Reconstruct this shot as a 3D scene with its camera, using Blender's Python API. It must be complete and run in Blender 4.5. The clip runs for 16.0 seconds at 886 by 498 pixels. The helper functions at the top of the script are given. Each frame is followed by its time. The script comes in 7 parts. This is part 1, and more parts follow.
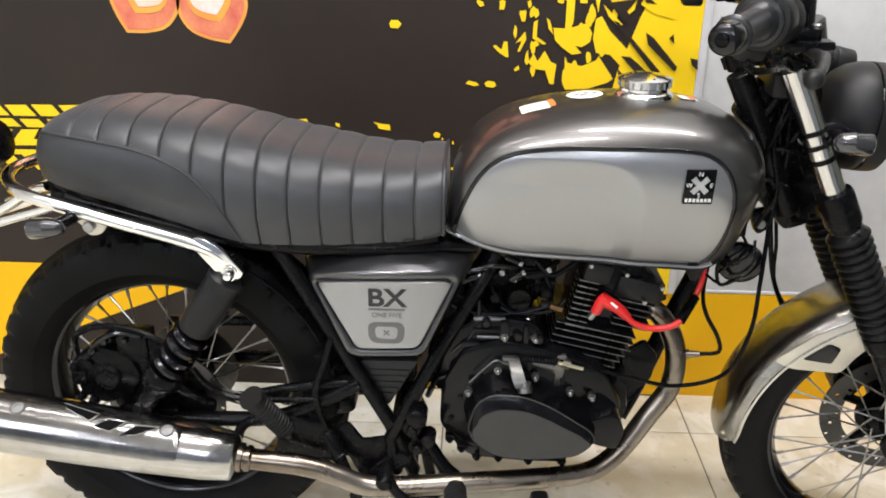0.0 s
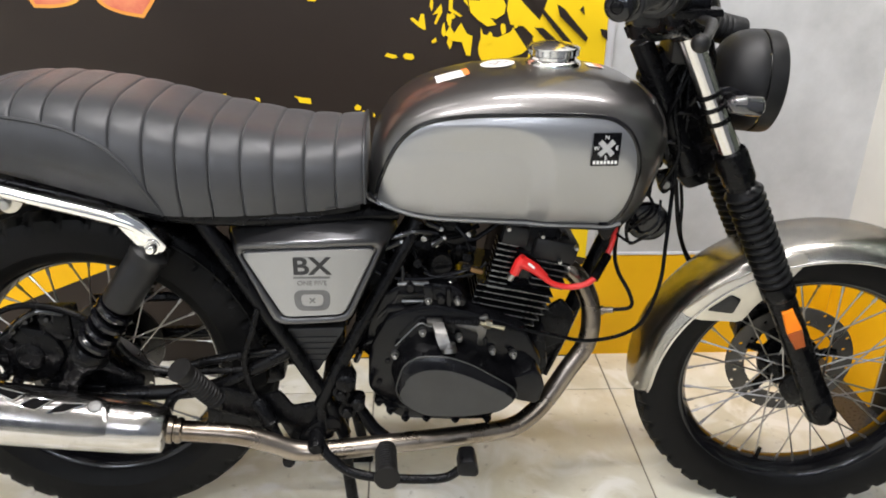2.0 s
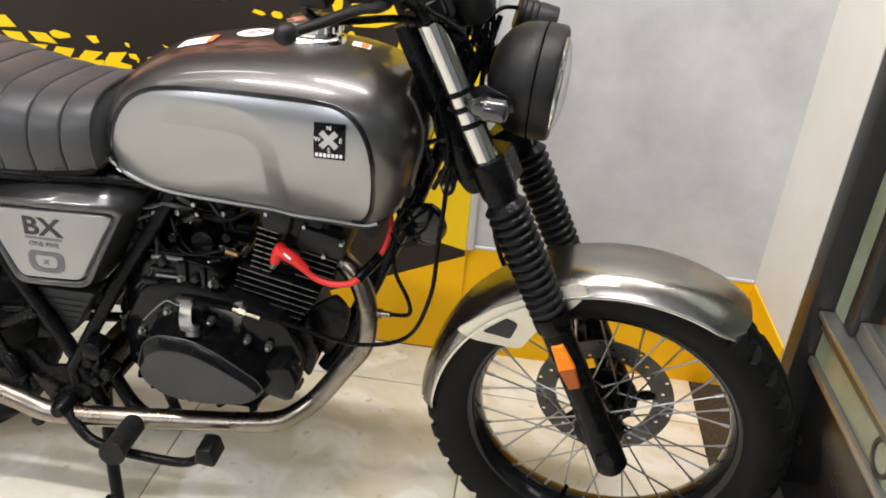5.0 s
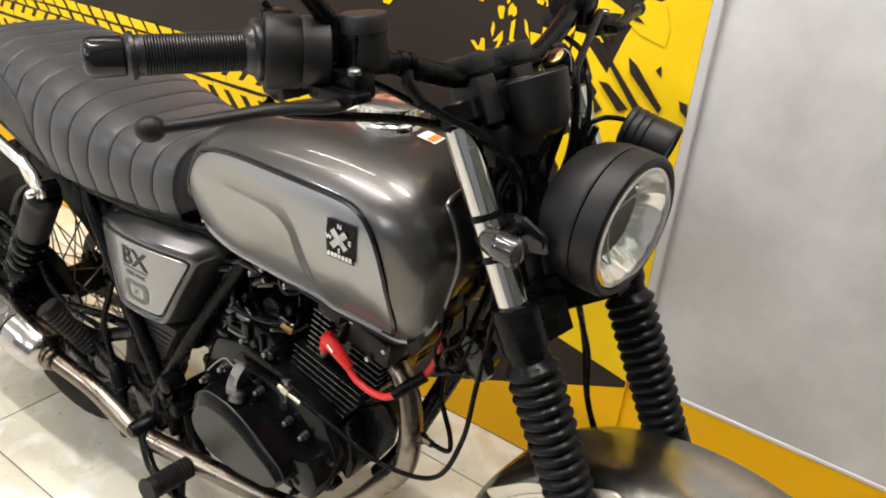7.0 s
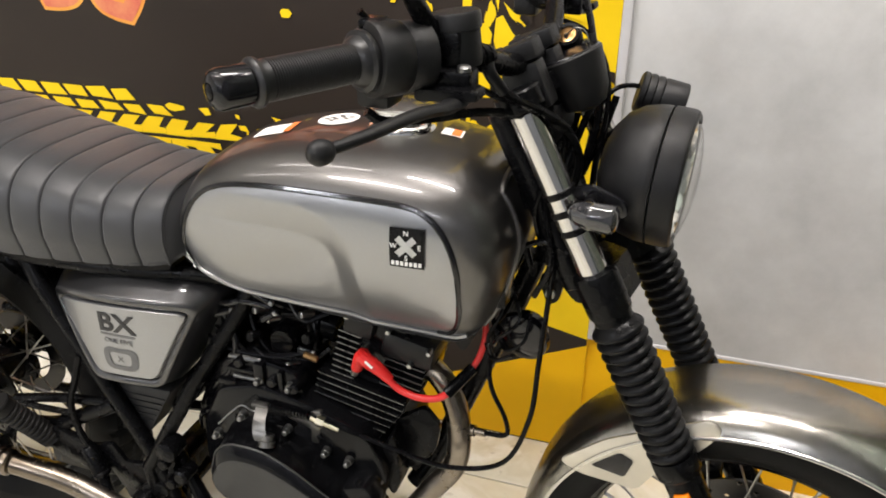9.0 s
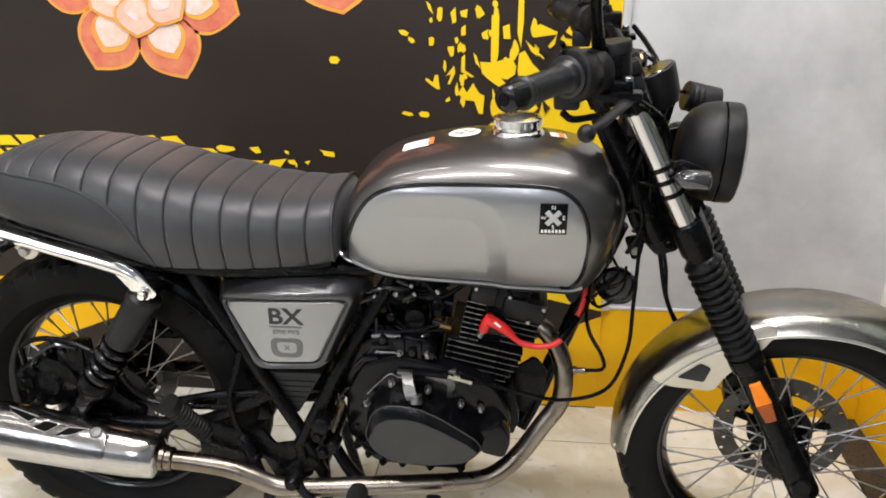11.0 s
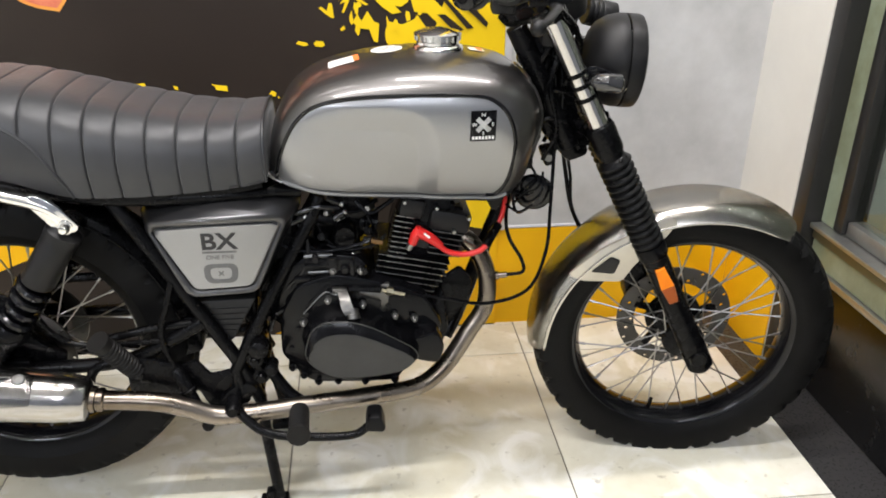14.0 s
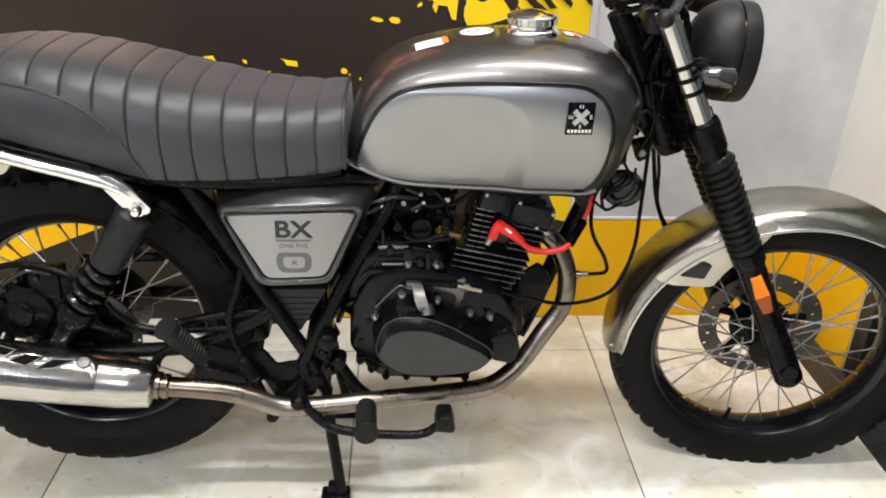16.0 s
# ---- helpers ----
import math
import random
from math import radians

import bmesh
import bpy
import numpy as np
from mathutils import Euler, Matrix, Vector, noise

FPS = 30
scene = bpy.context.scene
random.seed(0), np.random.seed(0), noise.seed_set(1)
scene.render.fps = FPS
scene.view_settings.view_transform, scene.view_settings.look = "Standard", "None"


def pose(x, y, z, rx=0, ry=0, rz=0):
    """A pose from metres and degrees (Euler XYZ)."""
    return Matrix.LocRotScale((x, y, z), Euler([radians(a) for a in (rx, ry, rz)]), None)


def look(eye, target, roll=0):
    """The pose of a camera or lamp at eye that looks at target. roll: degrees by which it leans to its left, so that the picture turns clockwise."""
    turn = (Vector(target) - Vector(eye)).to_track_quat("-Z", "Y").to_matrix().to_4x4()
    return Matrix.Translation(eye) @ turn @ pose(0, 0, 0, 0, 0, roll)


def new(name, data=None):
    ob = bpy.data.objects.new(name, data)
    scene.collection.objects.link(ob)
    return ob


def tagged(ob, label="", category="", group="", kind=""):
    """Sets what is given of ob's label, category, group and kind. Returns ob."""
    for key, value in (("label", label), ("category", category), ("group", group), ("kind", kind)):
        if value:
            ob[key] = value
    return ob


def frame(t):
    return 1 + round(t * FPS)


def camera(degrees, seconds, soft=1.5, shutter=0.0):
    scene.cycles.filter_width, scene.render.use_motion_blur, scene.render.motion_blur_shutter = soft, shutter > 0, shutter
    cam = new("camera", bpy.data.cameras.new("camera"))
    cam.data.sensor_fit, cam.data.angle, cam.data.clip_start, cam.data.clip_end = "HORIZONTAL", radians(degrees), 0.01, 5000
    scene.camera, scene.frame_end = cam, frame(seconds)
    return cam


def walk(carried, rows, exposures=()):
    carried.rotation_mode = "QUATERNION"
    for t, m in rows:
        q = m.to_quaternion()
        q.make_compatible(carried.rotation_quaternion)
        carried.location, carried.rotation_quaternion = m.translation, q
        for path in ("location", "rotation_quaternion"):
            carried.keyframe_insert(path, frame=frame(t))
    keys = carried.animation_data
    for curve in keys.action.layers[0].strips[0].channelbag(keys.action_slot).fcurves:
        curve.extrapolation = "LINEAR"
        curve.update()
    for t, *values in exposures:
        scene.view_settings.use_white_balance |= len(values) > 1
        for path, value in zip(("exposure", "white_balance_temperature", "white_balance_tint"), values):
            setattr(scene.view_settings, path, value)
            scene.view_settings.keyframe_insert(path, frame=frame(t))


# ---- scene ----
cam = camera(59.1, 16.0, soft=1.8, shutter=0.0)
PATH = [
    (0, (-0.006, 0.005, 1.162), (-0.082, 1.852, 0.397), 0.6),
    (0.5, (0.019, -0.003, 1.164), (0.032, 1.842, 0.394), 0.7),
    (1, (0.016, -0.013, 1.167), (0.071, 1.83, 0.392), 1.1),
    (1.5, (0.005, -0.028, 1.161), (0.068, 1.805, 0.364), 1.4),
    (2, (0.01, -0.04, 1.16), (0.11, 1.783, 0.346), 0.9),
    (2.5, (0.023, -0.047, 1.16), (0.165, 1.772, 0.342), 1.4),
    (3, (0.009, -0.046, 1.167), (0.154, 1.776, 0.355), 2.2),
    (3.5, (0.05, -0.034, 1.158), (0.206, 1.771, 0.311), 0.4),
    (4, (0.25, -0.025, 1.156), (0.386, 1.759, 0.263), 1.0),
    (4.2, (0.344, -0.026, 1.175), (0.446, 1.75, 0.261), 2.6),
    (6.3, (0.839, 0.456, 1.212), (0.06, 2.064, 0.314), 4.5),
    (6.5, (0.884, 0.47, 1.228), (0.01, 2.028, 0.329), 5.5),
    (7, (0.905, 0.489, 1.237), (-0.097, 1.97, 0.341), 5.2),
    (7.5, (0.877, 0.47, 1.236), (-0.15, 1.953, 0.371), 4.4),
    (8, (0.816, 0.43, 1.235), (-0.161, 1.955, 0.386), 3.3),
    (8.5, (0.695, 0.38, 1.216), (-0.1, 2.006, 0.365), 1.5),
    (8.7, (0.657, 0.364, 1.21), (-0.026, 2.036, 0.35), 1.1),
    (10.8, (0.371, -0.066, 1.244), (0.171, 1.767, 0.468), 0.2),
    (11, (0.282, -0.079, 1.241), (0.073, 1.763, 0.49), -0.7),
    (11.5, (0.108, -0.101, 1.203), (-0.034, 1.75, 0.459), -1.6),
    (12, (0.058, -0.122, 1.195), (0.02, 1.713, 0.399), 0.2),
    (12.5, (0.083, -0.14, 1.195), (0.103, 1.683, 0.373), 1.7),
    (13, (0.113, -0.157, 1.191), (0.193, 1.66, 0.357), 1.3),
    (13.5, (0.111, -0.173, 1.195), (0.259, 1.636, 0.354), 1.2),
    (14, (0.115, -0.165, 1.183), (0.315, 1.637, 0.338), 0.4),
    (14.5, (0.15, -0.145, 1.189), (0.41, 1.651, 0.347), 0.5),
    (15, (0.142, -0.108, 1.194), (0.355, 1.687, 0.337), 1.5),
    (15.5, (0.097, -0.092, 1.185), (0.26, 1.69, 0.291), 1.9),
    (16, (0.042, -0.07, 1.185), (0.147, 1.708, 0.276), 1.6),
]
walk(cam, [(t, look(eye, target, roll)) for t, eye, target, roll in PATH],
     [(0.0, -0.06, 6300, 11), (4.2, -0.05, 6350, 11), (6.3, -0.14, 6750, 11), (8.7, -0.16, 6700, 11), (11.0, -0.23, 6350, 12), (11.6, -0.22, 6350, 11), (12.3, -0.09, 6350, 11), (16.0, -0.09, 6400, 11)])

# ---- light ----
world = bpy.data.worlds.new("world")
scene.world = world
world.use_nodes = True
world.node_tree.nodes["Background"].inputs[0].default_value = (0.78, 0.82, 0.79, 1)
world.node_tree.nodes["Background"].inputs[1].default_value = 1.3
scene.view_settings.exposure = 0.0
CEIL = 2.9
WARM, COOL = (1.0, 0.955, 0.93), (0.87, 0.91, 1.0)
# Unseen lamps, added by guess to match reflections and brighten the floor.
LAMPS = [(-1.95, 0.3, 8, WARM), (-0.35, 0.3, 56, WARM), (0.62, 1.15, 46, WARM), (-1.0, 1.15, 9, WARM), (-2.3, -2.2, 82, COOL), (0.25, -2.6, 42, COOL), (-2.3, -4.2, 60, COOL), (0.25, -4.5, 46, COOL)]


def area_lamp(x, y, power, tone):
    d = bpy.data.lights.new("unseen_tube_light", "AREA")
    d.shape, d.size, d.size_y, d.energy, d.color = "RECTANGLE", 1.2, 0.07, power, tone
    ob = new("unseen_tube_light", d)
    ob.matrix_world = pose(x, y, CEIL - 0.075)
    return ob


for lx, ly, power, tone in LAMPS:
    area_lamp(lx, ly, power, tone)

# ---- materials ----


def material(name, base, rough=0.5, metal=0.0, coat=0.0, var=0.0, scale=8.0, rvar=0.0, bump=0.0, bscale=200.0,
             stretch=(1, 1, 1), island=0.0, ior=1.5, detail=6.0, second=None, spec=0.5):
    """Procedural surface: base colour with cloudy variation, uneven gloss and a fine relief."""
    m = bpy.data.materials.new(name)
    m.use_nodes = True
    nt = m.node_tree
    n, link = nt.nodes, nt.links.new
    b = n["Principled BSDF"]
    b.inputs["Base Color"].default_value = (*base, 1)
    b.inputs["Roughness"].default_value = rough
    b.inputs["Metallic"].default_value = metal
    b.inputs["Coat Weight"].default_value = coat
    b.inputs["Coat Roughness"].default_value = 0.035
    b.inputs["IOR"].default_value = ior
    b.inputs["Specular IOR Level"].default_value = spec
    tc = n.new("ShaderNodeTexCoord")
    mp = n.new("ShaderNodeMapping")
    mp.inputs["Scale"].default_value = stretch
    link(tc.outputs["Object"], mp.inputs["Vector"])
    if var or rvar or second:
        tx = n.new("ShaderNodeTexNoise")
        tx.inputs["Scale"].default_value = scale
        tx.inputs["Detail"].default_value = detail
        tx.inputs["Roughness"].default_value = 0.62
        link(mp.outputs["Vector"], tx.inputs["Vector"])
        if var or second:
            rr = n.new("ShaderNodeMapRange")
            rr.inputs[1].default_value, rr.inputs[2].default_value = 0.3, 0.7
            link(tx.outputs["Fac"], rr.inputs[0])
            mix = n.new("ShaderNodeMix")
            mix.data_type = "RGBA"
            lo = second if second else tuple(c * (1 - var) for c in base)
            hi = base if second else tuple(min(1, c * (1 + var)) for c in base)
            mix.inputs[6].default_value = (*lo, 1)
            mix.inputs[7].default_value = (*hi, 1)
            link(rr.outputs[0], mix.inputs[0])
            out = mix.outputs[2]
            if island:
                oi = n.new("ShaderNodeObjectInfo")
                hs = n.new("ShaderNodeHueSaturation")
                mr = n.new("ShaderNodeMapRange")
                mr.inputs[3].default_value, mr.inputs[4].default_value = 1 - island, 1 + island
                link(oi.outputs["Random"], mr.inputs[0])
                link(mr.outputs[0], hs.inputs["Value"])
                link(out, hs.inputs["Color"])
                out = hs.outputs[0]
            link(out, b.inputs["Base Color"])
        if rvar:
            r2 = n.new("ShaderNodeMapRange")
            r2.inputs[1].default_value, r2.inputs[2].default_value = 0.3, 0.7
            r2.inputs[3].default_value, r2.inputs[4].default_value = max(0.02, rough - rvar), min(1, rough + rvar)
            link(tx.outputs["Fac"], r2.inputs[0])
            link(r2.outputs[0], b.inputs["Roughness"])
    if bump:
        t2 = n.new("ShaderNodeTexNoise")
        t2.inputs["Scale"].default_value = bscale
        t2.inputs["Detail"].default_value = 3
        link(mp.outputs["Vector"], t2.inputs["Vector"])
        bp = n.new("ShaderNodeBump")
        bp.inputs["Strength"].default_value = bump
        bp.inputs["Distance"].default_value = 0.002
        link(t2.outputs["Fac"], bp.inputs["Height"])
        link(bp.outputs["Normal"], b.inputs["Normal"])
    return m


def tile_material():
    """Glazed cream tile: soft marbled clouds, pale worn patches and small dark specks."""
    m = material("cream_tile", (0.84, 0.82, 0.70), 0.13, second=(0.62, 0.575, 0.44), scale=3.6, rvar=0.07, island=0.03, detail=9.0)
    nt = m.node_tree
    n, link = nt.nodes, nt.links.new
    b = n["Principled BSDF"]
    old = b.inputs["Base Color"].links[0].from_socket
    tc = n.new("ShaderNodeTexCoord")
    big = n.new("ShaderNodeTexNoise")
    big.inputs["Scale"].default_value, big.inputs["Detail"].default_value, big.inputs["Distortion"].default_value = 6.5, 8, 1.3
    sp = n.new("ShaderNodeTexNoise")
    sp.inputs["Scale"].default_value, sp.inputs["Detail"].default_value = 34.0, 5
    geo = n.new("ShaderNodeNewGeometry")
    for t in (big, sp):
        link(geo.outputs["Position"], t.inputs["Vector"])
    r1 = n.new("ShaderNodeMapRange")
    r1.inputs[1].default_value, r1.inputs[2].default_value, r1.inputs[3].default_value, r1.inputs[4].default_value = 0.47, 0.62, 0.0, 0.75
    link(big.outputs["Fac"], r1.inputs[0])
    m1 = n.new("ShaderNodeMix")
    m1.data_type = "RGBA"
    m1.inputs[7].default_value = (0.90, 0.885, 0.83, 1)
    link(r1.outputs[0], m1.inputs[0])
    link(old, m1.inputs[6])
    r2 = n.new("ShaderNodeMapRange")
    r2.inputs[1].default_value, r2.inputs[2].default_value, r2.inputs[3].default_value, r2.inputs[4].default_value = 0.63, 0.76, 0.0, 0.5
    link(sp.outputs["Fac"], r2.inputs[0])
    m2 = n.new("ShaderNodeMix")
    m2.data_type = "RGBA"
    m2.inputs[7].default_value = (0.22, 0.18, 0.12, 1)
    link(r2.outputs[0], m2.inputs[0])
    link(m1.outputs[2], m2.inputs[6])
    link(m2.outputs[2], b.inputs["Base Color"])
    return m


TANK_DARK = material("tank_paint", (0.098, 0.094, 0.091), 0.35, 0.90, 0.6, var=0.12, scale=900, rvar=0.04)
SILVER = material("silver_paint", (0.28, 0.283, 0.290), 0.32, 0.80, 0.6, var=0.06, scale=900, rvar=0.04)
COVER_DARK = material("cover_paint", (0.05, 0.05, 0.052), 0.3, 0.7, 0.9, var=0.1, scale=700)
BLACK_GLOSS = material("black_gloss", (0.005, 0.005, 0.006), 0.16, 0.0, 0.1, rvar=0.06, scale=30, spec=0.3)
BLACK_SATIN = material("black_satin", (0.0032, 0.0032, 0.0036), 0.26, 0.0, 0.0, var=0.25, scale=40, rvar=0.08, spec=0.12)
BLACK_MATT = material("black_matt", (0.009, 0.009, 0.0093), 0.42, 0.0, 0.0, var=0.2, scale=30, rvar=0.08, bump=0.2, bscale=1200, spec=0.25)
FRAME_BLACK = material("frame_black", (0.0032, 0.0032, 0.0036), 0.28, 0.0, 0.0, var=0.3, scale=25, rvar=0.1, spec=0.13)
ENGINE = material("engine_black", (0.004, 0.004, 0.0046), 0.15, 0.0, 0.0, var=0.35, scale=35, rvar=0.06, bump=0.12, bscale=260, spec=0.20)
ENGINE_COVER = material("engine_cover", (0.044, 0.044, 0.043), 0.34, 0.3, 0.0, var=0.12, scale=18, rvar=0.08, bump=0.1, bscale=900, spec=0.25)
LOUVRE = material("cover_plastic", (0.016, 0.016, 0.0165), 0.5, var=0.15, scale=30, rvar=0.06, bump=0.1, bscale=900, spec=0.3)
RUBBER = material("tyre_rubber", (0.0048, 0.0047, 0.0046), 0.5, 0.0, 0.0, var=0.35, scale=22, rvar=0.1, bump=0.25, bscale=600, spec=0.10)
BOOT = material("boot_rubber", (0.0045, 0.0045, 0.005), 0.34, 0.0, 0.0, var=0.3, scale=30, rvar=0.1, spec=0.16)
GRIP = material("grip_rubber", (0.010, 0.010, 0.0105), 0.36, var=0.25, scale=40, rvar=0.08, spec=0.42)
PEG = material("peg_rubber", (0.009, 0.0085, 0.008), 0.5, var=0.25, scale=40, rvar=0.1, spec=0.18)
LEATHER = material("seat_vinyl", (0.034, 0.035, 0.037), 0.37, 0.0, 0.0, var=0.08, scale=14, rvar=0.05, bump=0.15, bscale=900, spec=0.36)
for sk, sv in (("Sheen Weight", 0.16), ("Sheen Roughness", 0.45)):
    LEATHER.node_tree.nodes["Principled BSDF"].inputs[sk].default_value = sv
LEATHER_SIDE = material("seat_side_vinyl", (0.026, 0.027, 0.029), 0.40, 0.0, 0.0, var=0.15, scale=14, rvar=0.06, bump=0.2, bscale=1100, spec=0.4)
CHROME = material("chrome", (0.82, 0.81, 0.79), 0.07, 1.0, rvar=0.05, scale=20)
STANCHION = material("stanchion_chrome", (0.56, 0.545, 0.53), 0.09, 1.0, rvar=0.04, scale=20)
STEEL = material("brushed_steel", (0.58, 0.56, 0.52), 0.20, 1.0, var=0.04, scale=6, rvar=0.03, detail=2.0)
MUFFLER = material("polished_steel", (0.48, 0.465, 0.45), 0.17, 1.0, var=0.08, scale=7, rvar=0.06, stretch=(4, 1, 1))
PIPE = material("heated_steel", (0.31, 0.275, 0.235), 0.29, 1.0, second=(0.15, 0.12, 0.09), scale=9, rvar=0.08)
ALLOY = material("dull_alloy", (0.36, 0.36, 0.35), 0.35, 1.0, var=0.15, scale=60, rvar=0.1)
SPOKE = material("spoke_steel", (0.40, 0.39, 0.375), 0.28, 1.0, var=0.15, scale=80)
DISC = material("disc_steel", (0.075, 0.073, 0.071), 0.35, 1.0, var=0.15, scale=30, rvar=0.1)
RED = material("red_rubber", (0.62, 0.02, 0.018), 0.38, var=0.1, scale=40)
ORANGE = material("orange_reflector", (0.95, 0.24, 0.004), 0.3, spec=0.25, var=0.1, scale=60)
AMBER_DARK = material("amber_reflector", (0.32, 0.07, 0.01), 0.3, spec=0.25, var=0.1, scale=60)
BRASS = material("brass", (0.36, 0.21, 0.09), 0.3, 1.0, var=0.1, scale=60)
ALLOY_DARK = material("cast_alloy", (0.20, 0.20, 0.195), 0.4, 1.0, var=0.2, scale=60, rvar=0.1)
ARM_STEEL = material("arm_steel", (0.17, 0.165, 0.155), 0.42, 1.0, var=0.2, scale=60, rvar=0.1)
ZINC = material("zinc_fitting", (0.6, 0.55, 0.4), 0.35, 1.0, var=0.12, scale=60)
PAPER = material("sticker_white", (0.78, 0.77, 0.74), 0.4, var=0.03, scale=60)
STICK_ORANGE = material("sticker_orange", (0.85, 0.2, 0.05), 0.4, var=0.05, scale=60)
INK = material("ink", (0.012, 0.012, 0.013), 0.5, var=0.1, scale=60)
INK_GREY = material("ink_grey", (0.10, 0.10, 0.10), 0.45, var=0.1, scale=60)
MUDGUARD_WHITE = material("bracket_steel", (0.56, 0.53, 0.47), 0.42, 0.9, var=0.06, scale=20)

VINYL = material("brown_vinyl", (0.024, 0.0172, 0.013), 0.5, var=0.14, scale=2.5, spec=0.25, rvar=0.05, bump=0.05, bscale=60)
YELLOW = material("yellow_print", (0.87, 0.59, 0.010), 0.5, var=0.07, scale=3.0, rvar=0.05, spec=0.2)
BADGE = material("badge_silver", (0.80, 0.80, 0.78), 0.3, 0.25, var=0.08, scale=90)
BAND = material("yellow_paint", (0.86, 0.47, 0.004), 0.5, var=0.06, scale=3.0, rvar=0.06, spec=0.2)
PLASTER = material("grey_plaster", (0.63, 0.63, 0.625), 0.6, second=(0.36, 0.36, 0.355), scale=2.4, rvar=0.1, bump=0.15, bscale=70, detail=8)
PLASTER_WARM = material("pale_plaster", (0.74, 0.72, 0.66), 0.6, second=(0.62, 0.60, 0.55), scale=2.2, rvar=0.1, bump=0.15, bscale=70)
WHITE_WALL = material("white_wall", (0.84, 0.835, 0.82), 0.7, var=0.05, scale=1.5, bump=0.1, bscale=90)
SHOP_WALL = material("shop_wall", (0.15, 0.16, 0.18), 0.7, var=0.1, scale=1.5, bump=0.1, bscale=90)
FIN_BLACK = material("fin_black", (0.006, 0.006, 0.0065), 0.25, var=0.3, scale=40, spec=0.2)
FIN_EDGE = material("fin_edge_dark", (0.07, 0.07, 0.07), 0.3, 0.6, var=0.3, scale=60, rvar=0.1)
ENGINE_FIN = material("fin_edge", (0.17, 0.17, 0.168), 0.3, 0.9, var=0.3, scale=60, rvar=0.1)
TILE = tile_material()
GROUT = material("grout", (0.22, 0.20, 0.16), 0.8, var=0.2, scale=30)
GRANITE = material("black_granite", (0.035, 0.034, 0.034), 0.3, var=0.15, scale=160, rvar=0.06)
FRAME_ALU = material("dark_aluminium", (0.016, 0.0155, 0.015), 0.4, 0.1, var=0.15, scale=20)
ALU = material("grey_aluminium", (0.42, 0.42, 0.40), 0.35, 0.9, var=0.1, scale=20)
TRIM = material("trim_grey", (0.62, 0.61, 0.62), 0.45, var=0.06, scale=8)
OUTSIDE = material("outside_wall", (0.30, 0.28, 0.25), 0.8, second=(0.18, 0.22, 0.18), scale=1.1)
PLINTH = material("black_plinth", (0.006, 0.006, 0.0065), 0.22, var=0.3, scale=12, rvar=0.08, spec=0.3)
LAMP_BODY = material("lamp_white", (0.8, 0.8, 0.78), 0.4, var=0.02, scale=5)
PET_ORANGE = material("petal_orange", (0.82, 0.42, 0.07), 0.45, second=(0.80, 0.28, 0.06), scale=9, spec=0.25)
PET_RED = material("petal_red", (0.60, 0.12, 0.085), 0.45, second=(0.74, 0.27, 0.13), scale=26, spec=0.25)
PET_PALE = material("petal_pale", (0.86, 0.62, 0.52), 0.45, second=(0.82, 0.40, 0.26), scale=12)
PET_WHITE = material("petal_white", (0.82, 0.70, 0.66), 0.45, second=(0.80, 0.50, 0.34), scale=30, spec=0.25)


def glass_material(name, tint, rough=0.0, haze=0.0):
    m = bpy.data.materials.new(name)
    m.use_nodes = True
    nt = m.node_tree
    n, link = nt.nodes, nt.links.new
    n.remove(n["Principled BSDF"])
    tr = n.new("ShaderNodeBsdfTransparent")
    tr.inputs[0].default_value = (*tint, 1)
    gl = n.new("ShaderNodeBsdfGlossy")
    gl.inputs["Roughness"].default_value = max(rough, 0.02)
    lw = n.new("ShaderNodeLayerWeight")
    lw.inputs[0].default_value = 0.5
    pw = n.new("ShaderNodeMath")
    pw.operation, pw.inputs[1].default_value = "POWER", 4.0
    link(lw.outputs["Facing"], pw.inputs[0])
    fr = n.new("ShaderNodeMath")
    fr.operation, fr.inputs[1].default_value, fr.inputs[2].default_value = "MULTIPLY_ADD", 0.8, 0.05
    link(pw.outputs[0], fr.inputs[0])
    mx = n.new("ShaderNodeMixShader")
    link(fr.outputs[0], mx.inputs[0])
    link(tr.outputs[0], mx.inputs[1])
    link(gl.outputs[0], mx.inputs[2])
    out = mx.outputs[0]
    if haze:
        df = n.new("ShaderNodeBsdfDiffuse")
        df.inputs[0].default_value = (0.85, 0.85, 0.84, 1)
        m2 = n.new("ShaderNodeMixShader")
        m2.inputs[0].default_value = haze
        link(out, m2.inputs[1])
        link(df.outputs[0], m2.inputs[2])
        out = m2.outputs[0]
    link(out, n["Material Output"].inputs[0])
    return m


GLASS = glass_material("window_glass", (0.85, 0.88, 0.85))
LENS = glass_material("lens_glass", (0.96, 0.96, 0.95), haze=0.05)
SMOKE = material("smoked_lens", (0.022, 0.022, 0.024), 0.12, coat=0.8, var=0.1, scale=60)
GREEN_GLASS = material("green_glass_edge", (0.28, 0.33, 0.24), 0.15, second=(0.16, 0.17, 0.10), scale=6)

# ---- mesh helpers ----


def part(name, bm, mat, parent=None, label="", m=None, sharp=38):
    """Links a bmesh as one mesh object under a thing or a part."""
    bmesh.ops.recalc_face_normals(bm, faces=bm.faces)
    me = bpy.data.meshes.new(name)
    bm.to_mesh(me)
    bm.free()
    for mt in (mat if isinstance(mat, (list, tuple)) else [mat]):
        me.materials.append(mt)
    me.shade_smooth()
    me.set_sharp_from_angle(angle=radians(sharp))
    ob = new(name, me)
    if parent is not None:
        ob.parent = parent
    if m is not None:
        ob.matrix_basis = m
    return tagged(ob, label) if label else ob


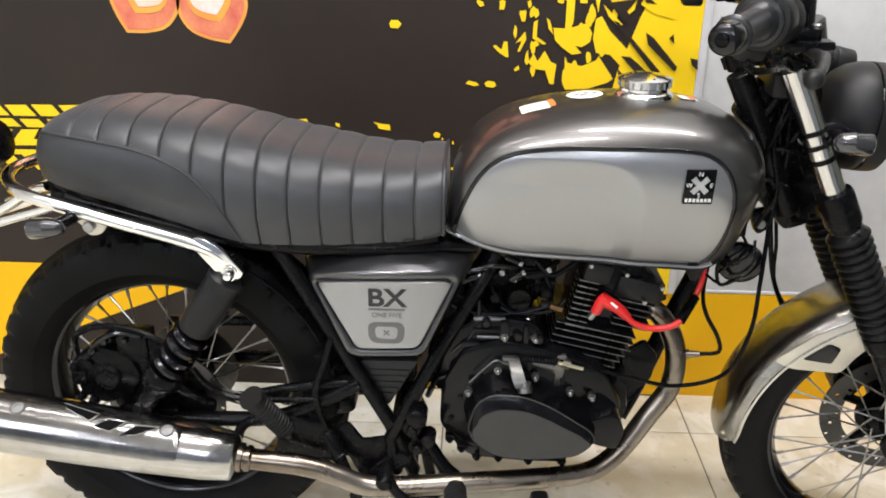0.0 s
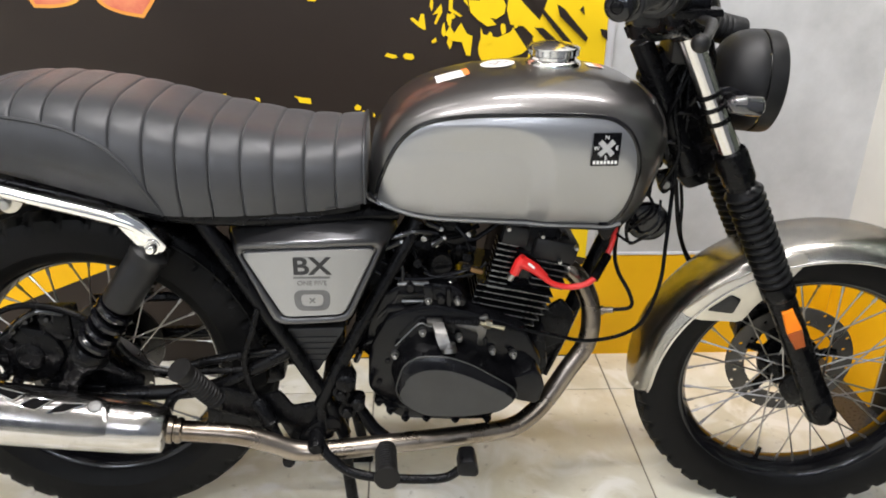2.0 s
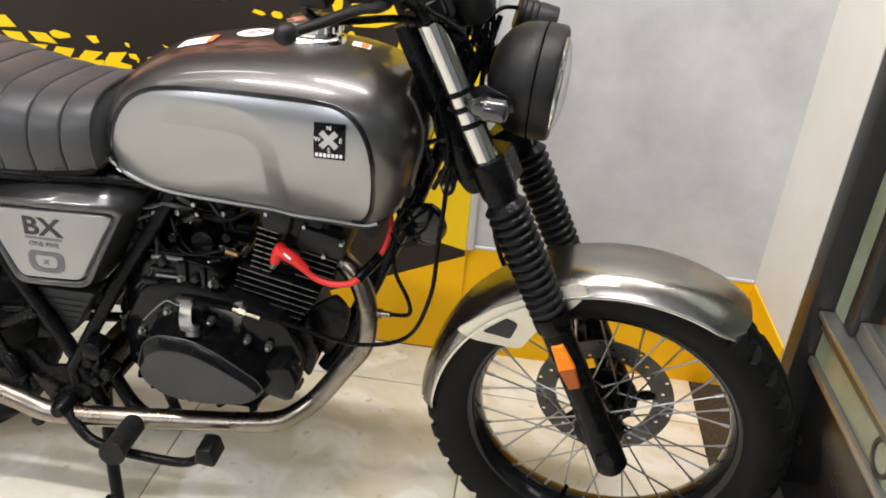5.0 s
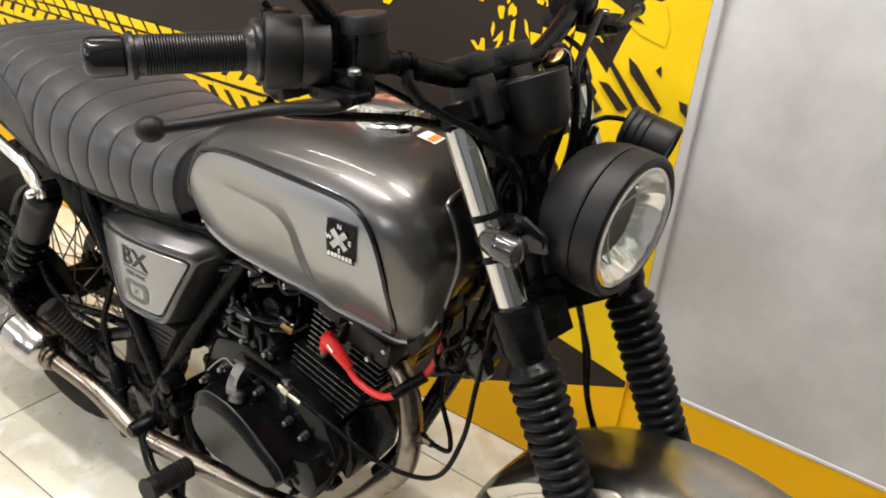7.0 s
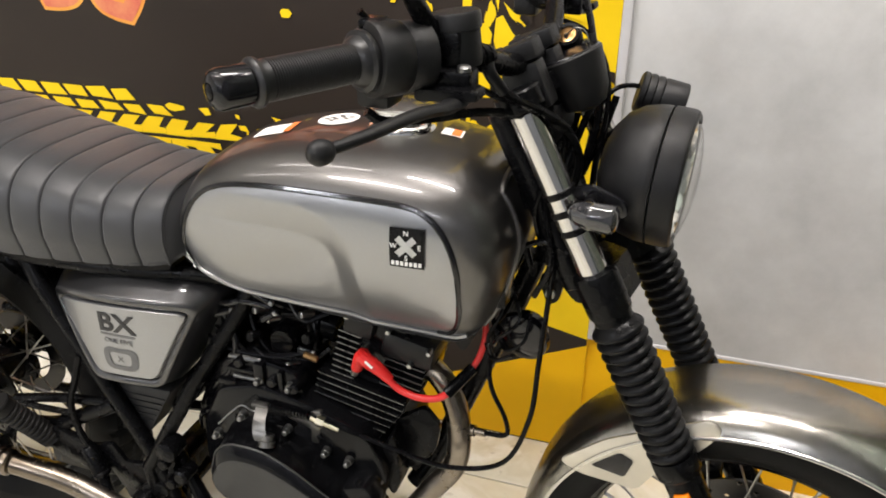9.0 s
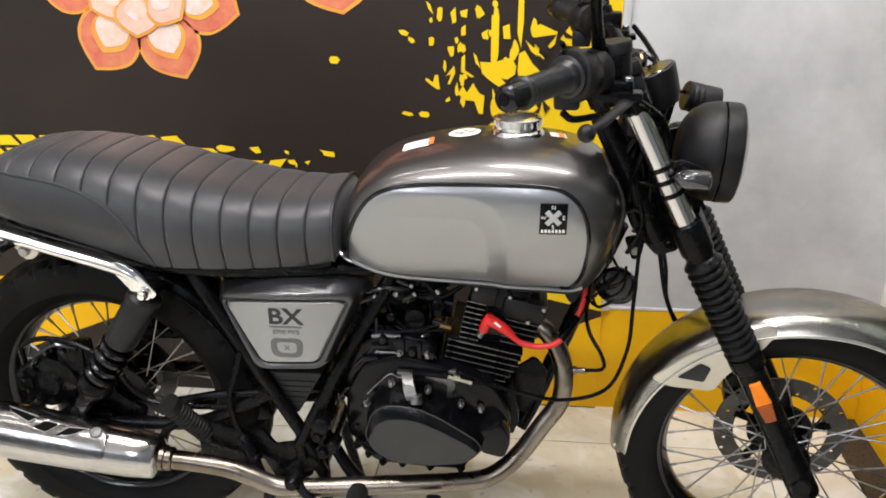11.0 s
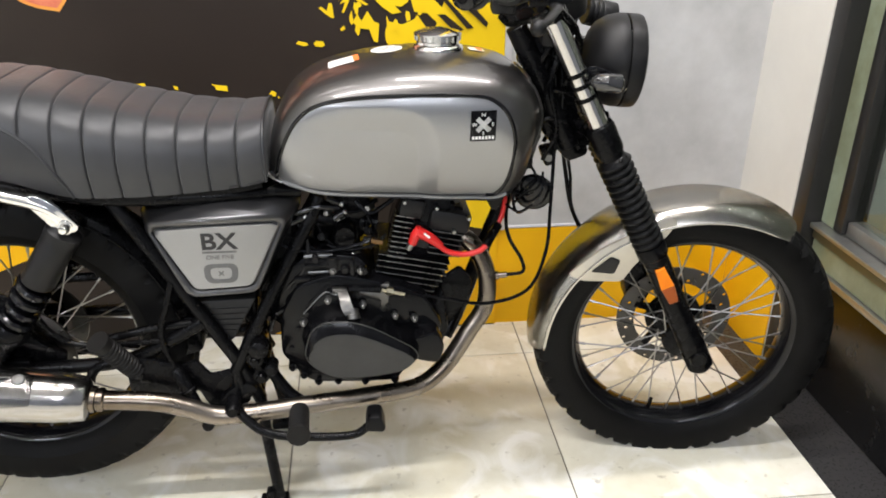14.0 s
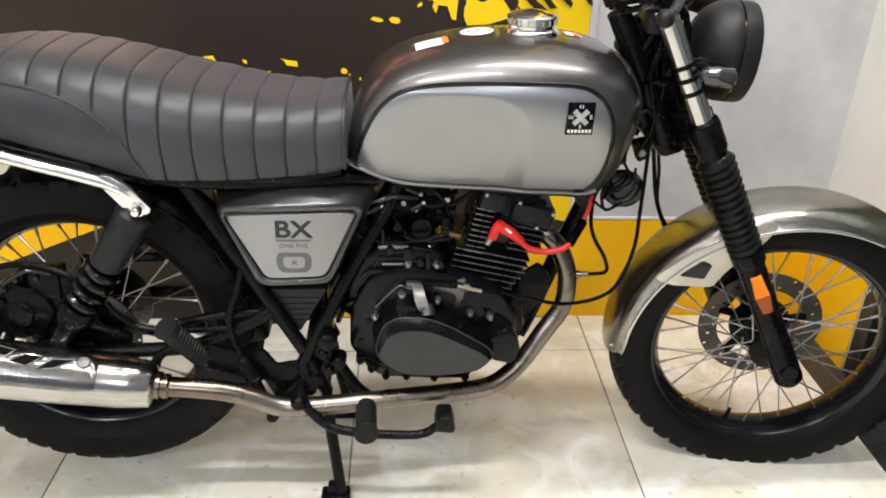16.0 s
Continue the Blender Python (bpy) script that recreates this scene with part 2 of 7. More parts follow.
def shared(name, me, parent, m=None):
    ob = new(name, me)
    ob.parent = parent
    if m is not None:
        ob.matrix_basis = m
    return ob


def loft(bm, rings, caps=True, closed=False, mat=0):
    vs = [[bm.verts.new(p) for p in r] for r in rings]
    n = len(vs[0])
    pairs = list(zip(vs, vs[1:])) + ([(vs[-1], vs[0])] if closed else [])
    for a, b in pairs:
        for i in range(n):
            f = bm.faces.new((a[i], a[(i + 1) % n], b[(i + 1) % n], b[i]))
            f.material_index = mat
    if caps and not closed:
        bm.faces.new(vs[0][::-1]).material_index = mat
        bm.faces.new(vs[-1]).material_index = mat
    return vs


def sheet(bm, rows, mat=0):
    """An open grid of points."""
    vs = [[bm.verts.new(p) for p in r] for r in rows]
    for a, b in zip(vs, vs[1:]):
        for i in range(len(a) - 1):
            bm.faces.new((a[i], a[i + 1], b[i + 1], b[i])).material_index = mat
    return vs


def frame_of(d):
    d = Vector(d).normalized()
    u = d.cross(Vector((0, 0, 1)) if abs(d.z) < 0.9 else Vector((0, 1, 0))).normalized()
    return d, u, u.cross(d)


def spline(pts, n=8):
    """A smooth line through the points."""
    p = [Vector(q) for q in pts]
    if len(p) < 3:
        return p
    p = [2 * p[0] - p[1]] + p + [2 * p[-1] - p[-2]]
    out = []
    for i in range(1, len(p) - 2):
        for k in range(n):
            t = k / n
            a, b, c, d = p[i - 1:i + 3]
            out.append(0.5 * (2 * b + (c - a) * t + (2 * a - 5 * b + 4 * c - d) * t * t + (3 * b - a - 3 * c + d) * t ** 3))
    return out + [p[-2]]


def tube(bm, pts, r, n=10, steps=8, smooth=True, mat=0, closed=False):
    """A round bar along the points; r is one radius or one for each point."""
    line = spline(pts, steps) if smooth else [Vector(q) for q in pts]
    m = len(line)
    rs = [r] * m if not isinstance(r, (list, tuple)) else [float(np.interp(i / (m - 1), np.linspace(0, 1, len(r)), r)) for i in range(m)]
    d, u, v = frame_of(line[1] - line[0])
    rings = []
    for i, q in enumerate(line):
        t = (line[min(i + 1, m - 1)] - line[max(i - 1, 0)]).normalized()
        u = (u - t * u.dot(t)).normalized()
        v = t.cross(u)
        rings.append([q + rs[i] * (math.cos(2 * math.pi * k / n) * u + math.sin(2 * math.pi * k / n) * v) for k in range(n)])
    loft(bm, rings, True, closed, mat)
    return bm


def turned(bm, p0, p1, prof, n=24, mat=0, caps=True):
    """A turned body on the axis from p0 to p1; prof holds (share of the way, radius)."""
    p0, p1 = Vector(p0), Vector(p1)
    d, u, v = frame_of(p1 - p0)
    rings = [[p0 + (p1 - p0) * s + r * (math.cos(2 * math.pi * k / n) * u + math.sin(2 * math.pi * k / n) * v) for k in range(n)] for s, r in prof]
    loft(bm, rings, caps, False, mat)
    return bm


def rod(p0, p1, r, n=16, bev=0.0):
    bm = bmesh.new()
    L = (Vector(p1) - Vector(p0)).length
    b = min(bev, r * 0.5) if bev else min(0.0015, r * 0.25)
    turned(bm, p0, p1, [(0, r - b), (b / L, r), (1 - b / L, r), (1, r - b)], n)
    return bm


def ring_y(bm, prof, n=96, closed=True, mat=0):
    """A ring turned round the y axis; prof holds (radius, y)."""
    rings = [[Vector((r * math.cos(2 * math.pi * k / n), y, r * math.sin(2 * math.pi * k / n))) for r, y in prof] for k in range(n)]
    vs = [[bm.verts.new(p) for p in rr] for rr in rings]
    m = len(prof)
    for k in range(n):
        a, b = vs[k], vs[(k + 1) % n]
        for i in range(m if closed else m - 1):
            bm.faces.new((a[i], a[(i + 1) % m], b[(i + 1) % m], b[i])).material_index = mat
    return bm


def rounded(pts, r, n=5):
    """A polygon in the plane with rounded corners."""
    out, m = [], len(pts)
    for i in range(m):
        p, a, b = Vector(pts[i]), Vector(pts[i - 1]), Vector(pts[(i + 1) % m])
        da, db = (a - p), (b - p)
        k = min(r, da.length * 0.45, db.length * 0.45)
        s, e = p + da.normalized() * k, p + db.normalized() * k
        for j in range(n + 1):
            t = j / n
            out.append((1 - t) ** 2 * s + 2 * t * (1 - t) * p + t * t * e)
    return out


def slab(bm, pts, y0, y1, bev=0.004, rnd=0.0, mat=0, draft=0.0):
    """A plate: an outline in x and z, from y0 (near) to y1 (far), with a bevelled near rim."""
    out = rounded(pts, rnd) if rnd else [Vector(p) for p in pts]
    c = sum(out, Vector((0, 0))) / len(out)
    s = 1 if y1 > y0 else -1

    def ring(inset, y):
        res = []
        for p in out:
            d = p - c
            res.append(Vector((p.x - d.x / max(d.length, 1e-6) * inset, y, p.y - d.y / max(d.length, 1e-6) * inset)))
        return res
    loft(bm, [ring(bev + draft, y0), ring(bev * 0.3 + draft, y0 + s * bev * 0.3), ring(draft, y0 + s * bev), ring(0, y1)], True, False, mat)
    return bm


def box(bm, x0, x1, y0, y1, z0, z1, bev=0.0):
    ret = bmesh.ops.create_cube(bm, size=1.0, matrix=Matrix.Translation(((x0 + x1) / 2, (y0 + y1) / 2, (z0 + z1) / 2)) @ Matrix.Diagonal((x1 - x0, y1 - y0, z1 - z0, 1)))
    if bev:
        es = list({e for v in ret["verts"] for e in v.link_edges})
        bmesh.ops.bevel(bm, geom=es, offset=bev, segments=2, affect="EDGES", profile=0.5)
    return bm


def boxed(*a, **k):
    return box(bmesh.new(), *a, **k)


def lettering(name, text, size, mat, parent, m, depth=0.0004, bold=0.0):
    cu = bpy.data.curves.new(name, "FONT")
    cu.body, cu.size, cu.extrude, cu.align_x, cu.align_y, cu.offset = text, size, depth, "CENTER", "CENTER", bold
    tmp = bpy.data.objects.new(name, cu)
    scene.collection.objects.link(tmp)
    me = bpy.data.meshes.new_from_object(tmp.evaluated_get(bpy.context.evaluated_depsgraph_get()))
    bpy.data.objects.remove(tmp)
    me.materials.clear()
    me.materials.append(mat)
    ob = new(name, me)
    ob.parent = parent
    ob.matrix_basis = m
    return ob


def thing(name, label, category, at=(0, 0, 0), group=""):
    e = new(name)
    e.empty_display_size = 0.1
    e.location = at
    return tagged(e, label, category, group)


def structure(name, bm, mat, label=""):
    return tagged(part(name, bm, mat, None, label), kind="structure")


# ---- the room ----
WALL_Y, RETURN_X, FRAME_Y, EDGE_X = 1.831, 1.190, 1.555, 1.100
structure("floor", boxed(-4.4, EDGE_X - 0.002, -5.4, WALL_Y + 0.1, -0.15, -0.003), GROUT, "grout bed of the tiled showroom floor")
structure("pavement", boxed(EDGE_X, 1.62, -5.4, WALL_Y, -0.15, -0.001), GRANITE, "polished black granite threshold strip")
structure("wall_north", boxed(-4.4, 1.29, WALL_Y, WALL_Y + 0.2, -0.15, CEIL), PLASTER, "grey trowelled plaster wall")
structure("wall_return", boxed(RETURN_X, 1.29, FRAME_Y, WALL_Y, 0.0, CEIL), PLASTER_WARM, "pale plaster return beside the window")
# Unseen walls close the room; west white and south dark, to shape reflections.
structure("wall_west", boxed(-4.6, -4.4, -5.6, WALL_Y + 0.2, -0.15, CEIL), WHITE_WALL, "unseen wall closing the room, white to brighten reflections")
structure("wall_south", boxed(-4.4, 1.7, -5.6, -5.4, -0.15, CEIL), SHOP_WALL, "unseen wall closing the room, dark to dim reflections")
structure("ceiling", boxed(-4.6, 1.7, -5.6, WALL_Y + 0.2, CEIL, CEIL + 0.15), WHITE_WALL, "plain white ceiling")
# Unseen wall, added to cut daylight so the tank's front stays dark.
structure("blocking_wall_east", boxed(1.207, 1.7, -5.4, 0.45, 0.0, CEIL), SHOP_WALL, "unseen dark wall added to block daylight beside the window")
structure("ground", boxed(1.63, 9, -9, 9, -0.3, -0.16), OUTSIDE, "dim paved ground outside the window")
structure("backdrop", boxed(4.2, 4.4, -9, 9, -0.2, 4), OUTSIDE, "dim greenish wall outside the window")


def ceiling_tube(x, y):
    t = thing("unseen_ceiling_light", "unseen white linear tube lamp added under the ceiling", "lamp", (x, y, CEIL), "ceiling lamps")
    part("housing", boxed(-0.62, 0.62, -0.05, 0.05, -0.05, 0.0, bev=0.006), LAMP_BODY, t)
    return t


for lx, ly, power, tone in LAMPS:
    ceiling_tube(lx, ly)

# ---- the motorcycle: x runs forward, y to its left side, z up ----
YM = 1.26
bike = thing("motorcycle", "retro motorcycle, grey tank, black ribbed seat, on its centre stand", "motorcycle", (0, YM, 0))
AXIS = Vector((-0.455, 0, 0.89)).normalized()
STEER_AT = Vector((0.50, 0, 0.86))
BAR_STEER = Matrix.Translation(STEER_AT) @ Matrix.Rotation(radians(-6), 4, AXIS) @ Matrix.Translation(-STEER_AT)
STEER = Matrix.Translation((0.015, 0.020, -0.003)) @ Matrix.Translation(STEER_AT) @ Matrix.Rotation(radians(-7), 4, AXIS) @ Matrix.Translation(-STEER_AT)
WHEEL_STEER = Matrix.Translation((0, -0.011, 0)) @ Matrix.Translation(STEER_AT) @ Matrix.Rotation(radians(-8.5), 4, AXIS) @ Matrix.Translation(-STEER_AT)
GUARD_STEER = Matrix.Translation((0.001, 0.006, -0.002)) @ Matrix.Translation(STEER_AT) @ Matrix.Rotation(radians(-8.0), 4, AXIS) @ Matrix.Translation(-STEER_AT)
CL = Vector((0, 0.02, 0))
# Mean place of the camera in its side views, in bike coordinates.
SIDE_EYE = Vector((0.07, -1.34, 1.18))


def deeper(k):
    """Scales a part k times about the side camera's eye, keeping its side view."""
    return Matrix.Translation(SIDE_EYE * (1 - k)) @ Matrix.Scale(k, 4)


FRONT_HUB, REAR_HUB = Vector((0.793, 0, 0.302)), Vector((-0.557, 0, 0.352))


def soft_curve(table):
    """Smooth interpolation through a table of (x, value)."""
    pts = spline([(a, b, 0) for a, b in table], 10)
    xs, ys = [p.x for p in pts], [p.y for p in pts]
    return lambda x: float(np.interp(x, xs, ys))


def step(a, b, x):
    t = min(1, max(0, (x - a) / (b - a)))
    return t * t * (3 - 2 * t)


# tank ------------------------------------------------------------------
tank_top = soft_curve([(-0.048, 0.7355), (-0.042, 0.784), (-0.026, 0.821), (0.0, 0.856), (0.05, 0.886), (0.121, 0.904), (0.202, 0.913), (0.283, 0.913), (0.354, 0.904), (0.395, 0.889), (0.425, 0.863), (0.4415, 0.830), (0.448, 0.794)])
tank_low = soft_curve([(-0.048, 0.702), (-0.002, 0.684), (0.060, 0.668), (0.196, 0.657), (0.313, 0.6495), (0.3755, 0.650), (0.412, 0.683), (0.436, 0.739), (0.448, 0.778)])
tank_half = soft_curve([(-0.048, 0.074), (-0.036, 0.101), (-0.008, 0.123), (0.06, 0.141), (0.15, 0.151), (0.25, 0.156), (0.33, 0.155), (0.385, 0.148), (0.42, 0.130), (0.440, 0.098), (0.448, 0.060)])
tuck = soft_curve([(-0.06, 0.22), (0.05, 0.33), (0.2, 0.43), (0.36, 0.47), (0.46, 0.3)])
PT = 2.65


def tank_wide(x):
    return tank_low(x) + 0.62 * (tank_top(x) - tank_low(x))


def tank_side(x, z):
    """Half the tank's width at that length and height."""
    w, zw, zt, zb = tank_half(x), tank_wide(x), tank_top(x), tank_low(x)
    if z > zw:
        v = w * max(0.0, 1 - ((z - zw) / (zt - zw)) ** PT) ** (1 / PT)
    else:
        v = w * (1 - tuck(x) * (max(0.0, zw - z) / (zw - zb)) ** 1.8)
    u, k = max(0.0, (x - 0.13) / 0.120), max(0.0, (z - 0.745) / 0.096)
    soft = 0.72 - 0.16 * k ** 3 / (u ** 3 + k ** 3 + 1e-6)
    fall = (1.02 - (u ** 3 + k ** 3) ** (1 / 3)) / (1.02 - soft)
    knee = 0.9 * min(1.0, max(0.0, fall)) + 0.1 * step(0.0, 1.0, fall)
    return v - 0.0135 * knee * step(-0.04, 0.11, x) * (0.5 + 0.5 * step(0.0, 0.09, z - zb))


def tank_crown(x, y):
    """The tank's height above that place of its plan."""
    w, zw, zt = tank_half(x), tank_wide(x), tank_top(x)
    return zw + (zt - zw) * max(0.0, 1 - (abs(y) / w) ** PT) ** (1 / PT)


def under_panel(x, z):
    """How far the shell steps back behind the side panel."""
    if not -0.02 < x < 0.37:
        return 0.0
    return 0.004 * step(0.0, 0.012, z - panel_low(x) - 0.004) * step(0.0, 0.012, panel_top(x) - z - 0.004) * step(-0.02, 0.0, x) * step(0.37, 0.35, x)


def tank_shell():
    bm = bmesh.new()
    rings = []
    xs = [-0.0478 + 0.4956 * (0.5 - 0.5 * math.cos(math.pi * i / 62)) for i in range(63)]
    for x in xs:
        zt, zb, zw = tank_top(x), tank_low(x), tank_wide(x)
        near = []
        for k in range(13):
            z = zb + (zw - zb) * k / 12
            near.append((tank_side(x, z) - under_panel(x, z), z))
        for k in range(1, 22):
            a = math.pi / 2 * k / 22
            z = zw + (zt - zw) * math.sin(a) ** (2 / PT)
            near.append((tank_side(x, z) - under_panel(x, z), z))
        ring = [Vector((x, -w, z)) for w, z in near] + [Vector((x, 0, zt))] + [Vector((x, w, z)) for w, z in near[::-1]]
        ring += [Vector((x, tank_half(x) * 0.6, zb - 0.002)), Vector((x, 0, zb + 0.01)), Vector((x, -tank_half(x) * 0.6, zb - 0.002))]
        rings.append(ring)
    loft(bm, rings)
    return bm


panel_top = soft_curve([(-0.037, 0.695), (-0.0345, 0.717), (-0.024, 0.755), (-0.006, 0.796), (0.018, 0.826), (0.05, 0.8445), (0.10, 0.855), (0.17, 0.860), (0.261, 0.861), (0.319, 0.858), (0.347, 0.849), (0.367, 0.831), (0.380, 0.804), (0.386, 0.774)])
panel_low = soft_curve([(-0.037, 0.702), (-0.0015, 0.689), (0.060, 0.676), (0.1955, 0.6655), (0.344, 0.6575), (0.3655, 0.6635), (0.379, 0.690), (0.385, 0.728), (0.386, 0.765)])


def tank_panel(side):
    bm = bmesh.new()
    rows = []
    for i in range(170):
        x = -0.036 + 0.4215 * (0.5 - 0.5 * math.cos(math.pi * i / 169))
        lo, hi = panel_low(x), max(panel_top(x), panel_low(x) + 0.001)
        rows.append([Vector((x, side * (tank_side(x, lo + (hi - lo) * k / 70) + 0.0013), lo + (hi - lo) * k / 70)) for k in range(71)])
    sheet(bm, rows)
    return bm


def tank_stripe(side):
    bm = bmesh.new()
    pts = []
    for i in range(90):
        x = -0.0365 + 0.4225 * (0.5 - 0.5 * math.cos(math.pi * i / 89))
        z = max(panel_top(x), panel_low(x) + 0.001)
        pts.append((x, side * (tank_side(x, z) + 0.0008), z))
    pts += [(x, side * (tank_side(x, panel_low(x)) + 0.0008), panel_low(x)) for x in np.linspace(0.386, 0.345, 20)]
    tube(bm, pts, 0.0040, 6, smooth=False)
    return bm


tank = part("fuel_tank", tank_shell(), TANK_DARK, bike, "dark grey metallic fuel tank", Matrix.Translation(CL), sharp=60)
for sd, nm in ((-1, "side_panel"), (1, "side_panel")):
    part(nm, tank_panel(sd), SILVER, tank, "silver-grey painted panel", sharp=60)
    part("pinstripe", tank_stripe(sd), BLACK_GLOSS, tank, "black pinstripe")
for sd in (-1, 1):
    bm = bmesh.new()
    xs = np.linspace(-0.047, 0.385, 30)
    tube(bm, [(x, sd * (tank_side(x, tank_low(x)) + 0.001), tank_low(x) + 0.001) for x in xs], 0.0052, 8, smooth=False)
    part("seam_lip", bm, SILVER, tank)
bm = bmesh.new()

def nose(z, half):
    """How far forward the tank reaches at that height and half width."""
    return max([x for x in np.linspace(0.30, 0.448, 285) if tank_low(x) <= z <= tank_top(x) and tank_side(x, z) >= half], default=0.36)


lip = [(nose(z, 0.075) + 0.001, -0.075, z) for z in np.linspace(0.672, 0.862, 26)]
over = [(lip[-1][0] - 0.004 * (1 - (y / 0.075) ** 2), y, tank_crown(lip[-1][0] - 0.004, y) + 0.001) for y in np.linspace(-0.068, 0.068, 12)]
tube(bm, lip + over + [(x, -y, z) for x, y, z in lip[::-1]], 0.0042, 8, smooth=False)
part("front_seam", bm, TANK_DARK, tank)
bm = bmesh.new()
tube(bm, [(-0.060, -0.070, 0.710), (-0.047, -0.078, 0.700), (-0.027, -0.088, 0.692)], [0.005, 0.0055, 0.003], 8)
part("seam_end", bm, CHROME, tank, "bright metal end of the seam")


CAP_CHROME = material("cap_chrome", (0.72, 0.71, 0.69), 0.17, 1.0, rvar=0.05, scale=30)


def filler_cap():
    c = Vector((0.264, 0, 0.910))
    base = part("cap_ring", turned(bmesh.new(), c - Vector((0, 0, 0.016)), c + Vector((0, 0, 0.016)), [(0, 0.052), (0.4, 0.053), (0.55, 0.050), (0.65, 0.044), (1, 0.044)], 40), CHROME, tank, "chrome filler ring")
    bm = bmesh.new()
    turned(bm, c + Vector((0, 0, 0.010)), c + Vector((0, 0, 0.036)), [(0, 0.044), (0.06, 0.0465), (0.46, 0.0465), (0.48, 0.0490), (0.58, 0.0490), (0.66, 0.0455), (0.80, 0.034), (0.93, 0.017), (1, 0.002)], 40)
    clip = bmesh.new()
    box(clip, 0.043, 0.058, -0.010, 0.010, 0.011, 0.023, bev=0.002)
    clip.transform(Matrix.Translation(c) @ Matrix.Rotation(radians(48), 4, "Z"))
    clip_me = bpy.data.meshes.new("clip")
    clip.to_mesh(clip_me)
    clip.free()
    bm.from_mesh(clip_me)
    bpy.data.meshes.remove(clip_me)
    for k in range(20):
        a = 2 * math.pi * k / 20
        box(bm, c.x + 0.0462 * math.cos(a) - 0.0016, c.x + 0.0462 * math.cos(a) + 0.0016, c.y + 0.0462 * math.sin(a) - 0.0016, c.y + 0.0462 * math.sin(a) + 0.0016, c.z + 0.0115, c.z + 0.0215)
    cap = part("filler_cap", bm, CAP_CHROME, tank, "domed chrome filler cap")
    small = Matrix.Translation((c.x - 0.001, 0.0, c.z + 0.007)) @ Matrix.Diagonal((0.89, 0.89, 0.92, 1)) @ Matrix.Translation(-c)
    for ob in (base, cap):
        ob.data.transform(small)
    return base


filler_cap()


def draped(x0, x1, y0, y1, lift, turn=0.0):
    """A thin label lying on top of the tank."""
    bm = bmesh.new()
    cx, cy = (x0 + x1) / 2, (y0 + y1) / 2
    rows = []
    for i in range(9):
        row = []
        for k in range(7):
            dx, dy = (x1 - x0) * (i / 8 - 0.5), (y1 - y0) * (k / 6 - 0.5)
            x, y = cx + dx * math.cos(turn) - dy * math.sin(turn), cy + dx * math.sin(turn) + dy * math.cos(turn)
            row.append(Vector((x, y, tank_crown(x, y) + lift)))
        rows.append(row)
    sheet(bm, rows)
    return bm


part("warning_label", draped(0.064, 0.110, -0.054, -0.012, 0.001, 0.06), PAPER, tank, "white paper label")
part("warning_label", draped(0.108, 0.118, -0.050, -0.010, 0.002, 0.06), STICK_ORANGE, tank, "orange end of the label")
bm = bmesh.new()
cx, cy = 0.169, 0.002
top = [[Vector((cx + r * math.cos(a), cy + 1.05 * r * math.sin(a), tank_crown(cx + r * math.cos(a), cy + 1.05 * r * math.sin(a)) + 0.0012)) for a in np.linspace(0, 2 * math.pi, 25)] for r in (0.0005, 0.010, 0.020, 0.029)]
sheet(bm, top)
part("round_label", bm, PAPER, tank, "round white label")
bm = bmesh.new()
for k, (dx, dy) in enumerate(((-0.010, 0.002), (-0.002, -0.005), (0.004, 0.006), (0.012, -0.002), (-0.016, -0.004), (0.018, 0.005), (0.0, 0.012), (-0.006, -0.012))):
    sheet(bm, [[Vector((cx + dx + a, cy + dy + b, tank_crown(cx + dx + a, cy + dy + b) + 0.0022)) for b in (-0.002, 0.002)] for a in (-0.004, 0.004)])
part("label_print", bm, INK_GREY, tank)
part("warning_label", draped(0.320, 0.348, -0.012, 0.016, 0.0014, 0.1), PAPER, tank, "small white label")
part("warning_label", draped(0.334, 0.345, -0.010, 0.014, 0.0024, 0.1), STICK_ORANGE, tank, "orange print on the label")


